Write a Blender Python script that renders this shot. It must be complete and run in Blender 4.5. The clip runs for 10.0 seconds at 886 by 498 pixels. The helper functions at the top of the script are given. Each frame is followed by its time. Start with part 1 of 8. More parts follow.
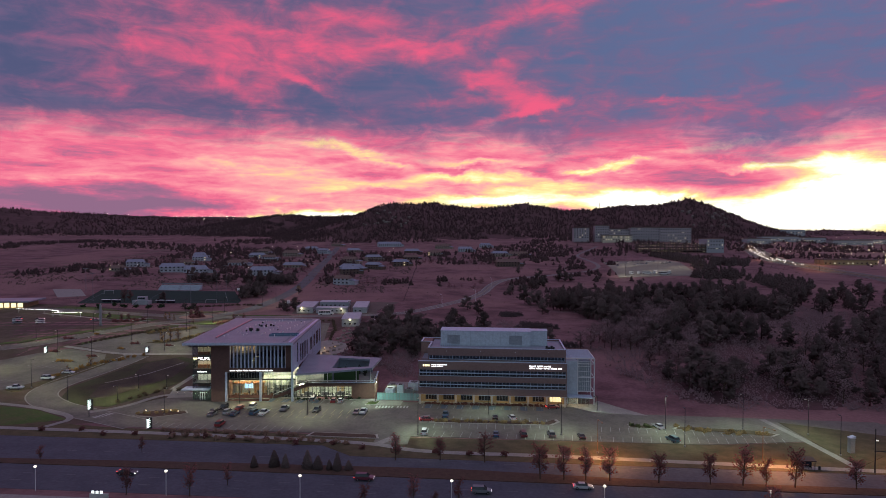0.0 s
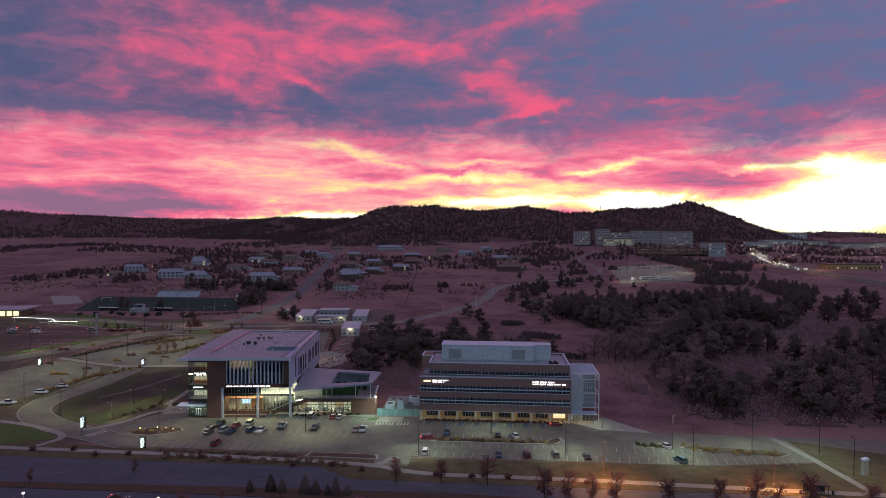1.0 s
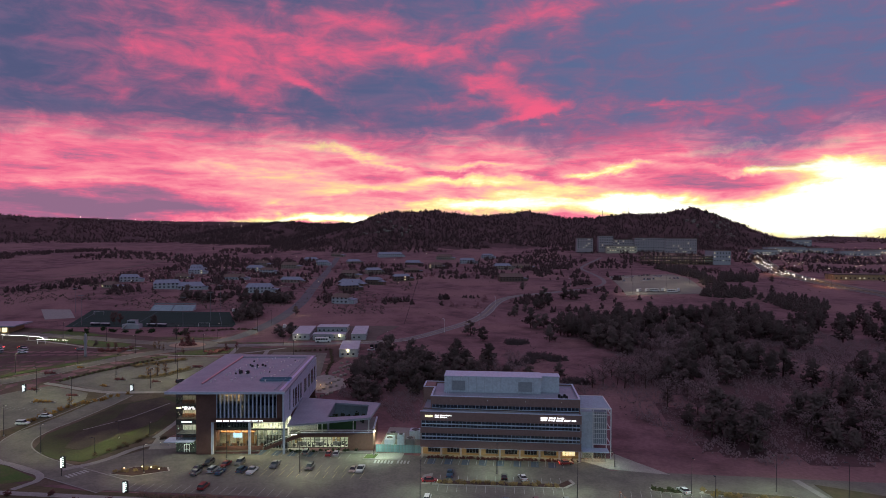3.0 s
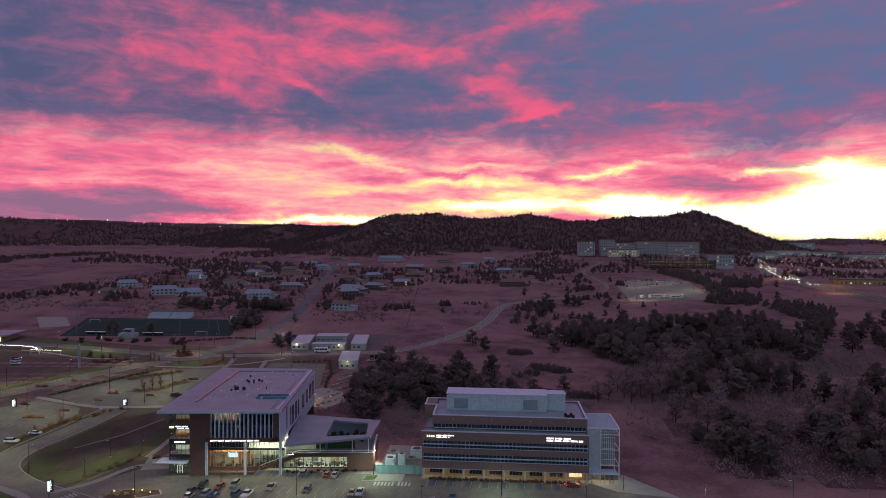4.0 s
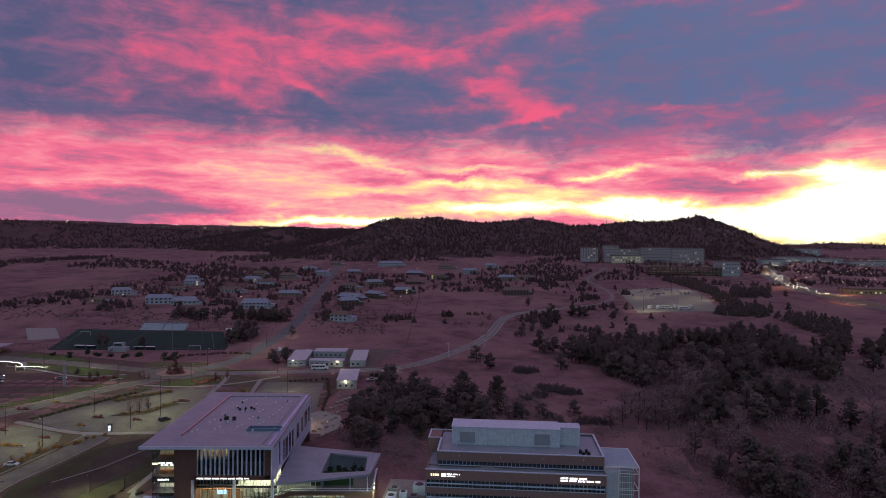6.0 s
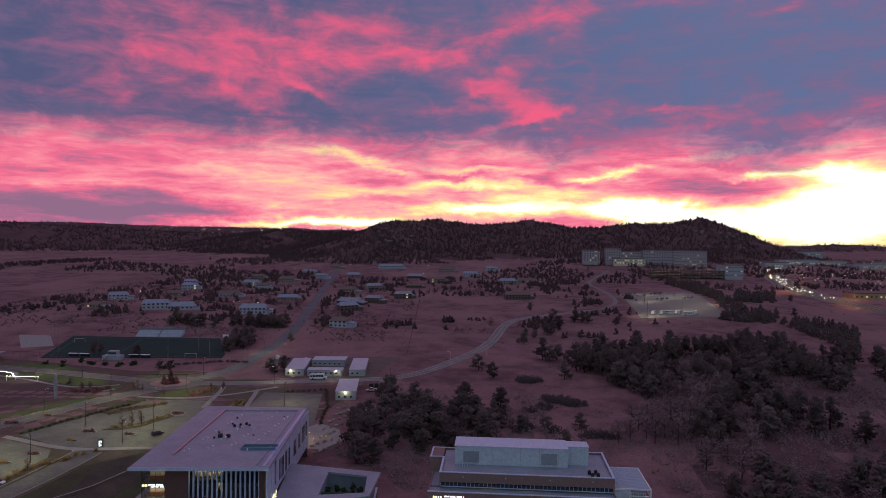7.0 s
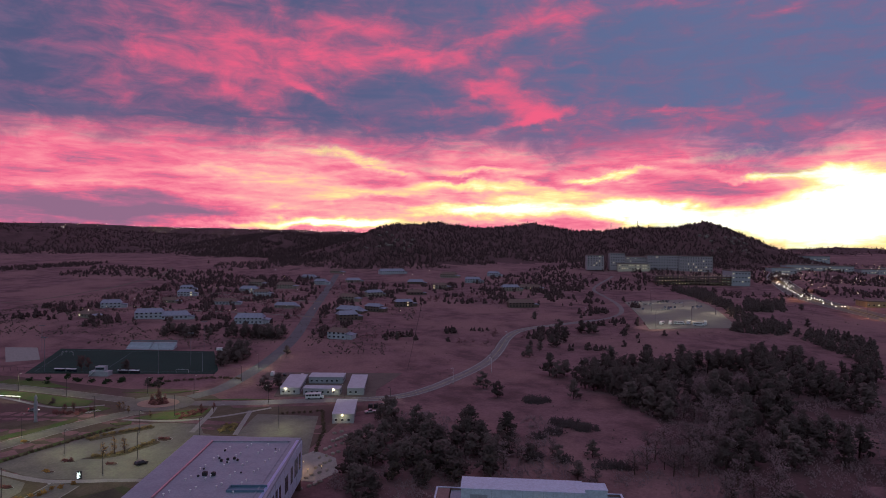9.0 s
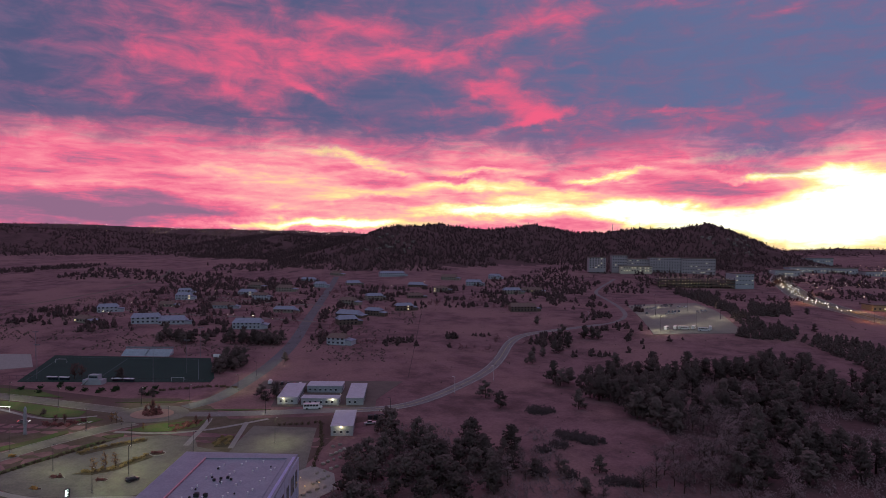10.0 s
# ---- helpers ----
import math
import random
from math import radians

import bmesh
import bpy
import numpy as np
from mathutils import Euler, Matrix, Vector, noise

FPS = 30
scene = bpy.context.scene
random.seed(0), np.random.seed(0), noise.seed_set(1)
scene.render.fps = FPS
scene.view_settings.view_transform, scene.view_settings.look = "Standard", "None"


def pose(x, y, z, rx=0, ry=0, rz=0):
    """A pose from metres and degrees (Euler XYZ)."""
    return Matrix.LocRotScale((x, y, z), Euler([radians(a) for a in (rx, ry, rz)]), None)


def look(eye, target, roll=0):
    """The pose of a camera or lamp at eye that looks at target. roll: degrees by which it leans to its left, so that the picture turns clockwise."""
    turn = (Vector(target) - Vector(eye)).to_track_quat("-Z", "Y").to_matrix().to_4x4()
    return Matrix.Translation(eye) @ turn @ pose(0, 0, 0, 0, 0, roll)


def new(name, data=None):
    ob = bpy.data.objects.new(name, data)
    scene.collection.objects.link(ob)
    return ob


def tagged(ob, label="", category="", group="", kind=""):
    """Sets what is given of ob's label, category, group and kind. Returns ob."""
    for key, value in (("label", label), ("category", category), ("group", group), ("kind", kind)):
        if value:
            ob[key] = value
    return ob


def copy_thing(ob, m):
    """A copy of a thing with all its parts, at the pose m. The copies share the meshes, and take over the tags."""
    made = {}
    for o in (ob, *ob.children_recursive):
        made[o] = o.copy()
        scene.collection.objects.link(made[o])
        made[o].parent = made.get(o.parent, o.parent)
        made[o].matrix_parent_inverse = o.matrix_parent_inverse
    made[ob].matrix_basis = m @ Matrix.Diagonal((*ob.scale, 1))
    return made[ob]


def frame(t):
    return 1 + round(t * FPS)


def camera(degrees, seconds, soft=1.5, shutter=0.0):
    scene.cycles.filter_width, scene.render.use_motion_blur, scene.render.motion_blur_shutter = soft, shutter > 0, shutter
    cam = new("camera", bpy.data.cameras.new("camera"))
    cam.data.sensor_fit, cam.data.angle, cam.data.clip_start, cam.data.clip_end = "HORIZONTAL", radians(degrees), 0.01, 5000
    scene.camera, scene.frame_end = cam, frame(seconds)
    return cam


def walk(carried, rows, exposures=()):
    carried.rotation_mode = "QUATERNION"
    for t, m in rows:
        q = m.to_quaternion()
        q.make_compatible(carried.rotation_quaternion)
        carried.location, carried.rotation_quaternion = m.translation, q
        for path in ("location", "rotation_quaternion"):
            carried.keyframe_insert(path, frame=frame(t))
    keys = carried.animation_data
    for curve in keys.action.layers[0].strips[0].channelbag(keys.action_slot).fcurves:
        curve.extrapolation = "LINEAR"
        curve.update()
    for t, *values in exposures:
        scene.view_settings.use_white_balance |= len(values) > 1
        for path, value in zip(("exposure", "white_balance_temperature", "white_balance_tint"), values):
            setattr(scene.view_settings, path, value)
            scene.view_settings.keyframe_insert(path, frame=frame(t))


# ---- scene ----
cam = camera(68.5, 10.0, soft=0.85)
PATH = [
    (0, (26.868, -227.756, 61.217), (26.708, -225.763, 61.163), 0.2),
    (0.5, (26.558, -225.389, 63.151), (26.397, -223.396, 63.099), 0.2),
    (1, (26.122, -222.739, 65.255), (25.961, -220.746, 65.204), 0.2),
    (1.5, (25.705, -219.86, 67.156), (25.543, -217.867, 67.107), 0.2),
    (2, (25.139, -216.868, 69.201), (24.977, -214.875, 69.154), 0.3),
    (2.5, (24.685, -213.635, 71.204), (24.523, -211.642, 71.158), 0.3),
    (4, (23.071, -202.929, 76.917), (22.907, -200.936, 76.877), 0.3),
    (4.5, (22.318, -199.18, 78.815), (22.153, -197.187, 78.776), 0.4),
    (5, (21.654, -195.511, 80.094), (21.49, -193.518, 80.059), 0.4),
    (5.5, (20.898, -191.586, 81.444), (20.733, -189.593, 81.409), 0.5),
    (7, (18.627, -179.371, 85.869), (18.462, -177.378, 85.837), 0.5),
    (7.5, (17.889, -175.122, 87.344), (17.724, -173.129, 87.314), 0.6),
    (8, (17.21, -170.928, 88.784), (17.044, -168.935, 88.754), 0.6),
    (8.5, (16.496, -166.525, 90.148), (16.33, -164.532, 90.119), 0.6),
    (9, (15.932, -162.359, 91.68), (15.765, -160.366, 91.651), 0.6),
    (9.5, (15.199, -157.983, 93.081), (15.032, -155.991, 93.052), 0.6),
    (10, (14.579, -153.948, 94.529), (14.411, -151.955, 94.501), 0.6),
]
walk(cam, [(t, look(eye, target, roll)) for t, eye, target, roll in PATH])


# ---- sky: the last minutes before sunrise, broken clouds lit from below the horizon ----
world = bpy.data.worlds.new("dawn_sky")
scene.world = world
world.use_nodes = True
wt = world.node_tree
wt.nodes.clear()


def wnode(kind, **values):
    n = wt.nodes.new(kind)
    for key, value in values.items():
        n.inputs[key].default_value = value
    return n


def wmath(op, a, b=None, clamp=False):
    n = wt.nodes.new("ShaderNodeMath")
    n.operation, n.use_clamp = op, clamp
    for k, v in enumerate((a, b)):
        if v is None:
            continue
        if isinstance(v, (int, float)):
            n.inputs[k].default_value = v
        else:
            wt.links.new(v, n.inputs[k])
    return n.outputs[0]


def wsmooth(value, a, b, lo=0.0, hi=1.0):
    n = wt.nodes.new("ShaderNodeMapRange")
    n.interpolation_type = "SMOOTHSTEP"
    wt.links.new(value, n.inputs[0])
    n.inputs[1].default_value, n.inputs[2].default_value, n.inputs[3].default_value, n.inputs[4].default_value = a, b, lo, hi
    return n.outputs[0]


def wmix(fac, a, b, mode="MIX"):
    n = wt.nodes.new("ShaderNodeMix")
    n.data_type, n.blend_type = "RGBA", mode
    for k, v in ((0, fac), (6, a), (7, b)):
        if hasattr(v, "is_output"):
            wt.links.new(v, n.inputs[k])
        elif k == 0:
            n.inputs[k].default_value = v
        else:
            n.inputs[k].default_value = (*v, 1)
    return n.outputs[2]


way = wnode("ShaderNodeTexCoord").outputs["Generated"]
split = wnode("ShaderNodeSeparateXYZ")
wt.links.new(way, split.inputs[0])
DEG = 180 / math.pi
azimuth = wmath("MULTIPLY", wmath("ARCTAN2", split.outputs[0], split.outputs[1]), DEG)
elevation = wmath("MULTIPLY", wmath("ARCSINE", split.outputs[2]), DEG)


def plane(sa, se):
    n = wnode("ShaderNodeCombineXYZ")
    wt.links.new(wmath("MULTIPLY", azimuth, sa), n.inputs[0])
    wt.links.new(wmath("MULTIPLY", elevation, se), n.inputs[1])
    return n.outputs[0]


def wnoise(vector, scale, detail=7.0, rough=0.55, distort=0.0):
    n = wnode("ShaderNodeTexNoise", Scale=scale, Detail=detail, Roughness=rough, Distortion=distort)
    wt.links.new(vector, n.inputs["Vector"])
    return n


flat = plane(1, 1)
# ragged edges: every cloud is drawn on a sheet that two noises pull about
warp = wnode("ShaderNodeVectorMath")
warp.operation = "MULTIPLY_ADD"
wt.links.new(wnoise(plane(0.55, 1), 0.42, 9, 0.62, 0.4).outputs["Color"], warp.inputs[0])
warp.inputs[1].default_value, warp.inputs[2].default_value = (5.0, 2.2, 0), (-2.5, -1.1, 0)
ragged = wnode("ShaderNodeVectorMath")
ragged.operation = "ADD"
wt.links.new(flat, ragged.inputs[0])
wt.links.new(warp.outputs[0], ragged.inputs[1])
last = [None]
sums = {"pink": None, "hole": None, "rim": None, "glow": None, "dark": None}


def blob(which, vector, az, el, ra, re, tilt, amount):
    m = wt.nodes.new("ShaderNodeMapping")
    m.vector_type = "TEXTURE"
    if last[0] is not None:
        # one cloud is worked out after the other, which keeps the shader small
        after = wt.nodes.new("ShaderNodeVectorMath")
        after.operation = "MULTIPLY_ADD"
        wt.links.new(last[0], after.inputs[0])
        after.inputs[1].default_value = (1e-7, 1e-7, 0)
        wt.links.new(vector, after.inputs[2])
        vector = after.outputs[0]
    wt.links.new(vector, m.inputs[0])
    m.inputs[1].default_value, m.inputs[2].default_value, m.inputs[3].default_value = (az, el, 0), (0, 0, radians(tilt)), (ra, re, 1)
    ln = wt.nodes.new("ShaderNodeVectorMath")
    ln.operation = "LENGTH"
    wt.links.new(m.outputs[0], ln.inputs[0])
    v = wsmooth(ln.outputs["Value"], 1.7, 0.0, 0.0, amount)
    sums[which] = v if sums[which] is None else wmath("ADD", sums[which], v)
    last[0] = sums[which]


def pink(*row):
    blob("pink", ragged.outputs[0], *row)


def hole(*row):
    blob("hole", ragged.outputs[0], *row)


def rim(*row):
    blob("rim", flat, *row)


def glow(*row):
    blob("glow", ragged.outputs[0], *row)


def dark(*row):
    blob("dark", ragged.outputs[0], *row)


pink(-26.23, 14.32, 10.64, 4.48, -10, 0.36)
pink(-33.52, 10.49, 3.28, 0.42, -4, 0.36)
pink(-31.19, 11.03, 2.72, 0.38, -8, 0.22)
pink(-29.57, 14.80, 0.92, 1.30, -70, 0.32)
pink(-36.82, 14.12, 1.82, 0.31, 8, 0.25)
pink(-36.83, 11.01, 2.86, 0.23, 0, 0.18)
pink(-25.80, 13.85, 3.45, 0.77, -8, 0.29)
pink(-27.50, 9.58, 3.62, 0.45, -3, 0.25)
pink(-22.04, 11.36, 2.30, 0.51, -28, 0.36)
pink(-25.36, 11.78, 4.48, 0.69, -5, 0.18)
pink(-33.51, 12.24, 2.61, 0.65, 10, 0.18)
pink(-23.61, 16.31, 3.53, 1.43, -25, 0.22)
pink(-14.34, 15.90, 6.56, 2.09, -3, 0.43)
pink(-12.64, 14.30, 3.29, 0.82, 12, 0.36)
pink(-10.95, 17.62, 3.85, 0.99, 5, 0.29)
pink(-19.53, 14.24, 1.67, 1.89, -60, 0.32)
pink(-18.97, 12.33, 1.89, 0.61, 5, 0.32)
pink(-17.42, 12.69, 2.13, 0.36, -28, 0.43)
pink(-15.04, 11.51, 2.16, 0.31, -30, 0.40)
pink(-11.64, 9.65, 2.75, 0.48, -18, 0.36)
pink(-13.59, 9.45, 0.76, 0.85, 0, 0.22)
pink(-13.38, 17.95, 4.37, 0.88, 0, 0.25)
pink(-17.68, 18.12, 3.19, 0.58, 10, 0.22)
pink(-5.27, 15.21, 4.16, 0.77, 5, 0.47)
pink(-1.08, 16.76, 2.75, 0.85, 22, 0.47)
pink(-7.99, 15.90, 2.77, 0.71, 0, 0.25)
pink(-2.77, 13.28, 2.88, 1.04, -8, 0.43)
pink(0.93, 12.13, 3.28, 1.15, -18, 0.47)
pink(3.87, 11.23, 2.70, 0.74, -8, 0.50)
pink(0.07, 9.57, 2.75, 0.32, 16, 0.68)
pink(2.66, 10.50, 3.25, 0.42, 10, 0.54)
pink(-1.52, 11.20, 1.88, 0.48, -20, 0.29)
pink(6.52, 10.93, 4.47, 0.73, 0, 0.29)
pink(0.92, 14.08, 2.73, 0.41, -15, 0.29)
pink(3.79, 18.72, 3.22, 1.26, 12, 0.76)
pink(5.73, 17.63, 0.96, 0.88, -30, 0.43)
pink(4.59, 16.71, 0.54, 0.30, 0, 0.36)
pink(7.61, 19.26, 2.36, 0.76, 10, 0.50)
pink(13.36, 18.99, 3.44, 0.37, 0, 0.50)
pink(22.78, 17.70, 2.56, 0.35, 12, 0.40)
pink(18.75, 18.48, 2.74, 0.23, 0, 0.22)
pink(5.52, 14.78, 1.18, 0.25, 10, 0.40)
pink(3.40, 9.34, 1.52, 0.21, 5, 0.32)
pink(14.79, 10.88, 2.34, 0.25, 5, 0.58)
pink(19.07, 11.04, 2.74, 0.20, 7, 0.36)
pink(13.26, 8.82, 6.77, 1.13, 0, 0.22)
pink(27.02, 9.52, 4.23, 0.64, 9, 0.30)
pink(8.21, 8.20, 3.64, 0.42, 0, 0.29)
pink(24.07, 8.64, 3.31, 0.47, 10, 0.18)
pink(16.77, 9.11, 2.83, 0.30, 5, 0.22)
pink(-5.98, 11.28, 1.67, 0.42, 0, 0.14)
pink(-37.54, 8.30, 2.41, 0.27, -5, 0.22)
pink(9.57, 11.74, 3.09, 0.41, -5, 0.18)
pink(-20.5, 15.6, 13.0, 5.2, -8, 0.3)
pink(-7.5, 16.2, 9.0, 4.2, 0, 0.22)
pink(1.5, 12.2, 8.0, 3.2, -8, 0.28)
pink(17.0, 9.6, 14.0, 1.6, 4, 0.28)
hole(-8.22, 13.13, 4.43, 1.46, 0, 0.54)
hole(-15.76, 11.02, 3.24, 0.83, -20, 0.40)
hole(-20.23, 17.69, 1.97, 0.72, -5, 0.36)
hole(-21.36, 9.48, 5.74, 0.62, 2, 0.43)
hole(-31.19, 9.83, 6.04, 0.38, -3, 0.36)
hole(-29.57, 11.83, 1.38, 0.38, 0, 0.25)
hole(-30.98, 15.24, 0.90, 0.83, 0, 0.25)
hole(-10.92, 11.42, 3.31, 0.74, 0, 0.36)
hole(-5.96, 8.99, 5.00, 0.65, 5, 0.25)
hole(-15.29, 14.04, 1.35, 0.41, -25, 0.29)
hole(-16.71, 11.90, 2.14, 0.41, -15, 0.29)
hole(-36.82, 12.62, 2.86, 1.11, 0, 0.25)
hole(-36.83, 9.39, 2.86, 0.46, 0, 0.22)
hole(14.96, 15.19, 9.26, 3.34, 5, 0.25)
hole(24.39, 12.98, 6.00, 2.27, 5, 0.25)
hole(-1.78, 12.01, 0.77, 0.32, 0, 0.29)
hole(-5.04, 18.64, 2.77, 0.98, 0, 0.22)
hole(18.05, 8.81, 2.78, 0.45, 8, 0.22)
hole(11.90, 9.80, 3.02, 0.41, 0, 0.14)
hole(-37.86, 15.57, 3.62, 1.28, 0, 0.22)
rim(-27.50, 8.29, 13.16, 2.98, 0, 0.65)
rim(-15.75, 8.66, 6.53, 2.64, 0, 0.50)
rim(-1.50, 8.18, 4.41, 2.16, 0, 0.79)
rim(21.37, 6.43, 4.75, 2.45, 0, -1.6)
rim(5.84, 7.39, 4.76, 2.66, 0, -0.6)
rim(15.06, 7.37, 4.32, 2.04, 0, 0.29)
rim(29.14, 8.03, 4.38, 2.69, 0, 0.65)
rim(-8.93, 7.88, 3.33, 2.16, 0, -0.2)
glow(27.13, 2.36, 5.68, 3.06, 0, 1.08)
glow(19.41, 1.47, 8.66, 1.32, 0, 0.97)
glow(11.98, 2.44, 3.51, 0.85, 0, 0.88)
glow(5.88, 2.75, 9.85, 0.76, 0, 0.73)
glow(-0.96, 2.45, 4.95, 0.78, 0, 0.49)
glow(-12.82, 1.46, 8.29, 0.39, 0, 0.79)
glow(-8.89, 2.09, 6.12, 0.55, 3, 0.40)
glow(-19.96, 1.13, 5.83, 0.27, 0, 0.58)
glow(-18.58, 4.76, 6.43, 2.40, -3, 0.23)
glow(-22.26, 5.58, 5.70, 0.73, -6, 0.14)
glow(-12.85, 7.07, 3.40, 0.38, -6, 0.36)
glow(-9.41, 6.02, 2.49, 0.33, -14, 0.36)
glow(-15.74, 7.62, 2.70, 0.32, -5, 0.22)
glow(-0.48, 4.72, 3.96, 0.44, 0, 0.49)
glow(-5.94, 4.89, 2.78, 0.39, 5, 0.32)
glow(-7.67, 4.13, 2.50, 0.39, 0, 0.29)
glow(8.94, 5.38, 3.21, 0.27, 3, 0.58)
glow(11.26, 5.86, 2.29, 0.26, 3, 0.49)
glow(3.21, 3.78, 4.85, 0.38, 0, 0.43)
glow(21.19, 5.38, 2.86, 0.25, 3, 0.54)
glow(-0.98, 5.99, 3.86, 0.27, 0, 0.43)
glow(5.87, 4.26, 3.19, 0.38, 0, 0.34)
glow(-11.37, 3.69, 4.98, 0.55, 0, 0.18)
glow(25.25, 5.55, 3.24, 0.38, 5, 0.29)
glow(-24.04, 3.42, 6.13, 0.42, -2, 0.16)
glow(-31.59, 4.19, 7.47, 0.25, 2, 0.13)
glow(-29.58, 5.26, 4.24, 0.30, 2, 0.10)
glow(17.66, 6.95, 4.16, 0.25, 3, 0.30)
glow(-0.01, 7.21, 3.84, 0.65, 0, 0.19)
glow(25.97, 6.95, 4.33, 0.42, 9, 0.18)
glow(-15.73, 2.65, 6.54, 0.33, 0, 0.22)
glow(28.16, 4.00, 3.04, 1.85, 0, 0.58)
glow(4.0, 4.6, 11.0, 2.0, 0, 0.16)
glow(-11.0, 5.2, 9.0, 2.2, 0, 0.12)
dark(-34.04, 2.04, 11.15, 1.62, 0, 0.48)
dark(-29.58, 2.03, 6.21, 0.45, 0, 0.18)
dark(-33.91, 6.06, 2.16, 0.43, -3, 0.30)
dark(-36.85, 5.06, 2.87, 0.28, 0, 0.14)
dark(-26.23, 2.11, 2.94, 0.26, 0, 0.14)
dark(15.75, 4.73, 5.20, 0.62, 0, 0.22)
dark(21.41, 4.13, 3.91, 0.40, 3, 0.19)
dark(16.60, 6.04, 2.38, 0.20, 0, 0.17)
dark(12.87, 4.18, 2.99, 0.37, 0, 0.11)
dark(-3.71, 5.35, 3.33, 0.28, 0, 0.30)
dark(3.68, 5.34, 2.44, 0.49, -8, 0.30)
dark(-10.88, 5.12, 3.31, 0.33, -5, 0.22)
dark(7.99, 6.40, 3.14, 0.21, 0, 0.11)
dark(-14.29, 4.96, 2.18, 0.22, 0, 0.18)
dark(-15.02, 5.96, 2.44, 0.22, 8, 0.18)
dark(-9.89, 3.37, 3.33, 0.28, 0, 0.18)
dark(-7.93, 5.95, 1.67, 0.27, -10, 0.22)
dark(10.56, 6.58, 4.06, 0.26, 0, 0.11)
dark(-0.96, 3.29, 2.76, 0.22, 0, 0.16)
dark(-19.98, 6.37, 2.61, 0.21, -6, 0.11)
dark(19.34, 6.07, 2.73, 0.25, 0, 0.11)
dark(26.37, 4.40, 1.41, 0.19, 8, 0.22)
dark(6.83, 3.43, 2.12, 0.22, 0, 0.11)
dark(-25.80, 7.72, 4.46, 0.36, 0, 0.11)
dark(-8.93, 7.40, 3.33, 0.33, 0, 0.18)
dark(5.36, 7.16, 3.20, 0.32, 0, 0.11)

fine = wnoise(plane(0.5, 1), 0.55, 10, 0.62, 0.6).outputs["Fac"]
streak = wnoise(plane(0.15, 1), 0.85, 9, 0.58, 0.5).outputs["Fac"]
shred = wnoise(plane(0.2, 1), 2.2, 7, 0.6, 0.8).outputs["Fac"]

# high sheet: blue-grey, bluer to the south-east
right_side = wsmooth(azimuth, -30, 25)
high = wmix(right_side, (0.086, 0.099, 0.206), (0.122, 0.163, 0.318))
high = wmix(wsmooth(fine, 0.3, 0.75, 0.0, 0.45), high, (0.155, 0.13, 0.25))
high = wmix(wsmooth(streak, 0.42, 0.72, 0.0, 0.4), high, (0.20, 0.14, 0.26))
amount = wmath("ADD", wmath("MULTIPLY", wmath("SUBTRACT", sums["pink"], sums["hole"]), 0.98), wmath("MULTIPLY", wmath("SUBTRACT", fine, 0.5), 1.9))
amount = wmath("ADD", amount, wmath("MULTIPLY", wmath("SUBTRACT", streak, 0.5), 0.55))
amount = wmath("ADD", amount, wmath("MULTIPLY", wmath("SUBTRACT", shred, 0.5), 0.45))
lit = wsmooth(amount, -0.36, 1.32)
rose = wmix(wsmooth(amount, 0.0, 1.4), (0.36, 0.122, 0.24), (0.88, 0.12, 0.24))
high = wmix(lit, high, rose)

# low sheet: from mauve through hot pink and peach to a burnt-out yellow-white
heat = wmath("ADD", wmath("MULTIPLY", wmath("SUBTRACT", streak, 0.5), 1.05), wmath("MULTIPLY", wmath("SUBTRACT", shred, 0.5), 0.5))
heat = wmath("ADD", heat, wmath("SUBTRACT", sums["glow"], sums["dark"]))
heat = wmath("ADD", heat, 0.46)
ramp = wnode("ShaderNodeValToRGB")
wt.links.new(wmath("MULTIPLY", heat, 0.6, True), ramp.inputs[0])
e = ramp.color_ramp.elements
e[0].position, e[0].color = 0.0, (0.29, 0.15, 0.255, 1)
e[1].position, e[1].color = 1.0, (1.9, 1.8, 1.6, 1)
for p, c in ((0.1, (0.43, 0.155, 0.28)), (0.22, (0.88, 0.162, 0.29)), (0.33, (0.98, 0.27, 0.36)), (0.44, (1.0, 0.44, 0.42)), (0.53, (1.05, 0.64, 0.36)), (0.62, (1.1, 0.88, 0.38)), (0.72, (1.2, 1.08, 0.66)), (0.85, (1.45, 1.38, 1.2))):
    n = e.new(p)
    n.color = (*c, 1)
edge = wmath("ADD", elevation, wmath("MULTIPLY", wmath("SUBTRACT", fine, 0.5), 4.5))
edge = wmath("ADD", edge, wmath("MULTIPLY", wmath("SUBTRACT", streak, 0.5), 4.0))
edge = wmath("SUBTRACT", edge, sums["rim"])
low = wsmooth(edge, 9.3, 6.3)
front = wsmooth(wmath("ABSOLUTE", wmath("ADD", azimuth, -6.0)), 120, 55)
sky = wmix(wmath("MULTIPLY", low, front), high, ramp.outputs[0])
# behind and overhead, unseen: even grey-blue to magenta cloud, chosen to tint the ground
overhead = wmix(wsmooth(split.outputs[1], -0.35, 0.55), (0.28, 0.315, 0.45), (0.49, 0.25, 0.47))
sky = wmix(wsmooth(elevation, 24, 45), sky, overhead)
sky = wmix(wsmooth(split.outputs[1], 0.1, -0.25), sky, (0.25, 0.31, 0.42))
back = wnode("ShaderNodeBackground", Strength=1.0)
wt.links.new(sky, back.inputs[0])
wt.links.new(back.outputs[0], wnode("ShaderNodeOutputWorld").inputs[0])

# ---- materials ----
MATS = {}


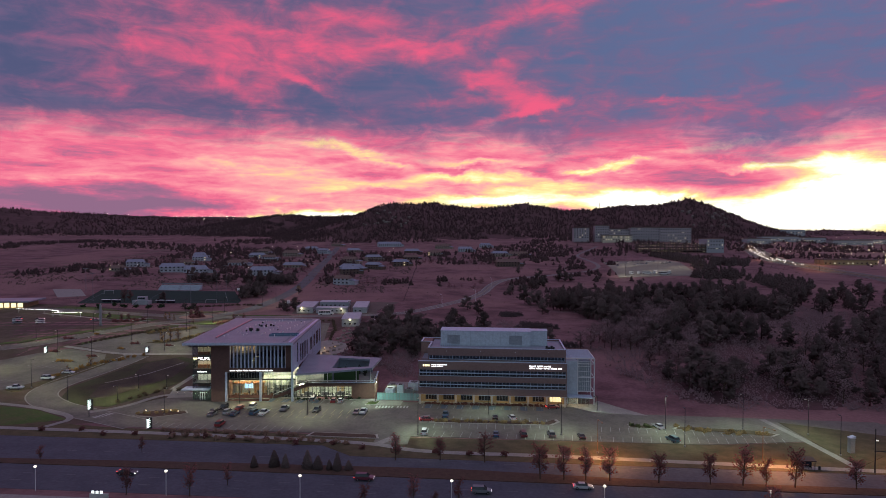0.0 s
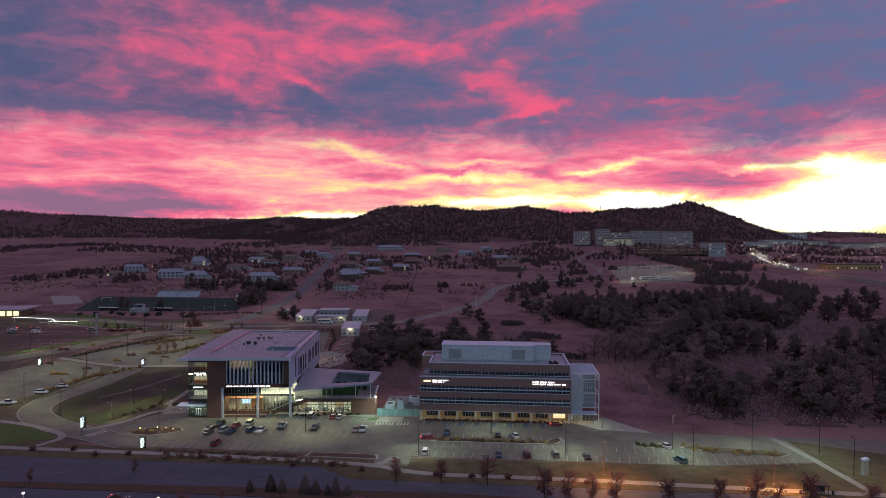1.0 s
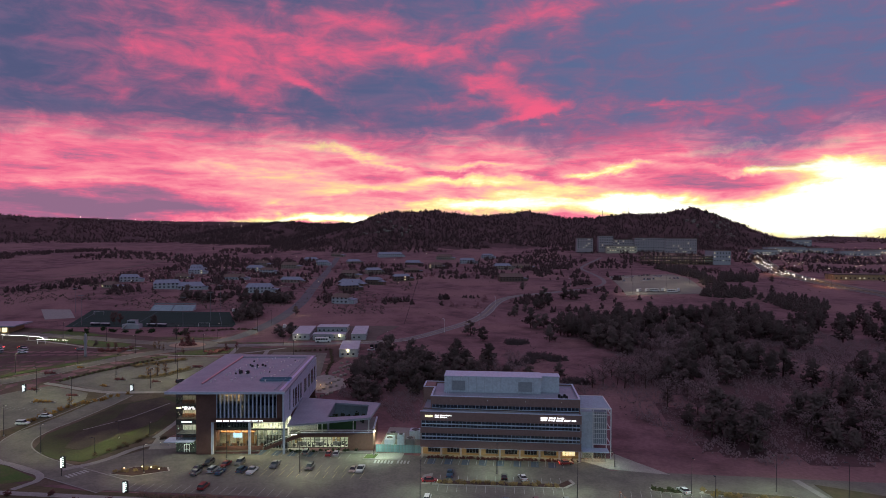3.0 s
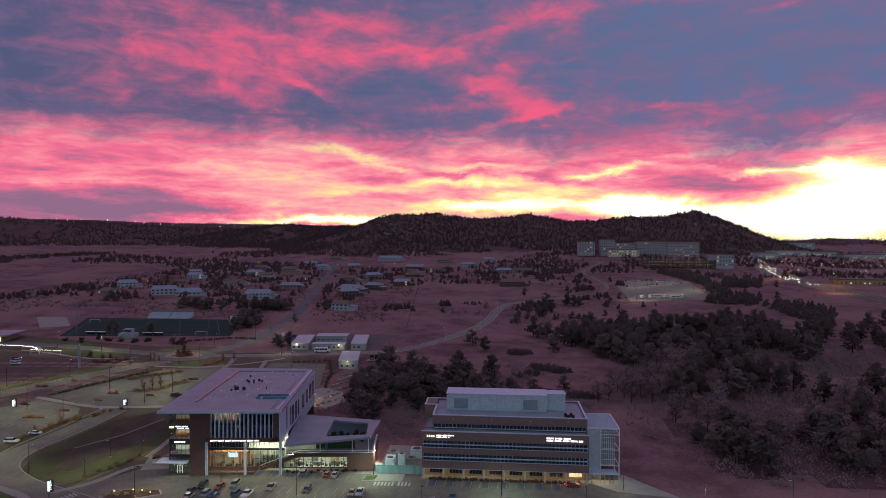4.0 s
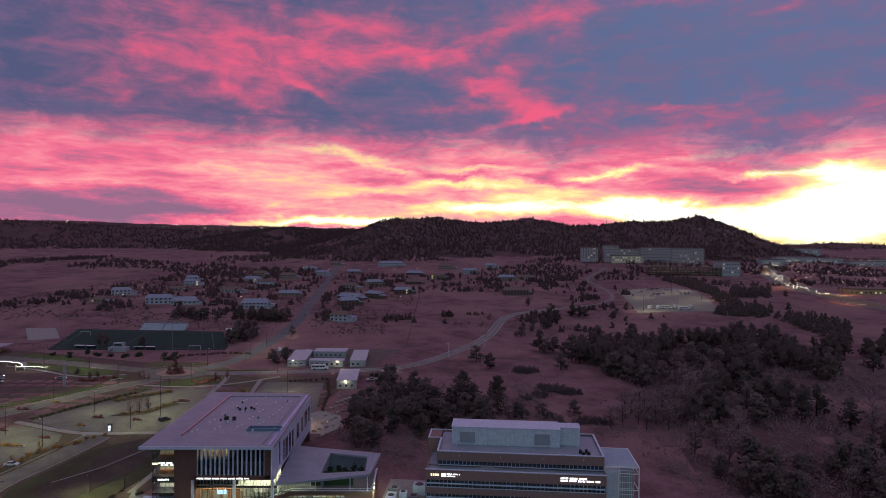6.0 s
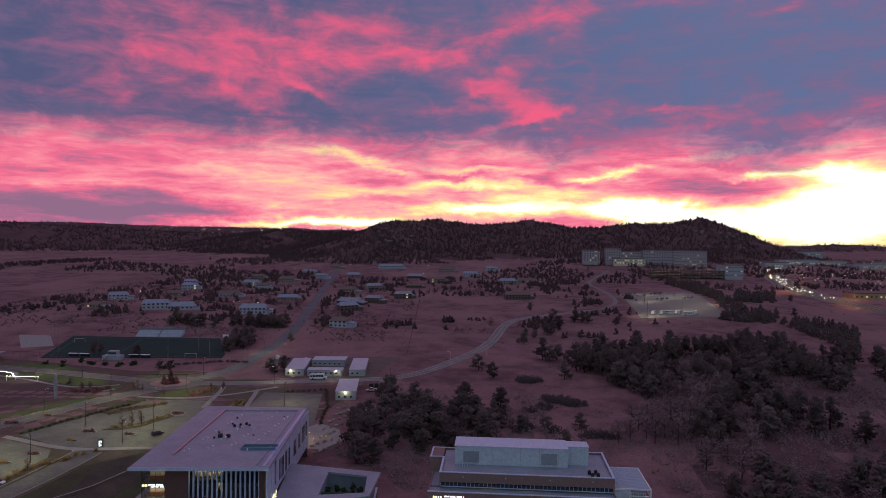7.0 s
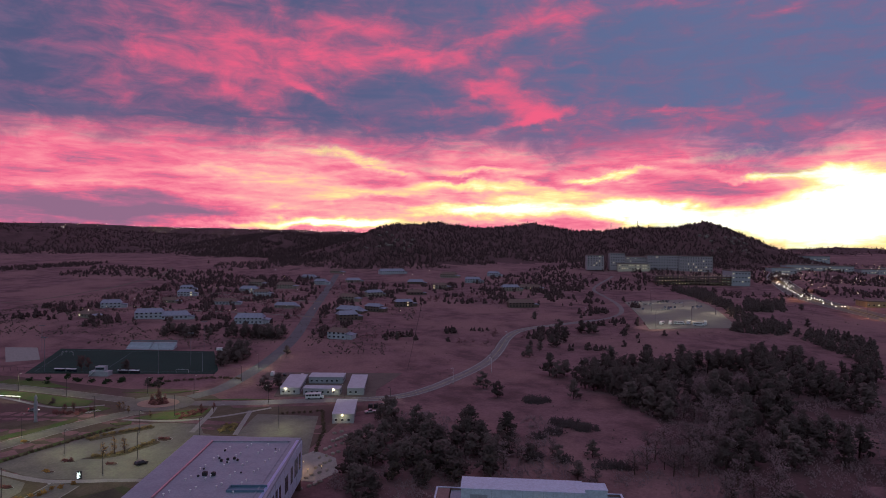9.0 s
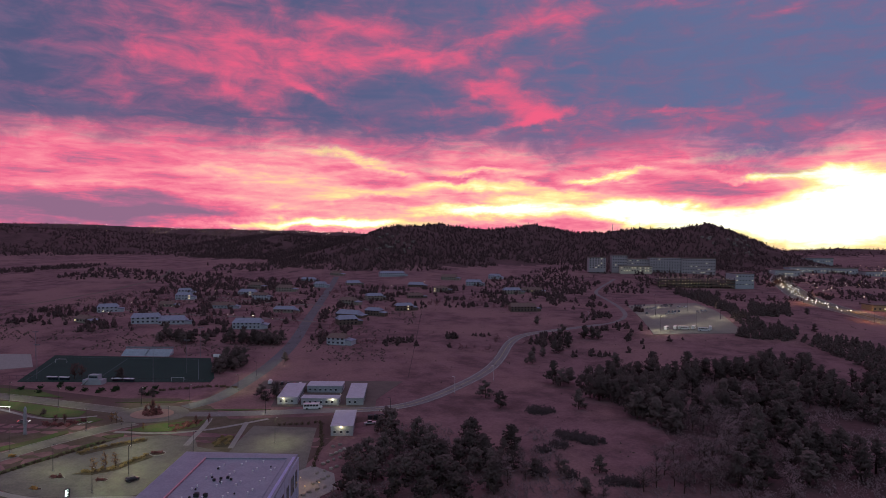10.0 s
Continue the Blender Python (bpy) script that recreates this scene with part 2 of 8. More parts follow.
def mat(name, colour, rough=0.8, metal=0.0, spots=None, scale=0.5, amount=0.5, grain=8.0, bump=0.0, coat=0.0, vary=0.0, third=None, third_scale=0.05):
    """Surface colour with stains at two sizes, a fine grain and its relief. scale, grain: features per metre."""
    if name in MATS:
        return MATS[name]
    m = bpy.data.materials.new(name)
    m.use_nodes = True
    t = m.node_tree
    p = t.nodes["Principled BSDF"]
    p.inputs["Roughness"].default_value, p.inputs["Metallic"].default_value = rough, metal
    p.inputs["Coat Weight"].default_value = coat
    p.inputs["Specular IOR Level"].default_value = 0.5 if rough < 0.65 else 0.12
    co = t.nodes.new("ShaderNodeTexCoord").outputs["Object"]

    def noise_at(s, detail=5):
        n = t.nodes.new("ShaderNodeTexNoise")
        n.inputs["Scale"].default_value, n.inputs["Detail"].default_value, n.inputs["Roughness"].default_value = s, detail, 0.62
        t.links.new(co, n.inputs["Vector"])
        return n.outputs["Fac"]

    def blend(fac, a, b, mode="MIX"):
        n = t.nodes.new("ShaderNodeMix")
        n.data_type, n.blend_type = "RGBA", mode
        for k, v in ((0, fac), (6, a), (7, b)):
            if hasattr(v, "is_output"):
                t.links.new(v, n.inputs[k])
            elif k == 0:
                n.inputs[k].default_value = v
            else:
                n.inputs[k].default_value = (*v, 1)
        return n.outputs[2]

    def spread(value, a, b, hi=1.0, lo=0.0):
        n = t.nodes.new("ShaderNodeMapRange")
        n.interpolation_type = "SMOOTHSTEP"
        t.links.new(value, n.inputs[0])
        n.inputs[1].default_value, n.inputs[2].default_value, n.inputs[3].default_value, n.inputs[4].default_value = a, b, lo, hi
        return n.outputs[0]

    c = colour
    spots = spots or tuple(v * 0.72 for v in colour)
    c = blend(spread(noise_at(scale), 0.35, 0.68, amount), c, spots)
    if third:
        c = blend(spread(noise_at(third_scale, 6), 0.45, 0.62), c, third)
    g = noise_at(grain, 3)
    c = blend(0.35, c, blend(spread(g, 0.3, 0.7), (0.6, 0.6, 0.6), (1.25, 1.25, 1.25)), "MULTIPLY")
    if vary:
        o = t.nodes.new("ShaderNodeObjectInfo").outputs["Random"]
        h = t.nodes.new("ShaderNodeHueSaturation")
        t.links.new(spread(o, 0, 1, 1 + vary, 1 - vary), h.inputs["Value"])
        t.links.new(c, h.inputs["Color"])
        c = h.outputs[0]
    t.links.new(c, p.inputs["Base Color"])
    if bump:
        b = t.nodes.new("ShaderNodeBump")
        b.inputs["Strength"].default_value, b.inputs["Distance"].default_value = 0.6, bump
        t.links.new(g, b.inputs["Height"])
        t.links.new(b.outputs[0], p.inputs["Normal"])
    MATS[name] = m
    return m


def glow_mat(name, colour, strength):
    if name not in MATS:
        m = bpy.data.materials.new(name)
        m.use_nodes = True
        p = m.node_tree.nodes["Principled BSDF"]
        p.inputs["Base Color"].default_value = (*colour, 1)
        p.inputs["Emission Color"].default_value, p.inputs["Emission Strength"].default_value = (*colour, 1), strength
        MATS[name] = m
    return MATS[name]


def glass_mat(name, tint, clear, rough=0.03):
    """Thin window glass: clear says how much light passes straight through."""
    if name not in MATS:
        m = bpy.data.materials.new(name)
        m.use_nodes = True
        t = m.node_tree
        p = t.nodes["Principled BSDF"]
        p.inputs["Base Color"].default_value = (*tint, 1)
        p.inputs["Roughness"].default_value, p.inputs["Specular IOR Level"].default_value = rough, 0.7
        tr = t.nodes.new("ShaderNodeBsdfTransparent")
        mx = t.nodes.new("ShaderNodeMixShader")
        mx.inputs[0].default_value = clear
        t.links.new(p.outputs[0], mx.inputs[1])
        t.links.new(tr.outputs[0], mx.inputs[2])
        t.links.new(mx.outputs[0], t.nodes["Material Output"].inputs[0])
        MATS[name] = m
    return MATS[name]


GROUND = mat("dry_grassland", (0.225, 0.124, 0.132), 0.95, spots=(0.115, 0.064, 0.066), scale=0.06, amount=0.95, grain=0.7, bump=0.25, third=(0.25, 0.142, 0.138), third_scale=0.012)
ROAD = mat("weathered_pale_road", (0.215, 0.195, 0.19), 0.9, spots=(0.165, 0.15, 0.148), scale=0.1, amount=0.7, grain=1.0)
ASPHALT = mat("worn_asphalt", (0.185, 0.172, 0.145), 0.85, spots=(0.135, 0.125, 0.108), scale=0.18, amount=0.8, grain=1.2)
AVENUE = mat("avenue_asphalt", (0.092, 0.098, 0.122), 0.75, spots=(0.070, 0.074, 0.094), scale=0.12, amount=0.8, grain=1.0)
CONCRETE = mat("pale_concrete", (0.30, 0.285, 0.265), 0.85, scale=0.5, amount=0.5, grain=3.0)
LAWN = mat("cropped_lawn", (0.075, 0.125, 0.035), 0.95, spots=(0.12, 0.11, 0.055), scale=0.12, amount=0.8, grain=2.0)
VERGE = mat("dry_verge", (0.125, 0.10, 0.06), 0.95, spots=(0.07, 0.066, 0.036), scale=0.25, amount=0.8, grain=2.0)
MULCH = mat("brown_mulch", (0.10, 0.065, 0.05), 0.95, scale=0.7, amount=0.7, grain=4.0)
TURF = mat("green_turf", (0.024, 0.050, 0.040), 0.9, scale=0.05, amount=0.4, grain=1.0)
STALL = mat("stall_paint", (0.46, 0.39, 0.20), 0.7, scale=3, amount=0.6, grain=10)
WHITE_PAINT = mat("white_road_paint", (0.42, 0.42, 0.40), 0.7, scale=3, amount=0.6, grain=10)
BLUE_PAINT = mat("blue_stall_paint", (0.085, 0.115, 0.155), 0.7, scale=1, amount=0.6, grain=6)
BRICK_L = mat("brown_brick", (0.155, 0.088, 0.075), 0.9, scale=1.2, amount=0.5, grain=6)
BRICK_R = mat("red_brown_brick", (0.255, 0.165, 0.152), 0.9, scale=1.2, amount=0.5, grain=6)
ROOF = mat("white_membrane_roof", (0.255, 0.285, 0.335), 0.5, spots=(0.195, 0.22, 0.265), scale=0.16, amount=0.7, grain=1.5, coat=0.05)
PANEL = mat("pale_metal_panel", (0.48, 0.54, 0.66), 0.45, scale=0.3, amount=0.18, grain=1.5)
GREY_METAL = mat("grey_metal", (0.25, 0.25, 0.27), 0.5, metal=0.4, scale=1, grain=5)
DARK_METAL = mat("dark_bronze_metal", (0.035, 0.033, 0.034), 0.5, metal=0.3, scale=2, grain=6)
WHITE_STEEL = mat("white_painted_steel", (0.72, 0.72, 0.72), 0.45, scale=1, amount=0.3, grain=5)
STUCCO = mat("pale_stucco", (0.52, 0.49, 0.46), 0.9, scale=0.4, amount=0.4, grain=3)
GLASS_DARK = glass_mat("dark_window_glass", (0.03, 0.042, 0.06), 0.10)
GLASS_CLEAR = glass_mat("clear_window_glass", (0.05, 0.08, 0.08), 0.82)

# ---- building helpers ----
class Geo:
    """Collects solids of one mesh."""

    def __init__(self):
        self.v, self.f = [], []

    def add(self, verts, faces):
        n = len(self.v)
        self.v += [tuple(p) for p in verts]
        self.f += [tuple(n + k for k in q) for q in faces]
        return self

    def box(self, x0, y0, z0, x1, y1, z1):
        p = [(x, y, z) for z in (z0, z1) for x, y in ((x0, y0), (x1, y0), (x1, y1), (x0, y1))]
        return self.add(p, [(3, 2, 1, 0), (4, 5, 6, 7), (0, 1, 5, 4), (1, 2, 6, 5), (2, 3, 7, 6), (3, 0, 4, 7)])

    def tilt_box(self, m, sx, sy, sz):
        p = [m @ Vector((x * sx / 2, y * sy / 2, z * sz / 2)) for z in (-1, 1) for x, y in ((-1, -1), (1, -1), (1, 1), (-1, 1))]
        return self.add(p, [(3, 2, 1, 0), (4, 5, 6, 7), (0, 1, 5, 4), (1, 2, 6, 5), (2, 3, 7, 6), (3, 0, 4, 7)])

    def prism(self, ring, z0, z1):
        """ring: corners, counter-clockwise from above; z0, z1: a number or one for each corner."""
        n = len(ring)
        a = z0 if isinstance(z0, (list, tuple)) else [z0] * n
        b = z1 if isinstance(z1, (list, tuple)) else [z1] * n
        p = [(x, y, z) for (x, y), z in zip(ring, a)] + [(x, y, z) for (x, y), z in zip(ring, b)]
        return self.add(p, [tuple(range(n - 1, -1, -1)), tuple(range(n, 2 * n))] + [(k, (k + 1) % n, n + (k + 1) % n, n + k) for k in range(n)])

    def rod(self, a, b, r0, r1=None, n=6):
        r1 = r0 if r1 is None else r1
        a, b = Vector(a), Vector(b)
        q = (b - a).to_track_quat("Z", "Y")
        p = []
        for c, r in ((a, r0), (b, r1)):
            p += [c + q @ Vector((r * math.cos(2 * math.pi * k / n), r * math.sin(2 * math.pi * k / n), 0)) for k in range(n)]
        return self.add(p, [tuple(range(n - 1, -1, -1)), tuple(range(n, 2 * n))] + [(k, (k + 1) % n, n + (k + 1) % n, n + k) for k in range(n)])

    def lathe(self, rows, n=8, centre=(0, 0)):
        """rows: (radius, z) from the bottom up."""
        p = [(centre[0] + r * math.cos(2 * math.pi * k / n), centre[1] + r * math.sin(2 * math.pi * k / n), z) for r, z in rows for k in range(n)]
        q = [(i * n + k, i * n + (k + 1) % n, (i + 1) * n + (k + 1) % n, (i + 1) * n + k) for i in range(len(rows) - 1) for k in range(n)]
        return self.add(p, q + [tuple(range(n - 1, -1, -1)), tuple(range((len(rows) - 1) * n, len(rows) * n))])

    def mesh(self, name, material=None, smooth=False):
        me = bpy.data.meshes.new(name)
        me.from_pydata(self.v, [], self.f)
        if smooth:
            me.polygons.foreach_set("use_smooth", [True] * len(me.polygons))
        if material:
            me.materials.append(material)
        me.update()
        return me


def part(name, geo, material, parent, label="", smooth=False):
    ob = new(name, geo.mesh(name, material, smooth) if isinstance(geo, Geo) else geo)
    ob.parent = parent
    return tagged(ob, label)


def thing(name, m, label, category, group="", kind=""):
    ob = new(name)
    ob.empty_display_size = 0.3
    ob.matrix_basis = m
    return tagged(ob, label, category, group, kind)


def solid(name, geo, material, label, category, group="", kind="", m=None, smooth=False):
    ob = new(name, geo.mesh(name, material, smooth))
    if m is not None:
        ob.matrix_basis = m
    return tagged(ob, label, category, group, kind)


# ---- lie of the land ----
def smooth01(v, a, b):
    t = np.clip((v - a) / (b - a), 0, 1)
    return t * t * (3 - 2 * t)


def knoll(x, y, cx, cy, sx, sy):
    return np.exp(-(((x - cx) / sx) ** 2) - ((y - cy) / sy) ** 2)


# crests: x, y, height and half-width of the slope
BLUFFS = [(-290, 1330, 102, 150), (-205, 1190, 121, 150), (-125, 1400, 130, 190), (-42, 1450, 121, 200), (35, 1480, 127, 200), (105, 1515, 140, 210), (203, 1450, 116, 200), (330, 1380, 123, 190), (391, 1300, 127, 180), (454, 1255, 139, 160), (491, 1220, 119, 140), (540, 1190, 81, 120), (582, 1150, 54, 110)]
WEST_RIDGE = [(-1900, 1350, 150, 260), (-1363, 1500, 126, 220), (-1300, 1560, 119, 220), (-1270, 1900, 110, 250), (-860, 2000, 96, 260), (-566, 1550, 106, 190), (-394, 1500, 97, 170), (-290, 1330, 100, 150)]
PLATEAU = [(-4960, 3940, 207, 590), (-3384, 4050, 183, 590), (-2773, 4050, 175, 590), (-2270, 4050, 158, 590), (-1376, 3590, 143, 530), (-758, 3110, 128, 470), (354, 3230, 95, 470)]
SOUTH_HILL = [(875, 2930, 62, 480), (1354, 2810, 64, 420), (1584, 2930, 75, 420), (1829, 2930, 58, 420), (3250, 2930, 72, 600)]


def gentle(x, y):
    """The lower land, without the bluffs."""
    z = 8 * smooth01(y, 8, 125) + 0.03 * np.clip(y - 100, 0, 1100)
    z = z + 6 * knoll(x, y, -330, 370, 130, 120) + 8 * knoll(x, y, -700, 800, 220, 200)
    z = z + 4 * knoll(x, y, -175, 60, 60, 60) + 8 * knoll(x, y, 230, 480, 90, 120) - 5 * knoll(x, y, 60, 310, 70, 80) + 12 * knoll(x, y, 260, 980, 220, 130)
    return z


def land(x, y):
    x, y = np.asarray(x, float), np.asarray(y, float)
    low = gentle(x, y)
    top = low.copy()
    for spine in (BLUFFS, WEST_RIDGE, PLATEAU, SOUTH_HILL):
        for (ax, ay, az, aw), (bx, by, bz, bw) in zip(spine, spine[1:]):
            dx, dy = bx - ax, by - ay
            t = np.clip(((x - ax) * dx + (y - ay) * dy) / (dx * dx + dy * dy), 0, 1)
            d = np.hypot(x - ax - t * dx, y - ay - t * dy) / (aw + t * (bw - aw))
            shape = 0.55 * np.exp(-((d * 1.0) ** 2)) + 0.45 * np.exp(-d * 1.6)
            top = np.maximum(top, low + (az + t * (bz - az) - low) * shape)
    return top


def rough_land(x, y):
    """With gullies and hummocks, stronger on the bluffs."""
    z = land(x, y)
    high = np.clip((z - gentle(x, y)) / 60, 0, 1)
    out = z.copy()
    for k in range(z.size):
        px, py, h = x.flat[k], y.flat[k], high.flat[k]
        n = noise.fractal((px * 0.006, py * 0.006, 3.1), 0.9, 2.1, 4)
        out.flat[k] += n * 11 * h * (1 - 0.55 * h)
        if py > 240 or px > 240:
            out.flat[k] += 0.9 * noise.noise((px * 0.012, py * 0.012, 0.5)) * min(1, max(0, py - 240, px - 240) / 150)
    return out


def steps(fine0, fine1, fine, lo, hi, growth):
    mid = list(np.arange(fine0, fine1 + fine / 2, fine))
    up, s = [], fine
    while (up or mid)[-1] < hi:
        s = min(s * growth, 120)
        up.append((up or mid)[-1] + s)
    down, s = [], fine
    while (down or mid[:1])[-1] > lo:
        s = min(s * growth, 120)
        down.append((down or mid[:1])[-1] - s)
    return np.array(down[::-1] + mid + up)


gx, gy = steps(-300, 260, 5, -5000, 4600, 1.045), steps(-130, 420, 5, -900, 4650, 1.022)
X, Y = np.meshgrid(gx, gy)
Z = rough_land(X, Y)


def surface(x, y):
    """Height of the ground sheet itself."""
    x, y = np.asarray(x, float), np.asarray(y, float)
    i = np.clip(np.searchsorted(gx, x) - 1, 0, len(gx) - 2)
    j = np.clip(np.searchsorted(gy, y) - 1, 0, len(gy) - 2)
    u, v = (x - gx[i]) / (gx[i + 1] - gx[i]), (y - gy[j]) / (gy[j + 1] - gy[j])
    return Z[j, i] * (1 - u) * (1 - v) + Z[j, i + 1] * u * (1 - v) + Z[j + 1, i] * (1 - u) * v + Z[j + 1, i + 1] * u * v


def at(x, y):
    return float(surface(x, y))


ground_mesh = bpy.data.meshes.new("ground")
nx, ny = len(gx), len(gy)
ground_mesh.from_pydata(np.stack([X, Y, Z], -1).reshape(-1, 3).tolist(), [], [(j * nx + i, j * nx + i + 1, (j + 1) * nx + i + 1, (j + 1) * nx + i) for j in range(ny - 1) for i in range(nx - 1)])
ground_mesh.polygons.foreach_set("use_smooth", [True] * len(ground_mesh.polygons))
ground_mesh.materials.append(GROUND)
# scrub floor; its colour is reddened to take in the glare over the bluffs
WILD = mat("reddened_scrub_floor", (0.125, 0.070, 0.072), 0.95, spots=(0.075, 0.045, 0.045), scale=0.03, amount=0.9, grain=0.5, bump=0.3)
ground_mesh.materials.append(WILD)
rise = Z - gentle(X, Y)
HOLLOW = [(66, 268), (93, 296), (115, 245), (150, 262), (205, 250), (250, 190), (250, 40), (160, 4), (112, 2), (92, 14), (80, 46), (76, 70), (88, 104), (90, 140), (78, 184)]


def inside(x, y, ring):
    n, hit = len(ring), False
    for k in range(n):
        (ax, ay), (bx, by) = ring[k], ring[(k + 1) % n]
        if (ay > y) != (by > y) and x < (bx - ax) * (y - ay) / (by - ay) + ax:
            hit = not hit
    return hit


for j in range(ny - 1):
    for i in range(nx - 1):
        x, y, n = float(X[j, i]), float(Y[j, i]), noise.fractal((X[j, i] * 0.02, Y[j, i] * 0.02, 5.5), 1.0, 2.0, 3)
        wild = rise[j, i] > 9 + 8 * n or (66 < x < 250 and 2 < y < 300 and n > 0.15 and inside(x, y, HOLLOW))
        ground_mesh.polygons[j * (nx - 1) + i].material_index = int(wild)
tagged(new("ground", ground_mesh), "dry brown grassland rising to dark wooded bluffs", "ground", kind="structure")


def ribbon(line, width, lift, step=4.0):
    """A strip that follows the land along a line of points."""
    pts = []
    for (ax, ay), (bx, by) in zip(line, line[1:]):
        n = max(1, int(math.hypot(bx - ax, by - ay) / step))
        pts += [(ax + (bx - ax) * k / n, ay + (by - ay) * k / n) for k in range(n)]
    pts.append(line[-1])
    g = Geo()
    across = max(1, int(width / 5))
    for k, (px, py) in enumerate(pts):
        qx, qy = pts[min(k + 1, len(pts) - 1)]
        rx, ry = pts[max(k - 1, 0)]
        d = Vector((qx - rx, qy - ry)).normalized()
        for s in range(across + 1):
            o = width * (s / across - 0.5)
            g.v.append((px + d.y * -o, py + d.x * o, 0))
    n = across + 1
    g.f = [(k * n + s + 1, k * n + s, (k + 1) * n + s, (k + 1) * n + s + 1) for k in range(len(pts) - 1) for s in range(across)]
    return drape(g, lift)


def drape(g, lift):
    a = np.array(g.v)
    a[:, 2] = surface(a[:, 0], a[:, 1]) + lift + a[:, 2]
    g.v = a.tolist()
    return g


def sheet(ring, lift, step=5.0, depth=0.3):
    """A flat area that follows the land, with a solid edge."""
    bm = bmesh.new()
    f = bm.faces.new([bm.verts.new((x, y, 0)) for x, y in ring])
    if f.normal.z < 0 or (f.normal_update() or f.normal.z < 0):
        bmesh.ops.reverse_faces(bm, faces=[f])
    xs, ys = [p[0] for p in ring], [p[1] for p in ring]
    for axis, lo, hi in ((0, min(xs), max(xs)), (1, min(ys), max(ys))):
        n = int((hi - lo) / step)
        for k in range(1, n + 1):
            c = [0, 0, 0]
            c[axis] = lo + (hi - lo) * k / (n + 1)
            bmesh.ops.bisect_plane(bm, geom=bm.verts[:] + bm.edges[:] + bm.faces[:], plane_co=c, plane_no=[float(axis == 0), float(axis == 1), 0])
    rim = [e for e in bm.edges if e.is_boundary]
    out = bmesh.ops.extrude_edge_only(bm, edges=rim)["geom"]
    for v in out:
        if isinstance(v, bmesh.types.BMVert):
            v.co.z = -depth
    g = Geo()
    bm.verts.index_update()
    g.v, g.f = [tuple(v.co) for v in bm.verts], [tuple(v.index for v in f.verts) for f in bm.faces]
    bm.free()
    return drape(g, lift)


def rounded(line, n=6):
    """Chaikin smoothing of a line."""
    for _ in range(n):
        line = [line[0]] + [(a[0] * (1 - t) + b[0] * t, a[1] * (1 - t) + b[1] * t) for a, b in zip(line, line[1:]) for t in (0.25, 0.75)] + [line[-1]]
    return line


def paved(name, geo, material, label, category="road"):
    return solid(name, geo, material, label, category, kind="structure")


# ---- roads and car parks ----
paved("road_avenue_far_side", sheet([(-400, -64), (-400, -46), (-22, -47), (-12, -55), (260, -58), (260, -67), (70, -65.5), (16, -62), (-47, -63), (-110, -65)], 0.05, 12), AVENUE, "dark asphalt lanes of the wide avenue")
paved("road_avenue_near_side", sheet([(-400, -83), (260, -85), (260, -71.5), (68, -70), (-44, -68.5), (-110, -68.5), (-400, -68.5)], 0.05, 12), AVENUE, "dark asphalt lanes of the avenue beyond the median")
paved("median", sheet([(-400, -68.3), (-110, -68.3), (-44, -68.3), (68, -69.8), (260, -71.3), (260, -67.2), (70, -65.7), (16, -62.2), (-47, -63.2), (-110, -65.2), (-400, -64.2)], 0.17, 12), MULCH, "planted brown median of the avenue", "median")
paved("pavement_avenue", ribbon(rounded([(-400, -38), (-125, -40), (-53, -41), (-28, -42.5), (-6, -44.5), (2, -48.7), (15, -50.2), (40, -50), (73, -51.5), (127, -54.3), (260, -58)], 3), 2.6, 0.15), CONCRETE, "pale concrete footpath along the avenue", "pavement")
paved("verge_avenue", sheet([(-400, -39), (-400, -45.8), (-22, -46.8), (-12, -54.8), (260, -57.8), (260, -30), (126, -30), (90, -36.5), (-4, -37.5), (-10, -37), (-90, -36.5), (-125, -32)], 0.06, 10), VERGE, "dry grass verge beside the avenue", "verge")
paved("pavement_near", ribbon([(-400, -88), (260, -90)], 3, 0.15), CONCRETE, "pale concrete footpath on the near side of the avenue", "pavement")
paved("car_park_sports_centre", sheet([(-88, -35.5), (-8, -36), (-8, -44), (2, -44), (2, -36.5), (88, -36.5), (118, -31), (150, -26), (150, -9), (60, -6), (53, 1), (-15, 2), (-72, 3.5), (-92, 0), (-104, -20)], 0.09, 8), ASPHALT, "asphalt car park with painted stalls", "car park")
paved("road_service", ribbon(rounded([(100, -14), (150, -18), (260, -24)], 2), 14, 0.07), ASPHALT, "asphalt service road past the wooded hollow")
ENTRANCE = rounded([(-85, -33), (-104, -25), (-124, -17), (-139, -5), (-142, 10), (-138, 26), (-134, 44), (-133, 52)], 3)
paved("road_entrance", ribbon(ENTRANCE, 10, 0.08), ASPHALT, "curving asphalt entrance road")
paved("car_park_west", sheet([(-280, -12), (-158, -3), (-151, 14), (-147.5, 26), (-144, 44), (-147, 50), (-168, 55), (-177, 48), (-186, 38), (-280, 2)], 0.06, 8), ASPHALT, "large sparsely used asphalt car park", "car park")
paved("car_park_middle", sheet([(-168, 60), (-146, 53), (-127, 56), (-112, 60), (-96, 70), (-93, 100), (-108, 104), (-114, 114), (-128, 114), (-143, 108), (-150, 92), (-158, 77)], 0.07, 8), ASPHALT, "asphalt car park with planted islands", "car park")
paved("car_park_back", sheet([(-93, 98), (-57, 84), (-66, 133), (-95, 132.5)], 0.09, 8), ASPHALT, "empty asphalt car park behind the sports centre", "car park")
LOWER_ROAD = rounded([(-320, 12), (-240, 42), (-197, 57), (-186, 64), (-177, 76), (-170, 92), (-163, 106), (-155, 120), (-149, 128)], 3)
UPPER_ROAD = rounded([(-340, 176), (-256, 167), (-229, 162), (-186, 151), (-166, 146)], 3)
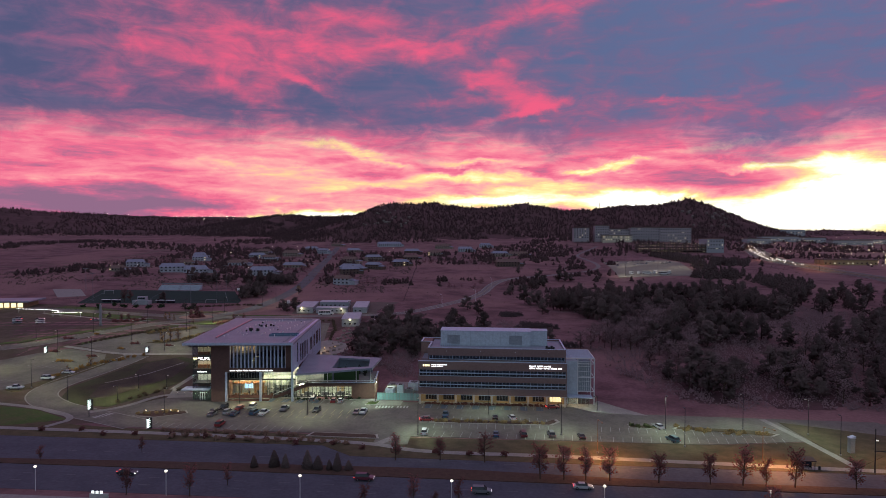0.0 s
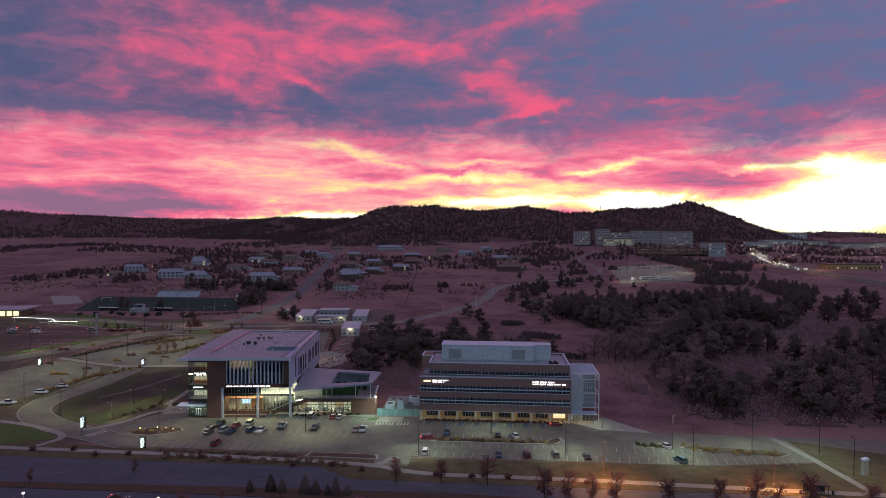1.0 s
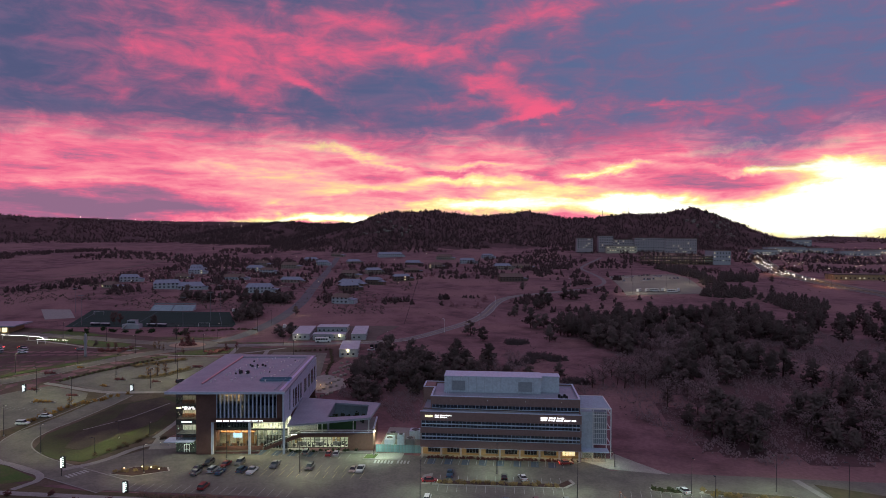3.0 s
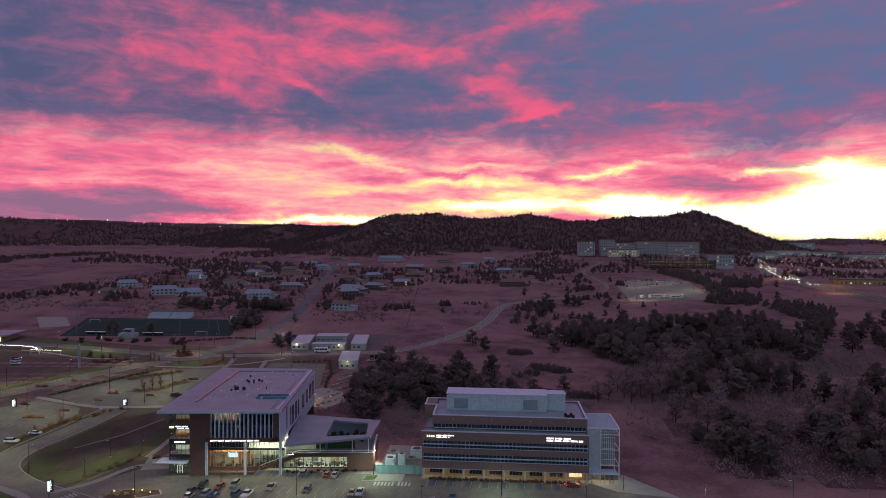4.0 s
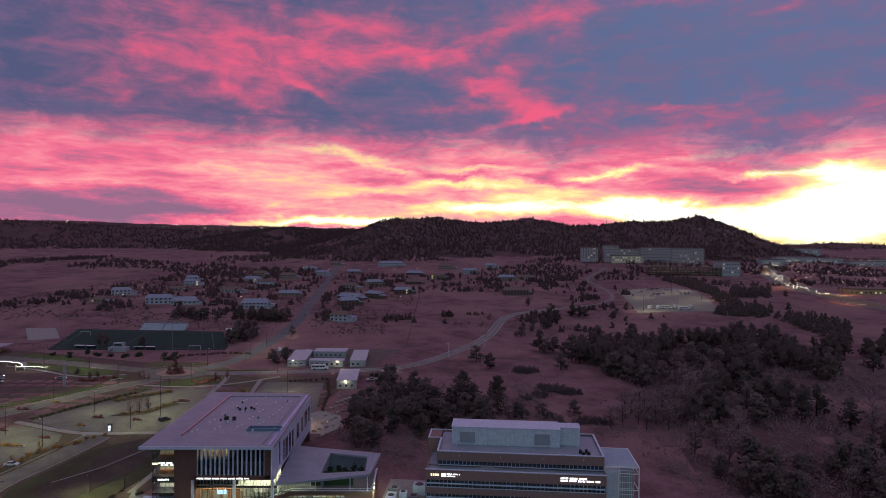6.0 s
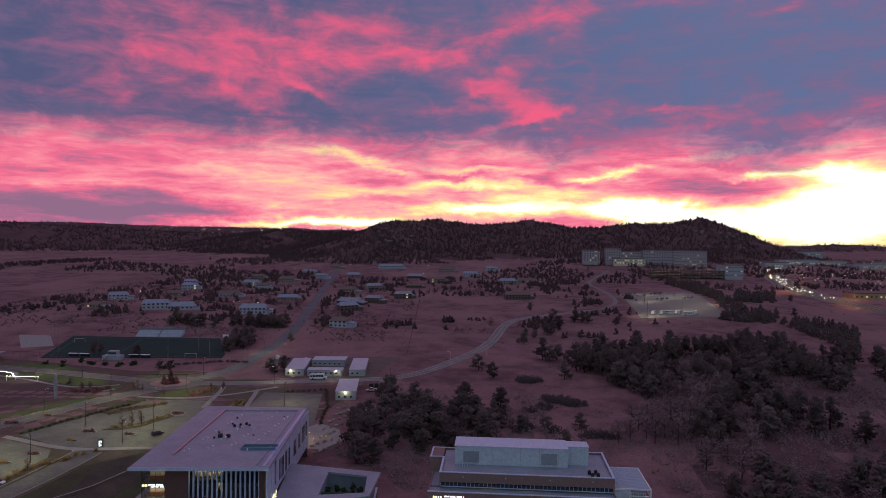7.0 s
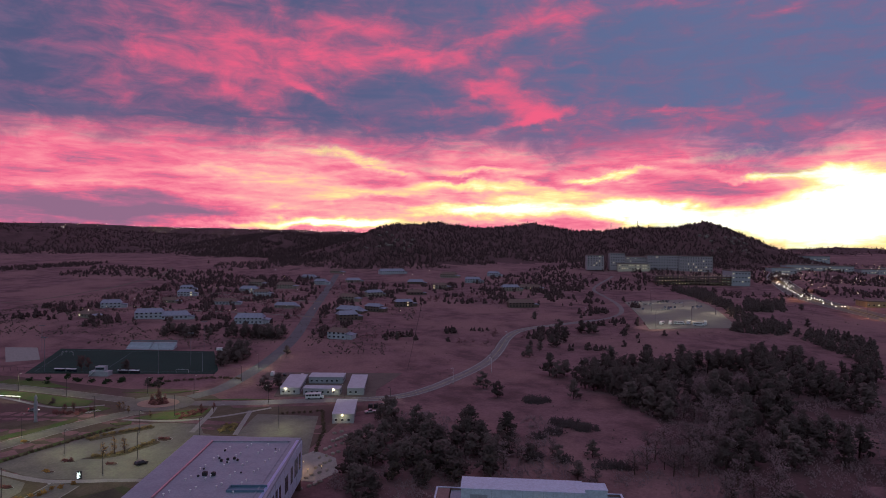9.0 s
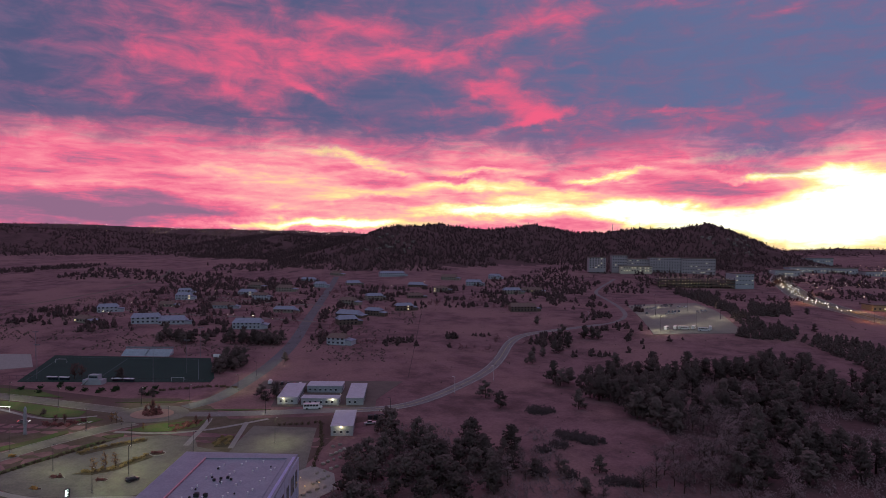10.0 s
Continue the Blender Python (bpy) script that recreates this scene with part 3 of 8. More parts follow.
paved("verge_campus", sheet([(-400, -36), (-180, -36), (-112, -36), (-92, -30), (-92, 8), (-84, 62), (-60, 84), (-52, 140), (-40, 150), (-58, 153), (-110, 141), (-128, 160), (-150, 172), (-182, 168), (-256, 186), (-400, 200)], 0.02, 8), mat("dry_tan_verge", (0.135, 0.108, 0.078), 0.95, spots=(0.085, 0.075, 0.045), scale=0.12, amount=0.9, grain=1.5, third=(0.115, 0.070, 0.066), third_scale=0.02), "dry tan grass between the campus roads", "verge")
paved("road_campus", ribbon(LOWER_ROAD, 8.5, 0.08), ASPHALT, "asphalt campus road")
paved("road_campus_upper", ribbon(UPPER_ROAD, 8.5, 0.08), ASPHALT, "asphalt campus road")


def beside(line, offset):
    out = []
    for k, (x, y) in enumerate(line):
        a, b = line[max(k - 1, 0)], line[min(k + 1, len(line) - 1)]
        d = math.hypot(b[0] - a[0], b[1] - a[1]) or 1
        out.append((x - (b[1] - a[1]) / d * offset, y + (b[0] - a[0]) / d * offset))
    return out


for line, half in ((LOWER_ROAD, 4.35), (UPPER_ROAD, 4.35), (ENTRANCE, 5.1)):
    for side_ in (-1, 1):
        paved("kerb", ribbon(beside(line, side_ * half), 0.45, 0.2, 3), CONCRETE, "pale concrete kerb of the campus road", "kerb")
WINDING = rounded([(-136, 145), (-112, 148), (-73, 159), (-45, 164), (-30, 173), (-18, 191), (-7, 216), (3, 242), (11, 273), (18, 316), (23, 358), (31, 386), (44, 402), (58, 413), (95, 437), (122, 450), (140, 486), (147, 560), (146, 640), (140, 705), (158, 780), (195, 870)], 3)
paved("road_to_hilltop", ribbon(WINDING[118:], 4.5, 0.12), ROAD, "narrow asphalt road past the hilltop car park")
paved("road_east", ribbon(WINDING[:120], 8, 0.13), ROAD, "pale asphalt road winding over the grassland")
for off_, m_, label in ((0, STALL, "faded yellow line along the winding road"), (-3.3, WHITE_PAINT, "white edge line of the winding road"), (3.3, WHITE_PAINT, "white edge line of the winding road")):
    paved("road_line", ribbon(beside(WINDING[24:112], off_), 0.3, 0.16), m_, label, "road marking")
UPHILL = rounded([(-139, 156), (-130, 173), (-129, 219), (-130, 250), (-134, 294), (-142, 348), (-163, 451), (-192, 604), (-244, 876)], 3)
paved("road_uphill", ribbon(UPHILL, 9, 0.12), mat("dark_grey_road", (0.15, 0.145, 0.155), 0.9, scale=0.1, amount=0.7, grain=1.0), "straight asphalt road climbing to the houses")
ring = [(-149 + 17 * math.cos(a * math.pi / 16), 143 + 15 * math.sin(a * math.pi / 16)) for a in range(32)]
paved("roundabout", sheet(ring, 0.2, 6), ASPHALT, "asphalt roundabout")
paved("roundabout_apron", sheet([(-149 + (x + 149) * 0.58, 143 + (y - 143) * 0.58) for x, y in ring], 0.32, 6), mat("red_concrete", (0.36, 0.24, 0.19), 0.9), "reddish paved apron of the roundabout", "roundabout")
paved("car_park_hilltop", sheet([(143, 393), (215, 392), (238, 600), (157, 575)], 0.2, 10), mat("pale_gravel_asphalt", (0.215, 0.20, 0.172), 0.9, scale=0.05), "pale hilltop car park", "car park")

# ---- health sciences building: four storeys of brick with ribbon windows ----
LIT_WARM = glow_mat("warm_ceiling_light", (1.0, 0.80, 0.50), 8.0)
LIT_WHITE = glow_mat("white_ceiling_light", (0.97, 1.0, 0.80), 10.0)
INNER = mat("pale_inner_wall", (0.62, 0.64, 0.55), 0.8, scale=0.6, amount=0.3, grain=3)
SIGN_WHITE = glow_mat("white_sign_light", (0.95, 0.97, 1.0), 2.2)
SIGN_GOLD = glow_mat("gold_sign_light", (1.0, 0.90, 0.55), 1.6)
PLASTER = mat("cream_plaster", (0.62, 0.55, 0.42), 0.9, scale=0.6, amount=0.3, grain=3)
OCHRE = mat("ochre_brick", (0.42, 0.29, 0.16), 0.9, scale=0.8, amount=0.4, grain=5)
PAVING = mat("plaza_paving", (0.33, 0.31, 0.28), 0.85, scale=0.3, amount=0.5, grain=2)
LOUVRE = mat("louvre_metal", (0.33, 0.35, 0.38), 0.5, scale=1, grain=4)
BLUE_PANEL = mat("pale_blue_panel", (0.50, 0.55, 0.60), 0.5, spots=(0.44, 0.50, 0.56), scale=0.35, amount=0.5, grain=1.5)


def ribbon_window(building, x0, x1, y, z0, z1, shelf, bays, lit=()):
    """A strip of glass between brick bands, with mullions, a light shelf and dim rooms behind."""
    w = part("window", Geo().box(x0, y + 0.28, z0, x1, y + 0.32, z1), GLASS_DARK, building, "dark ribbon window")
    w.visible_shadow = False
    part("window_sill", Geo().box(x0, y - 0.12, z0 - 0.08, x1, y + 0.3, z0 + 0.04), PANEL, w, "pale metal sill")
    if shelf:
        part("light_shelf", Geo().box(x0, y - 0.35, shelf, x1, y + 0.27, shelf + 0.2), PANEL, w, "pale metal light shelf")
    step = (x1 - x0) / bays
    g = Geo().box(x0, y + 0.2, z0, x1, y + 0.27, z0 + 0.08).box(x0, y + 0.2, z1 - 0.08, x1, y + 0.27, z1).mesh("mullion", GREY_METAL)
    part("head_frame", g, GREY_METAL, w)
    bar = Geo().box(-0.04, y + 0.18, z0, 0.04, y + 0.27, z1).mesh("mullion", PANEL)
    for k in range(bays + 1):
        part("mullion", bar, PANEL, w).location.x = x0 + k * step
    room = part("room_back", Geo().box(x0, y + 4.0, z0 - 0.9, x1, y + 4.1, z1 + 0.6).box(x0, y + 0.4, z0 - 1.0, x1, y + 4, z0 - 0.9).box(x0, y + 0.4, z1 + 0.5, x1, y + 4, z1 + 0.6), PLASTER, w)
    for a, b in lit:
        part("ceiling_light", Geo().box(a, y + 1.2, z1 + 0.3, b, y + 1.7, z1 + 0.4), LIT_WARM, w, "lit warm ceiling light")


hs = thing("health_sciences_building", pose(0, 0, 0), "four-storey red-brown brick building with pale rooftop plant room", "building")
part("brick_band", Geo().box(0, 0, 3.7, 52, 0.35, 6.2), BRICK_R, hs)
part("brick_band", Geo().box(0, 0, 8.3, 52, 0.35, 10.3), BRICK_R, hs)
part("brick_band", Geo().box(0, 0, 12.4, 52, 0.35, 15.3), BRICK_R, hs)
part("coping", Geo().box(-0.1, -0.12, 15.3, 52.1, 0.5, 15.5), PANEL, hs, "pale metal coping")
part("core_wall", Geo().box(0.02, 0.4, 3.7, 0.4, 26, 15.3).box(51.6, 0.4, 0, 51.98, 26, 15.3).box(0.4, 4.6, 3.7, 51.6, 5, 15.3).box(0.4, 25.6, 0, 51.6, 26, 15.3), BRICK_R, hs)
part("terrace_roof", Geo().box(0.3, 0.36, 14.7, 51.7, 25.9, 14.95), ROOF, hs, "pale membrane roof")
part("soffit", Geo().box(0.02, 0.02, 3.55, 51.98, 4.4, 3.69), PANEL, hs)
ribbon_window(hs, 0.4, 51.6, 0, 6.2, 8.3, 7.2, 42, [(2.5, 6), (26, 30), (39, 43)])
ribbon_window(hs, 0.4, 51.6, 0, 10.3, 12.4, 11.3, 42, [])
ribbon_window(hs, 3.4, 51.6, 4.0, 15.5, 16.7, 0, 40, [(15, 19), (28, 30)])
part("upper_storey", Geo().box(3, 4, 16.7, 52, 4.3, 19.4).box(3, 4.3, 14.9, 3.3, 17, 19.4).box(51.7, 4.3, 14.9, 52, 26, 19.4).box(3, 25.7, 14.9, 51.7, 26, 19.4).box(3, 8.4, 14.95, 51.7, 8.6, 16.9), BRICK_R, hs)
part("stair_wing", Geo().box(-0.9, 17, 0, 3, 26, 19.4), BRICK_R, hs)
part("roof", Geo().box(3.3, 4.3, 18.6, 51.7, 25.7, 18.85), ROOF, hs, "pale membrane roof")
part("coping", Geo().box(2.9, 3.9, 19.4, 52.1, 4.5, 19.6).box(51.5, 4.5, 19.4, 52.1, 26.1, 19.6).box(2.9, 4.5, 19.4, 3.5, 16.9, 19.6).box(-1.0, 16.9, 19.4, 3.5, 17.4, 19.6).box(-1, 17.4, 19.4, -0.5, 26.1, 19.6).box(-0.5, 25.6, 19.4, 51.5, 26.1, 19.6), PANEL, hs, "pale metal coping")
ph = part("plant_room", Geo().box(6.8, 13, 18.85, 40, 21.6, 24.2).box(40, 15.5, 18.85, 46.3, 20.6, 24.2), BLUE_PANEL, hs, "pale blue metal plant room")
part("coping", Geo().box(6.65, 12.85, 24.2, 40.15, 21.75, 24.42).box(40.15, 15.35, 24.2, 46.45, 20.75, 24.42), PANEL, ph)
for k in range(1, 12):
    part("panel_joint", Geo().box(6.8 + k * 2.77 - 0.03, 12.975, 18.9, 6.8 + k * 2.77 + 0.03, 13.0, 24.15), LOUVRE, ph)
for a, b in ((9.3, 14.0), (32.2, 36.9)):
    lv = part("louvre", Geo().box(a, 12.93, 19.5, b, 12.99, 22.8), LOUVRE, ph, "grey louvre panel")
    for k in range(11):
        part("slat", Geo().box(a, 12.85, 19.55 + k * 0.3, b, 12.93, 19.7 + k * 0.3), LOUVRE, lv)
# colonnade and recessed ground floor
part("ground_floor_wall", Geo().box(0.4, 4.0, 0, 52, 4.4, 3.55), OCHRE, hs, "ochre brick wall lit by soffit lamps")
for k in range(9):
    x = 0.5 + k * 6.37
    part("column", Geo().box(x - 0.3, 0.1, 0, x + 0.3, 0.7, 3.55), STUCCO, hs)
for k in range(8):
    x = 2.2 + k * 6.37
    if k == 7:
        continue
    w = part("window", Geo().box(x, 3.93, 0.9, x + 4.0, 3.99, 3.1), GLASS_DARK, hs)
    part("window_frame", Geo().box(x - 0.1, 3.9, 0.8, x + 4.1, 4.0, 0.9).box(x - 0.1, 3.9, 3.1, x + 4.1, 4.0, 3.2), GREY_METAL, w)
    for j in range(1, 4):
        part("mullion", Geo().box(x + j - 0.04, 3.88, 0.9, x + j + 0.04, 3.93, 3.1), GREY_METAL, w)
shop = part("shop_window", Geo().box(46.4, 3.9, 1.0, 50.4, 3.95, 2.9), glow_mat("lit_shop_window", (1.0, 0.86, 0.52), 0.75), hs, "brightly lit ground floor window")
part("window_frame", Geo().box(46.3, 3.84, 0.9, 50.5, 3.9, 1.0).box(46.3, 3.84, 2.9, 50.5, 3.9, 3.0).box(46.3, 3.84, 1.6, 50.5, 3.9, 1.66), GREY_METAL, shop)
for k in range(5):
    part("mullion", Geo().box(46.36 + k, 3.84, 1.0, 46.44 + k, 3.9, 2.9), GREY_METAL, shop)
for k in range(8):
    x = 3.7 + k * 6.37
    part("downlight", Geo().lathe([(0.22, 3.48), (0.22, 3.54)], 8, (x, 2.2)), glow_mat("downlight_lamp", (1.0, 0.72, 0.34), 30.0), hs, "warm round downlight")
for x in (2, 12, 22, 32, 42, 49):
    l = bpy.data.lights.new("soffit_light", "POINT")
    l.energy, l.color, l.shadow_soft_size = 85, (1.0, 0.70, 0.34), 0.3
    o = new("soffit_light", l)
    o.location, o.parent = (x, 2.0, 3.2), hs
# glazed stair tower at the end, under a steel trellis
part("tower_wall", Geo().box(52.02, 5, 0, 56.2, 20, 15.3), BLUE_PANEL, hs, "pale metal tower wall")
gt = part("tower_glass", Geo().box(56.2, 5.6, 4.6, 60.8, 19, 15.2), glass_mat("milky_glass", (0.30, 0.34, 0.37), 0.15, 0.15), hs, "milky glass stair tower")
for k in range(8):
    part("mullion", Geo().box(56.2 + k * 0.65, 5.45, 4.6, 56.27 + k * 0.65, 5.6, 15.2), WHITE_STEEL, gt)
for k in range(7):
    part("transom", Geo().box(56.2, 5.42, 4.6 + k * 1.75, 60.9, 5.6, 4.7 + k * 1.75), WHITE_STEEL, gt)
tr = part("trellis", Geo().box(52, 4.6, 16.2, 62.2, 4.9, 16.6).box(61.9, 4.9, 16.2, 62.2, 22, 16.6).box(52, 21.7, 16.2, 61.9, 22, 16.6), WHITE_STEEL, hs, "white steel trellis roof")
for k in range(28):
    part("slat", Geo().box(52.1, 5.1 + k * 0.6, 16.35, 61.9, 5.3 + k * 0.6, 16.5), PANEL, tr)
for x, y in ((56.3, 4.75), (62.05, 4.75), (62.05, 13), (62.05, 21.5)):
    part("post", Geo().box(x - 0.16, y - 0.16, 0, x + 0.16, y + 0.16, 16.2), WHITE_STEEL, hs)
for z in (4.6, 9.6, 14.4):
    part("rail", Geo().box(61.95, 4.9, z, 62.15, 21.4, z + 0.22).box(56.5, 4.65, z, 61.9, 4.85, z + 0.22), WHITE_STEEL, hs)
vest = part("entrance_vestibule", Geo().box(53, 1.5, 0, 60, 5.0, 3.2), glass_mat("entrance_glass", (0.10, 0.14, 0.12), 0.7), hs, "lit glass entrance")
part("canopy", Geo().box(52.4, 0.8, 3.2, 61, 5.0, 3.5), PANEL, vest)
part("ceiling_light", Geo().box(54, 2.2, 3.0, 59, 3.6, 3.1), LIT_WARM, vest, "lit ceiling light")
for k in range(6):
    part("mullion", Geo().box(53 + k * 1.37, 1.42, 0, 53.1 + k * 1.37, 1.5, 3.2), GREY_METAL, vest)


def bars(parent, name, rows, y, material, label):
    """Lettering that cannot be read: short plain bars. rows: x0, x1, z0, z1, number of words."""
    for x0, x1, z0, z1, n in rows:
        word = (x1 - x0) / n
        for k in range(n):
            if k % 7 == 6 and n > 9:
                continue
            part(name, Geo().box(x0 + k * word, y - 0.1, z0, x0 + (k + 0.62) * word, y - 0.02, z1), material, parent, label)


bars(hs, "sign_bar", [(4.7, 10.2, 14.0, 14.34, 22), (4.7, 8.8, 13.4, 13.74, 16), (39.0, 46.5, 14.02, 14.5, 20), (39.0, 50.3, 13.3, 13.78, 32)], 0, SIGN_WHITE, "white illuminated lettering")
bars(hs, "logo_bar", [(1.6, 4.2, 13.55, 14.2, 4)], 0, SIGN_GOLD, "gold illuminated emblem")


def roof_unit(m, sx, sy, sz, material):
    t = thing("rooftop_unit", m, "grey rooftop ventilation unit on the flat roof", "ventilation unit", "rooftop units")
    part("casing", Geo().box(-sx / 2, -sy / 2, 0.12, sx / 2, sy / 2, sz), material, t)
    part("curb", Geo().box(-sx / 2 + 0.1, -sy / 2 + 0.1, 0, sx / 2 - 0.1, sy / 2 - 0.1, 0.12), GREY_METAL, t)
    part("fan_guard", Geo().lathe([(min(sx, sy) * 0.36, sz), (min(sx, sy) * 0.32, sz + 0.15)], 10), DARK_METAL, t)
    return t


for x, y in ((45.6, 8.2), (47.4, 8.6), (46.2, 6.2), (47.8, 6.4)):
    roof_unit(pose(x, y, 18.85), 0.9, 0.8, 1.1, DARK_METAL)
for k in range(6):
    x = 6.9 + k * 0.75
    p = thing("vent_pipe", pose(x, 10.6 + 0.4 * (k % 2), 18.85), "pale metal vent pipe on the flat roof", "vent pipe", "vent pipes")
    part("pipe", Geo().rod((0, 0, 0), (0, 0, 0.9), 0.09), PANEL, p)
    part("cowl", Geo().lathe([(0.16, 0.9), (0.2, 1.0), (0.05, 1.15)], 8), PANEL, p)
for x in (9.7, 21.8, 34.2, 46):
    part("wall_light", Geo().box(x - 0.12, 3.85, 18.2, x + 0.12, 4.0, 18.45), WHITE_STEEL, hs, "small white wall lamp")

# ---- sports medicine centre: brick and glass under a wide white roof ----
LM = pose(-44.14, -4.23, 0, 0, 0, 6)
sc = thing("sports_medicine_centre", LM, "brown brick and glass building under a wide white roof", "building")
part("roof", Geo().prism([(-38.6, 0.3), (0.1, 0.1), (-1.0, 64.8), (-39.4, 67.2)], 20.95, 21.6), ROOF, sc, "white membrane roof with a deep overhang")
part("roof_fascia", Geo().box(-38.7, -0.05, 20.85, 0.2, 0.25, 21.7), PANEL, sc, "pale metal roof edge")
# the pink sky's reflection is put into this flashing's colour
part("roof_flashing", Geo().box(-30.6, 11, 21.6, -30.1, 60, 22.05), mat("pink_sky_flashing", (0.60, 0.36, 0.38), 0.35, metal=0.7, grain=3), sc, "metal roof flashing coloured with the pink sky's reflection")
part("parapet", Geo().box(-30.1, 59.6, 21.6, -3.5, 60, 21.95).box(-3.9, 2.5, 21.6, -3.5, 59.6, 21.85), ROOF, sc, "low white roof parapet")
# blue here is the overhead sky's reflection, put into the metal's colour
part("roof_edge_flashing", Geo().box(-2.1, 2, 21.6, -1.2, 62, 21.72), mat("blue_sky_flashing", (0.42, 0.55, 0.80), 0.3, metal=0.6, grain=3), sc, "metal roof flashing coloured with the blue sky's reflection")
part("roof_well", Geo().box(-12, 15.5, 21.6, -1.6, 15.8, 22.3).box(-12, 15.8, 21.6, -11.7, 19, 22.3).box(-12, 19, 21.6, -1.6, 19.3, 22.3).box(-11.7, 15.8, 21.61, -1.6, 19, 21.65), mat("blue_roof_panel", (0.12, 0.20, 0.28), 0.5), sc, "blue screened roof well")
# pale panel wall on the side, folding down from the roof
side = part("side_wall", Geo().box(-0.9, 1.2, 11.0, -0.5, 64, 20.95).box(-0.9, 24, 8.0, -0.5, 64, 11.0), PANEL, sc, "pale metal panel wall")
for k in range(10):
    part("panel_joint", Geo().box(-0.5, 6.3 + k * 6, 8.2 if k > 3 else 11.1, -0.47, 6.36 + k * 6, 20.9), GREY_METAL, side)
for v, w, z0, z1 in ((10.2, 1.2, 13, 20), (16, 1.6, 12.4, 18.6), (19, 3.4, 12.0, 18.2), (24.5, 2.4, 12.0, 18.2), (29, 2.2, 12.2, 17.8), (37, 4, 12.5, 17.5), (45, 3, 12.5, 17.5), (51, 5, 12.5, 18), (58, 3, 12.5, 18)):
    wn = part("window", Geo().box(-0.5, v, z0, -0.44, v + w, z1), GLASS_DARK, side, "dark window")
    part("window_frame", Geo().box(-0.5, v - 0.08, z0 - 0.08, -0.4, v + w + 0.08, z0).box(-0.5, v - 0.08, z1, -0.4, v + w + 0.08, z1 + 0.08).box(-0.5, v + w / 2 - 0.04, z0, -0.42, v + w / 2 + 0.04, z1), GREY_METAL, wn)
part("back_wall", Geo().box(-36, 63.6, 0, -0.9, 64, 20.95).box(-36, 9, 0, -35.6, 63.6, 20.95), BRICK_L, sc, "brown brick wall")
part("core_wall", Geo().box(-29.6, 14.6, 0, -0.9, 15.0, 20.9), INNER, sc, "pale inner wall")
# brick tower and frame
part("brick_tower", Geo().box(-29.6, 3.0, 0, -24.8, 12.4, 20.9), BRICK_L, sc, "dark brown brick tower")
part("brick_frame", Geo().box(-24.8, 3, 20.05, -0.9, 3.5, 20.9).box(-3.2, 3, 11.0, -0.9, 3.5, 20.05).box(-24.8, 3, 11.0, -23.0, 3.5, 20.05).box(-24.8, 3, 10.8, -0.9, 3.5, 12.2), BRICK_L, sc, "dark brown brick surround")
up = part("upper_window", Geo().box(-23.0, 3.6, 12.2, -3.2, 3.66, 20.05), glass_mat("upper_glass", (0.02, 0.03, 0.045), 0.62), sc, "tall dark window wall with white fins")
up.visible_shadow = False
for k in range(16):
    u = -23.0 + k * 1.32
    part("fin", Geo().box(u - 0.22, 3.05, 12.2, u + 0.22, 3.58, 20.05), PANEL, up, "white vertical fin")
part("floor_slab", Geo().box(-23, 3.7, 16.2, -3.2, 12.4, 16.9), mat("dark_slab", (0.04, 0.045, 0.055), 0.7), up)
part("ceiling_light", Geo().box(-22.5, 5.0, 20.3, -14.2, 6.0, 20.4), LIT_WARM, up, "lit warm ceiling light")
part("ceiling_light", Geo().box(-14.5, 5.0, 15.9, -12.8, 5.6, 16.0), LIT_WARM, up, "lit warm ceiling light")
part("office_wall", Geo().box(-22.9, 5.6, 17.2, -13.7, 5.7, 20.2), PLASTER, up, "cream office wall")
part("ceiling_light", Geo().box(-22.5, 4.3, 19.95, -14.0, 4.8, 20.02), LIT_WARM, up, "lit warm ceiling light")
part("partition", Geo().box(-13.6, 4, 16.9, -13.4, 12.3, 20.9).box(-15.2, 4, 12.3, -15, 12.3, 16.2).box(-12.4, 4, 12.3, -12.2, 12.3, 16.2), PLASTER, up)
# lobby behind clear glass
LIT_LOBBY = glow_mat("warm_lobby_light", (1.0, 0.78, 0.42), 22.0)
LIT_HALL = glow_mat("pale_hall_light", (1.0, 0.95, 0.68), 18.0)
lob = part("lobby_glass", Geo().box(-24.7, 6.0, 0.2, -0.6, 6.06, 10.8), GLASS_CLEAR, sc, "tall clear lobby glazing")
lob.visible_shadow = False
lob.location = (0, 1.95, 0)
for k in range(25):
    part("mullion", Geo().box(-24.7 + k * 1.0, 5.85, 0.2, -24.62 + k * 1.0, 6.0, 10.8), GREY_METAL, lob)
part("transom", Geo().box(-24.7, 5.85, 6.7, -0.6, 6.0, 7.3), DARK_METAL, lob)
part("lobby_floor", Geo().box(-24.7, 6.1, 6.7, -0.6, 12.4, 7.1), INNER, lob)
# near-black sheet stands in for the darkness of the unlit upper room
part("dark_room_wall", Geo().box(-24.7, 7.2, 7.2, -12.6, 7.4, 10.8), mat("unlit_room_dark", (0.03, 0.03, 0.035), 0.8), lob)
for a, b, z, m_ in ((-24, -12.8, 6.4, LIT_LOBBY), (-12, -1.2, 6.4, LIT_HALL), (-12, -1.2, 10.4, LIT_HALL)):
    for k in range(3):
        part("ceiling_light", Geo().box(a, 7.2 + k * 1.8, z, b, 7.7 + k * 1.8, z + 0.1), m_, lob, "lit strip light")
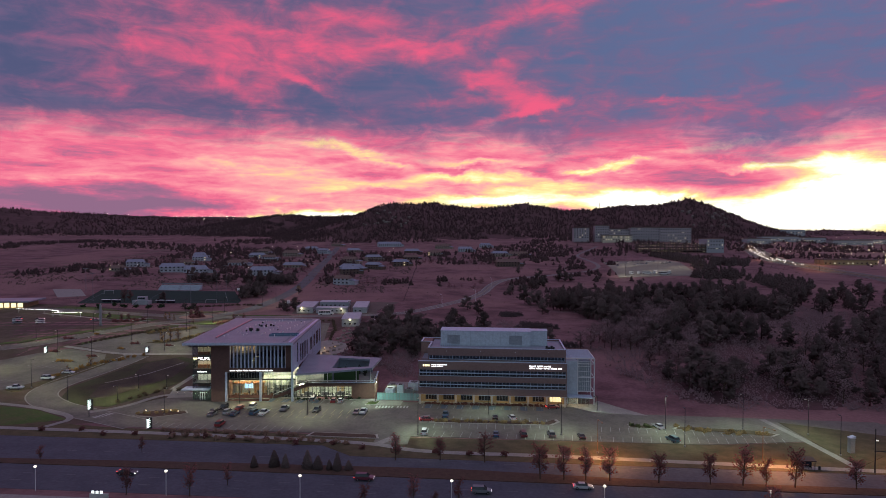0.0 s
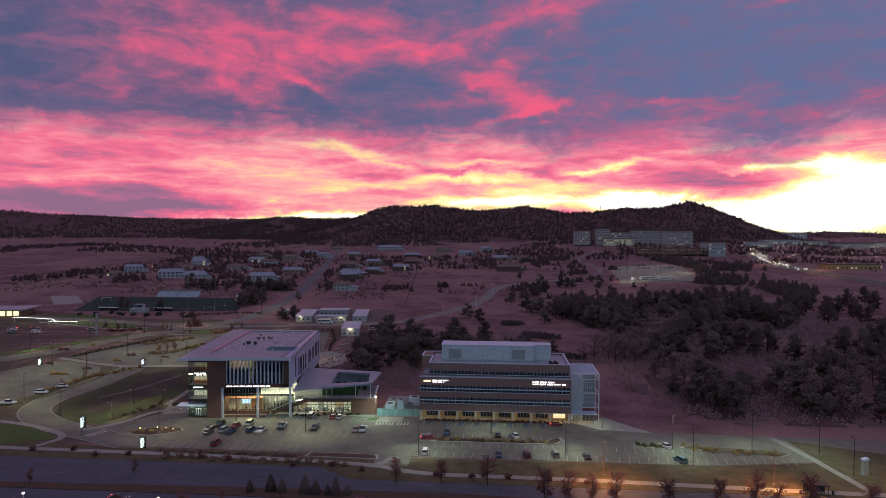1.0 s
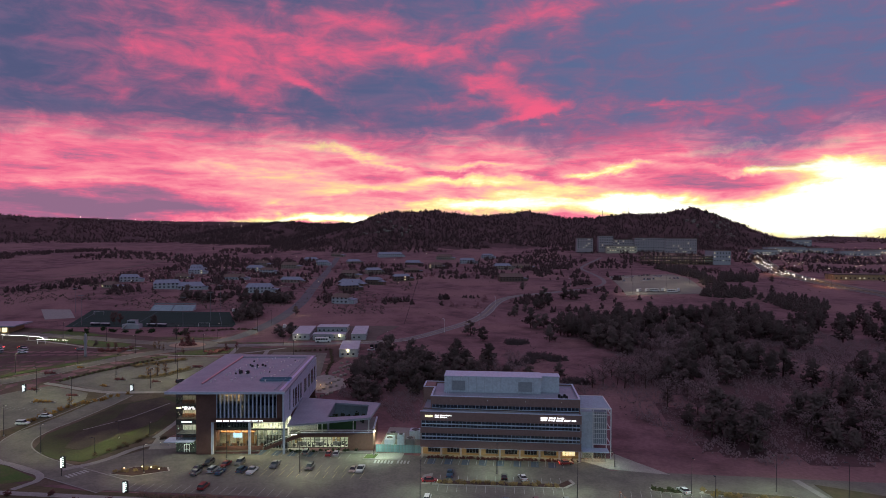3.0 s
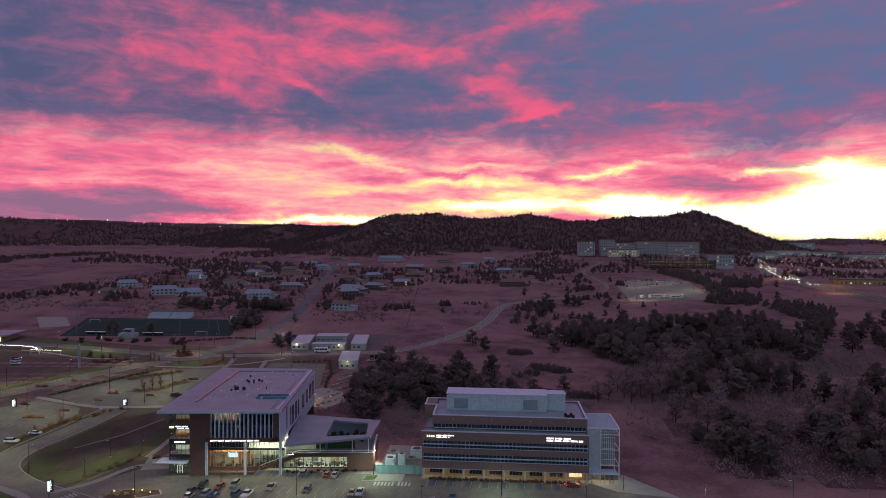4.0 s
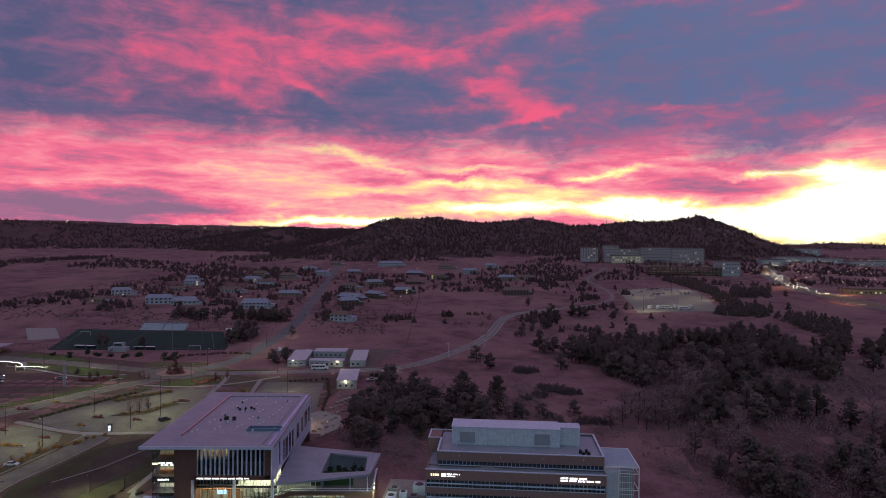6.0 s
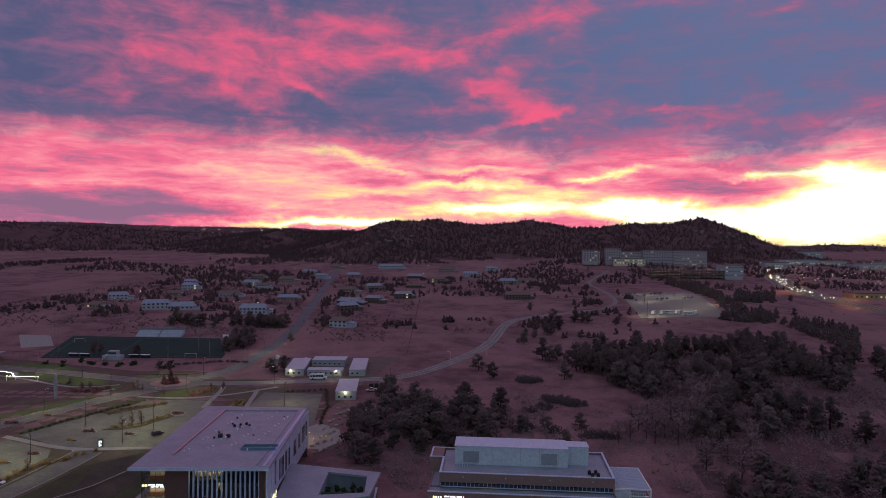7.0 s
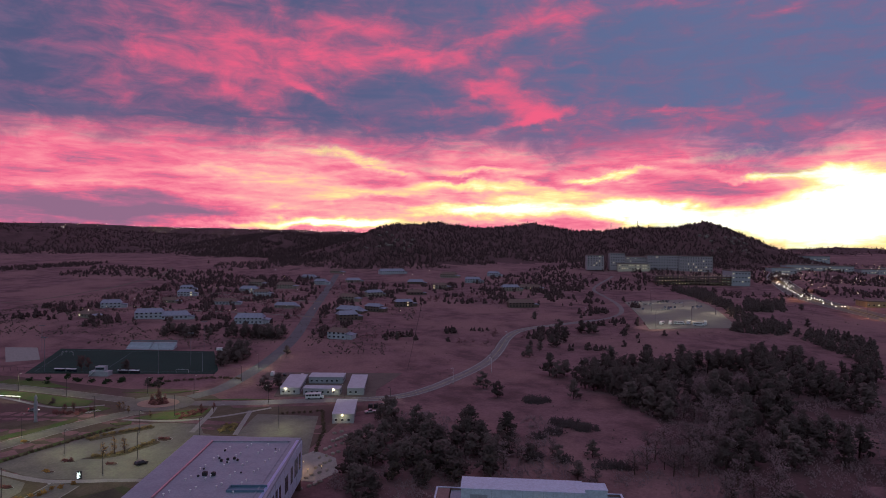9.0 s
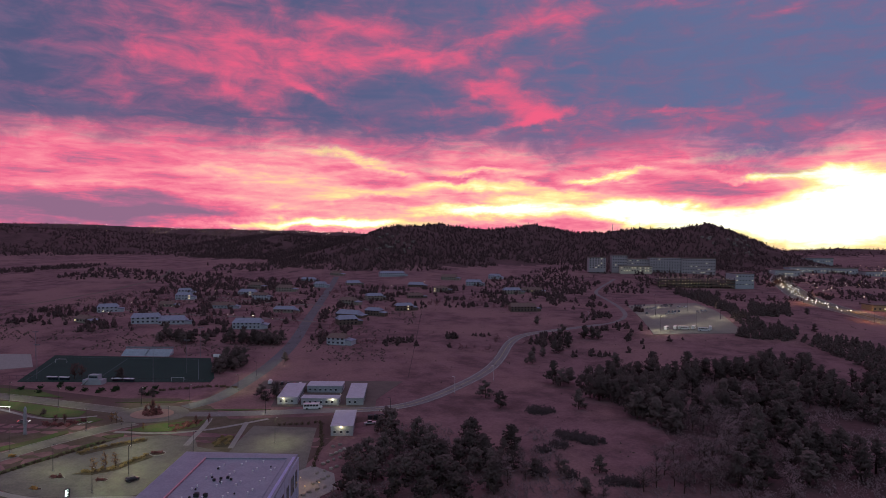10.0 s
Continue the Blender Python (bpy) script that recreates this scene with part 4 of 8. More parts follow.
for k in range(7):
    desk = part("desk", Geo().box(-23.5 + k * 3.2, 8.5, 0.2, -21.6 + k * 3.2, 9.5, 1.2), mat("brown_wood", (0.20, 0.09, 0.04), 0.6), lob, "brown wooden counter")
    part("locker", Geo().box(-22.9 + k * 3.2, 12.0, 0.2, -21.9 + k * 3.2, 12.4, 3.2), mat("pale_wood", (0.45, 0.32, 0.18), 0.6), lob)
for k in range(5):
    part("glass_partition", Geo().box(-11.6 + k * 2.3, 8.6, 0.2, -11.4 + k * 2.3, 12.3, 6.2).box(-11.6 + k * 2.3, 8.4, 2.9, -9.6 + k * 2.3, 8.6, 3.2), mat("grey_green_partition", (0.22, 0.25, 0.22), 0.5), lob)
    part("soffit_band", Geo().box(-24.4 + k * 2.4, 9.6, 4.6, -22.4 + k * 2.4, 12.2, 5.0), mat("brown_wood", (0.20, 0.09, 0.04), 0.6), lob)
for k in range(14):
    part("equipment", Geo().box(-23.8 + k * 1.65, 7.4 + (k * 1.7) % 3, 0.2, -23.2 + k * 1.65, 8.1 + (k * 1.7) % 3, 1.0 + (k * 0.7) % 1.3), mat("dark_equipment", (0.05, 0.05, 0.06), 0.6), lob)
    part("column", Geo().box(-11.5 + (k % 7) * 1.7, 9.5, 0.2 if k < 7 else 7.2, -11.2 + (k % 7) * 1.7, 9.8, 6.4 if k < 7 else 10.6), WHITE_STEEL, lob)
part("stair", Geo().prism([(-9, 10.6), (-3, 10.6), (-3, 12), (-9, 12)], [0.2, 6.5, 6.5, 0.2], [0.7, 7.0, 7.0, 0.7]), PANEL, lob, "pale inner stair")
for u in (-24.4, -12.2, -0.9):
    part("column", Geo().box(u - 0.35, 3.1, 0, u + 0.35, 3.8, 10.8), PANEL, sc, "tall pale column")
part("lobby_soffit", Geo().box(-24.8, 3.5, 10.6, -0.6, 14.5, 10.79), PANEL, sc)
bars(sc, "sign_bar", [(-23.0, -7.7, 11.1, 11.5, 46)], 3.0, SIGN_WHITE, "white illuminated lettering")
part("screen", Geo().box(-20.6, 11.8, 2.4, -17.6, 11.9, 4.4), glow_mat("blue_screen", (0.45, 0.75, 1.0), 1.6), lob, "lit blue wall screen")
part("wood_panel", Geo().box(-17.2, 11.7, 0.4, -13.4, 11.9, 4.2), mat("orange_wood", (0.48, 0.24, 0.09), 0.6), lob, "orange wooden wall panel")
for k in range(10):
    part("truss", Geo().rod((-12 + k * 1.15, 9.0, 8.4 + (k % 2) * 1.5), (-10.85 + k * 1.15, 9.0, 9.9 - (k % 2) * 1.5), 0.1).rod((-12 + k * 1.15, 9.0, 8.3), (-10.85 + k * 1.15, 9.0, 8.3), 0.07), WHITE_STEEL, lob, "white lattice truss")
LIT_DIM = glow_mat("dim_ceiling_light", (1.0, 0.80, 0.50), 2.0)
# glass corner tower
tw = part("corner_tower", Geo().box(-36.2, 3.2, 0.9, -29.6, 3.5, 5.0).box(-36.2, 3.2, 10.0, -29.6, 3.5, 11.8).box(-36.2, 3.2, 14.9, -29.6, 3.5, 16.4).box(-36.2, 3.2, 19.7, -29.6, 3.5, 20.9).box(-36.2, 3.5, 6.4, -29.7, 9, 6.8).box(-36.2, 3.5, 11.4, -29.7, 9, 11.8).box(-36.2, 3.5, 16, -29.7, 9, 16.4).box(-36.2, 8.8, 0, -29.7, 9, 20.9), DARK_METAL, sc, "dark corner tower with lit storeys")
for z0, z1, m_ in ((5.0, 10.0, LIT_WHITE), (11.8, 14.9, LIT_WARM), (16.4, 19.7, LIT_DIM)):
    g1 = part("window", Geo().box(-36.2, 3.3, z0, -29.6, 3.36, z1).box(-36.2, 3.36, z0, -36.14, 8.8, z1), GLASS_CLEAR, tw, "clear window")
    g1.visible_shadow = False
    for k in range(6):
        part("mullion", Geo().box(-36.2 + k * 1.3, 3.2, z0, -36.12 + k * 1.3, 3.3, z1), DARK_METAL, g1)
    part("room_back", Geo().box(-36, 8.5, z0, -29.8, 8.7, z1), INNER, g1)
    if m_:
        part("ceiling_light", Geo().box(-35.8, 4.0, z1 - 0.15, -29.9, 6.4, z1 - 0.05), m_, g1, "lit ceiling light")
    part("desk", Geo().box(-35, 5.5, z0, -31, 6.5, z0 + 1.1), mat("brown_wood", (0.20, 0.09, 0.04), 0.6), g1)
part("entrance_canopy", Geo().box(-39.5, 0.8, 4.7, -29.9, 6, 5.0), PANEL, tw, "pale entrance canopy")
ent = part("entrance_glass", Geo().box(-36.1, 3.12, 0.9, -29.7, 3.18, 4.7), glass_mat("entrance_glass", (0.10, 0.14, 0.12), 0.7), tw, "lit glass entrance")
part("door", Geo().box(-33.6, 3.0, 0.9, -33.45, 3.1, 3.6).box(-32.77, 3.0, 0.9, -32.63, 3.1, 3.6).box(-31.95, 3.0, 0.9, -31.8, 3.1, 3.6).box(-33.45, 3.0, 3.45, -32.77, 3.1, 3.6).box(-32.63, 3.0, 3.45, -31.95, 3.1, 3.6).box(-33.45, 3.0, 1.8, -32.77, 3.1, 1.9).box(-32.63, 3.0, 1.8, -31.95, 3.1, 1.9), WHITE_STEEL, ent, "white framed glass door")
part("ceiling_light", Geo().box(-35.5, 1.6, 4.55, -30.5, 2.4, 4.65), LIT_WHITE, tw, "lit ceiling light")
bars(tw, "sign_bar", [(-34.2, -29.8, 15.65, 16.0, 14), (-33.5, -29.8, 15.1, 15.4, 10), (-34.4, -31, 10.7, 11.1, 7)], 3.2, SIGN_WHITE, "white illuminated lettering")
bars(tw, "logo_bar", [(-36.0, -34.4, 15.3, 15.9, 4)], 3.2, SIGN_GOLD, "pale illuminated emblem")
pl = part("planter", Geo().box(-23.8, 3.9, 0, -9.4, 5.6, 0.85), mat("red_planter_brick", (0.20, 0.10, 0.085), 0.9, scale=1.0), sc, "low red-brown brick planter")
part("coping", Geo().box(-23.9, 3.8, 0.85, -9.3, 4.1, 0.98), CONCRETE, pl)
part("soil", Geo().box(-23.7, 4.15, 0.85, -9.5, 5.5, 0.9), MULCH, pl)
part("plinth", Geo().box(-24.7, 7.6, 0, -9.0, 7.85, 1.4), mat("red_planter_brick", (0.20, 0.10, 0.085), 0.9), sc, "low red-brown brick plinth below the lobby glass")
# low wing with a roof garden
low = part("wing_roof", Geo().prism([(0.6, 1.4), (27.5, 5.8), (26.0, 8.4), (12.6, 8.2)], [9.7, 10.9, 10.9, 10.4], [10.3, 11.6, 11.6, 11.0])
           .prism([(0.6, 1.4), (12.6, 8.2), (13.0, 25.2), (13, 29.2), (-0.4, 32.8)], [9.7, 10.4, 10.9, 10.9, 10.9], [10.3, 11.0, 11.6, 11.6, 11.6])
           .prism([(13.0, 25.2), (25.5, 21.6), (29.6, 24.8), (13, 29.2)], 10.9, 11.6).prism([(25.5, 21.6), (26.0, 8.4), (27.5, 5.8), (29.6, 24.8)], 10.9, 11.6), ROOF, sc, "white folded roof round an opening")
part("garden_floor", Geo().box(0, 7.5, 5.4, 28, 27, 5.8), mat("garden_deck", (0.20, 0.19, 0.18), 0.9), sc, "dark roof terrace floor")
part("garden_wall", Geo().box(12.4, 25.4, 5.8, 26, 25.8, 10.9).box(12.4, 9, 5.8, 12.8, 25.4, 10.4), mat("blue_grey_garden_wall", (0.24, 0.28, 0.32), 0.7, scale=0.4), sc)
part("green_screen", Geo().box(9.0, 12, 5.8, 22, 12.2, 10.2), mat("green_wall_panel", (0.05, 0.10, 0.04), 0.8), sc, "green planted screen")
for k in range(5):
    px_, py_ = 13.6 + k * 2.5, 19.5 + (k % 2) * 2.6
    tub = part("planter_tub", Geo().lathe([(0.45, 5.8), (0.6, 6.6), (0.5, 6.6), (0.45, 6.4)], 10, (px_, py_)), DARK_METAL, sc, "dark round planter on the terrace")
    pr_ = np.random.default_rng(500 + k)
    cs_ = pr_.normal(size=(70, 3)) * (0.4, 0.4, 0.6) + (px_, py_, 7.7)
    v_, f_ = [], []
    for q in range(70):
        c_, z_ = cs_[q], 0.16 + 0.1 * (q % 3)
        n_ = len(v_)
        v_ += [(c_[0] + z_, c_[1], c_[2]), (c_[0], c_[1] + z_, c_[2]), (c_[0] - z_, c_[1], c_[2] + 0.05), (c_[0], c_[1] - z_, c_[2]), (c_[0], c_[1], c_[2] + z_), (c_[0], c_[1], c_[2] - z_)]
        f_ += [(n_, n_ + 1, n_ + 4), (n_ + 1, n_ + 2, n_ + 4), (n_ + 2, n_ + 3, n_ + 4), (n_ + 3, n_, n_ + 4), (n_ + 1, n_, n_ + 5), (n_ + 2, n_ + 1, n_ + 5), (n_ + 3, n_ + 2, n_ + 5), (n_, n_ + 3, n_ + 5)]
    part("shrub", Geo().add(v_, f_), mat("dark_terrace_shrub", (0.04, 0.05, 0.03), 0.95), tub, "dark shrub")
wing = part("wing_window", Geo().box(-0.4, 9.0, 5.8, 9.0, 9.06, 10.2), GLASS_CLEAR, sc, "clear glazed upper corridor")
wing.visible_shadow = False
for k in range(9):
    part("mullion", Geo().box(-0.4 + k * 1.17, 8.9, 5.8, -0.32 + k * 1.17, 9.0, 10.2), GREY_METAL, wing)
part("room_back", Geo().box(-0.4, 11.5, 5.8, 9, 11.7, 10.2), INNER, wing)
for k in range(2):
    part("ceiling_light", Geo().box(0, 9.6 + k, 9.9, 8.8, 9.9 + k, 10.0), LIT_WHITE, wing, "lit strip light")
for u in (11, 21.5, 26.8):
    part("post", Geo().box(u - 0.12, 7.6, 5.8, u + 0.12, 7.85, 10.8), WHITE_STEEL, sc)
ramp = part("ramp_wall", Geo().prism([(-8.6, 7.5), (3.8, 7.5), (3.8, 7.9), (-8.6, 7.9)], [-0.2, 4.4, 4.4, -0.2], [0.8, 5.8, 5.8, 0.8]).box(3.8, 7.5, 4.4, 28.3, 7.9, 5.8).box(19.8, 7.5, 0, 28.3, 7.9, 4.4).box(27.9, 7.9, 0, 28.3, 27, 5.8), BRICK_L, sc, "brown brick balustrade with a sloping ramp")
part("coping", Geo().box(27.8, 7.4, 5.8, 28.4, 27, 5.95).box(3.8, 7.4, 5.8, 27.8, 7.95, 5.92), PANEL, ramp, "pale metal coping")
part("handrail", Geo().prism([(-8.6, 7.6), (3.8, 7.6), (3.8, 7.75), (-8.6, 7.75)], [1.5, 6.5, 6.5, 1.5], [1.62, 6.62, 6.62, 1.62]).box(3.8, 7.6, 6.5, 28.2, 7.75, 6.62), WHITE_STEEL, ramp, "white handrail")
lw = part("lower_window", Geo().box(-8.0, 10.0, 0.1, 19.8, 10.06, 4.4), GLASS_CLEAR, sc, "clear glazed ground floor")
lw.visible_shadow = False
for k in range(20):
    part("mullion", Geo().box(-8 + k * 1.46, 9.82, 0.1, -7.85 + k * 1.46, 10.0, 4.4), DARK_METAL, lw)
part("transom", Geo().box(-8.0, 9.84, 2.9, 19.8, 9.99, 3.05).box(-8.0, 9.84, 0.1, 19.8, 9.99, 0.35), DARK_METAL, lw)
part("room_back", Geo().box(-0.5, 15, 0.1, 19.8, 15.2, 4.4).box(19.5, 10.1, 0.1, 19.7, 15, 4.4).box(-0.5, 10.1, 0.0, 19.5, 15, 0.1), INNER, lw)
for k in range(3):
    part("ceiling_light", Geo().box(0, 10.8 + k * 1.4, 4.15, 19.3, 11.2 + k * 1.4, 4.25), LIT_WHITE, lw, "lit strip light")
    for j in range(5):
        tall = 0.7 + (j * 0.37 + k * 0.53) % 0.9
        gym = Geo().box(0.6 + k * 6.4 + j * 1.25, 11.0 + (j * 1.3) % 2.4, 0.1, 0.75 + k * 6.4 + j * 1.25, 11.9 + (j * 1.3) % 2.4, 0.1 + tall).box(0.6 + k * 6.4 + j * 1.25, 11.0 + (j * 1.3) % 2.4, 0.1, 1.3 + k * 6.4 + j * 1.25, 12.1 + (j * 1.3) % 2.4, 0.45).box(0.6 + k * 6.4 + j * 1.25, 11.0 + (j * 1.3) % 2.4, 0.1 + tall, 1.2 + k * 6.4 + j * 1.25, 11.2 + (j * 1.3) % 2.4, 0.25 + tall)
        part("equipment", gym, mat("dark_equipment", (0.05, 0.05, 0.06), 0.6), lw)
    part("wall_panel", Geo().box(0.3 + k * 6.6, 14.85, 0.1, 3.0 + k * 6.6, 14.98, 3.4), mat("grey_green_partition", (0.22, 0.25, 0.22), 0.5) if k % 2 else mat("pale_wood", (0.45, 0.32, 0.18), 0.6), lw, "coloured wall panel")
    part("column", Geo().box(4.4 + k * 5.2, 12.4, 0.1, 4.8 + k * 5.2, 12.8, 4.4), WHITE_STEEL, lw)
    part("bench", Geo().box(2 + k * 6, 12, 0.1, 5 + k * 6, 13, 1.3), GREY_METAL, lw)
for a, b, s in ((-22, 28, 0.9), (-19.5, 28, 0.8), (-21, 40, 0.55), (-19.4, 41.4, 0.5), (-17.6, 42.2, 0.55), (-22.4, 42.5, 0.4), (-18.8, 39, 0.4), (-16.2, 40.8, 0.45), (-23.6, 27, 0.4), (-24, 33, 0.35), (-23, 50, 0.4), (-12, 30, 0.3), (-7, 52, 0.3)):
    o = roof_unit(LM @ pose(a, b, 21.6), 1.5 * s, 1.2 * s, 1.3 * s, DARK_METAL)
for k in range(38):
    o = thing("roof_vent", LM @ pose(-28 + (k * 7.3) % 23, 13 + (k * 11.7) % 44, 21.6), "small white roof vent on the flat roof", "roof vent", "roof vents")
    part("pipe", Geo().rod((0, 0, 0), (0, 0, 0.5), 0.14), WHITE_STEEL, o)
    part("cowl", Geo().lathe([(0.3, 0.5), (0.34, 0.62), (0.08, 0.75)], 8), WHITE_STEEL, o)
# yard between the two buildings
yl = part("yard_lamp", Geo().box(28.3, 12.8, 4.6, 28.6, 13.2, 4.9), LIT_WHITE, sc, "lit wall lamp")
yd = bpy.data.lights.new("yard_light", "POINT")
yd.energy, yd.color, yd.shadow_soft_size = 2600, (0.95, 1.0, 0.66), 0.15
yo = new("yard_light", yd)
yo.parent, yo.location = sc, (29.0, 13, 4.7)
fence = thing("yard_fence", pose(-15.6, 4.2, 0), "teal panel fence closing the yard between two buildings", "fence")
fm = Geo().box(0, 0, 0.1, 1.0, 0.06, 2.7).mesh("fence_panel", mat("teal_panel", (0.20, 0.36, 0.38), 0.6, scale=1, grain=4, vary=0.15))
for k in range(15):
    p = part("fence_panel", fm, None, fence)
    p.location.x = 0.1 + k * 1.02
fp = Geo().box(-0.05, -0.05, 0, 0.05, 0.1, 2.8).mesh("fence_post", GREY_METAL)
for k in range(16):
    part("fence_post", fp, None, fence).location.x = 0.05 + k * 1.02
for x, y, sx, sy, sz in ((-12, 12, 3, 5, 2.6), (-8, 11, 2.2, 2.2, 4.2), (-5, 13, 3, 3, 2.4), (-12, 19, 4, 3, 2.2), (-4, 20, 4, 4, 3)):
    roof_unit(pose(x, y, at(x, y)), sx, sy, sz, PANEL if sz > 2.5 else GREY_METAL)["label"] = "pale plant unit standing in the fenced yard"
paved("yard_floor", sheet([(-15.5, 4.5), (-0.5, 4.5), (-1, 30), (-15, 30)], 0.05, 6), CONCRETE, "concrete yard floor", "yard")
paved("crossing_slab", sheet([(-16.5, -3.2), (-6.0, -3.0), (-5.8, 3.6), (-16.3, 3.4)], 0.13, 4), CONCRETE, "pale concrete slab before the yard fence", "pavement")
paved("plaza_sports_centre", sheet([(-92, -1.5), (-72, 3.8), (-15, 2.4), (-15, 5.5), (-40, 2.5), (-44, 10), (-85, 7), (-96, 12)], 0.12, 6), PAVING, "pale paved forecourt", "pavement")
paved("plaza_health_sciences", sheet([(-0.5, 1.2), (53, 1.2), (60, -5), (78, -8), (70, 2), (64, 10), (62, 5), (52, 4), (0, 4)], 0.12, 6), PAVING, "pale paved forecourt", "pavement")

# ---- lamps ----
LAMP_HEAD = glow_mat("lamp_lens", (1.0, 0.95, 0.78), 1.3)
LAMP_OFF = mat("dull_lamp_lens", (0.5, 0.5, 0.48), 0.4)


def light_pole(x, y, height, power=0.0, colour=(1.0, 0.94, 0.66), shining=False, turn=0, material=None, cone=168, name="street_lamp", label="dark metal lamp post beside the car park"):
    material = material or DARK_METAL
    t = thing(name, pose(x, y, at(x, y), 0, 0, turn), label, "lamp post", "lamp posts")
    part("pole", Geo().rod((0, 0, 0.5), (0, 0, height), 0.10, 0.06, 8), material, t)
    part("base", Geo().lathe([(0.26, 0), (0.26, 0.5), (0.2, 0.55)], 8), CONCRETE, t, "concrete footing")
    part("arm", Geo().rod((0, 0, height - 0.1), (0.9, 0, height + 0.05), 0.05, 0.04), material, t)
    head = part("lamp_head", Geo().box(0.5, -0.22, height - 0.02, 1.4, 0.22, height + 0.14), material, t)
    part("lens", Geo().box(0.6, -0.17, height - 0.06, 1.35, 0.17, height - 0.02), LAMP_HEAD if (shining or power) else LAMP_OFF, head, "glowing lamp lens" if (shining or power) else "")
    if power:
        l = bpy.data.lights.new("street_light", "SPOT")
        l.energy, l.color, l.spot_size, l.spot_blend, l.shadow_soft_size = power, colour, radians(cone), 1.0, 0.09
        o = new("street_light", l)
        o.parent, o.location = t, (1.0, 0, height - 0.15)
    return t


COOL, WARM = (0.78, 1.0, 0.76), (0.95, 1.0, 0.58)
# some posts, mostly in the west, are added to even out the light
for x, y, h, p, c, turn in ((4, -34.7, 11, 4200, COOL, 90), (47, -31, 11, 4200, COOL, 90), (25, -12, 9, 2600, COOL, 90), (79.5, -23.8, 11, 3800, COOL, 270), (81, -39, 11, 1800, COOL, 90), (104, -20, 11, 2600, COOL, 180), (121.5, -24.3, 11, 3000, COOL, 180), (121.6, -42.7, 11, 1600, COOL, 90),
                            (-35, -17.5, 11, 3600, (0.90, 1.0, 0.70), 0), (-62, -8, 11, 3000, (0.90, 1.0, 0.70), 0), (-15.5, 0.5, 9, 4600, COOL, 270), (-82, -22, 9, 2000, (1.0, 0.93, 0.66), 0), (-106, -9, 6, 1400, WARM, 200), (-108, 8, 6, 1300, WARM, 180), (-98.7, 11.5, 5, 900, WARM, 90),
                            (-148, 4, 11, 2600, WARM, 0), (-146, 38, 11, 2600, WARM, 180), (-167, 46, 11, 2400, WARM, 180), (-120, 74, 11, 2400, WARM, 90), (-104, 92, 11, 2400, WARM, 0), (-176, 22, 11, 2600, WARM, 0), (-205, 20, 11, 2600, WARM, 0), (-195, 70, 10, 2200, WARM, 0), (-176, 86, 10, 2200, WARM, 0), (-78, 112, 11, 2200, WARM, 0), (-133, 98, 10, 2200, WARM, 0), (-148, 72, 10, 2200, WARM, 0), (-125, 60, 9, 1500, WARM, 0), (-124, -10, 10, 1500, WARM, 0),
                            (-130, 122, 10, 2200, WARM, 90), (-163, 114, 10, 2200, WARM, 270), (-140, 162, 10, 2200, WARM, 0), (-163, 158, 9, 1600, WARM, 0), (-126, 190, 9, 1600, WARM, 180), (-128, 222, 9, 1500, WARM, 180), (-122, 255, 9, 900, WARM, 180), (-200, 148, 10, 2000, WARM, 0), (-232, 156, 10, 2000, WARM, 0), (-96, 150, 9, 1200, WARM, 180), (-60, 158, 9, 900, WARM, 180), (-37, 161, 7, 600, COOL, 180), (62, -3, 5, 500, COOL, 200)):
    light_pole(x, y, h, p * (1.3 if c is WARM else 1.3), c, turn=turn)
for x, y in ((13, 235), (24, 345), (-8, 200), (100, 462)):
    light_pole(x, y, 9, 0, turn=180, material=WHITE_STEEL, label="pale metal lamp post beside the winding road")
for x, y in ((150, 400), (185, 420), (215, 450), (165, 480), (200, 500), (225, 540), (180, 550)):
    light_pole(x, y, 14, 7000, (1.0, 0.93, 0.66), material=DARK_METAL, label="lamp post in the hilltop car park")
# avenue lamps, lit, with pale posts on the near side and sodium ones at the kerb
for x in (-80.5, -48.6, -17, 17.5, 51, 86, 120):
    t = thing("avenue_lamp", pose(x, -84.6, 0), "pale lamp post with a small lit head beside the avenue", "lamp post", "avenue lamps")
    part("pole", Geo().rod((0, 0, 0), (0, 0, 5.4), 0.09, 0.07, 8), WHITE_STEEL, t)
    part("lamp_head", Geo().lathe([(0.1, 5.4), (0.34, 5.6), (0.38, 5.8), (0.12, 6.0)], 10), LAMP_HEAD, t, "lit lamp head")
RUST = mat("rust_steel", (0.30, 0.14, 0.07), 0.6)
for x, y, power in ((55.4, -46.5, 15000), (98.4, -49.2, 19000), (141, -51.5, 30000)):
    t = light_pole(x, y, 9.5, 0, shining=True, turn=270, material=RUST, label="rust-coloured steel lamp post beside the avenue")
    # long arm and hood are added, to spread the orange light over the road
    part("long_arm", Geo().rod((0.9, 0, 9.55), (6.6, 0, 10.6), 0.05, 0.04), RUST, t)
    part("lamp_hood", Geo().box(6.4, -0.2, 10.5, 7.3, 0.2, 10.7), RUST, t)
    l = bpy.data.lights.new("sodium_light", "SPOT")
    l.energy, l.color, l.spot_size, l.spot_blend, l.shadow_soft_size = power, (1.0, 0.42, 0.14), radians(165), 1.0, 0.1
    o = new("sodium_light", l)
    o.parent, o.location = t, (6.9, 0, 10.4)
for x, y, turn in ((374, 500, 0), (404, 570, 180), (372, 640, 0), (432, 745, 180), (428, 850, 0)):
    light_pole(x, y, 13, 17000, (1.0, 0.50, 0.18), turn=turn, label="tall sodium lamp post beside the highway")

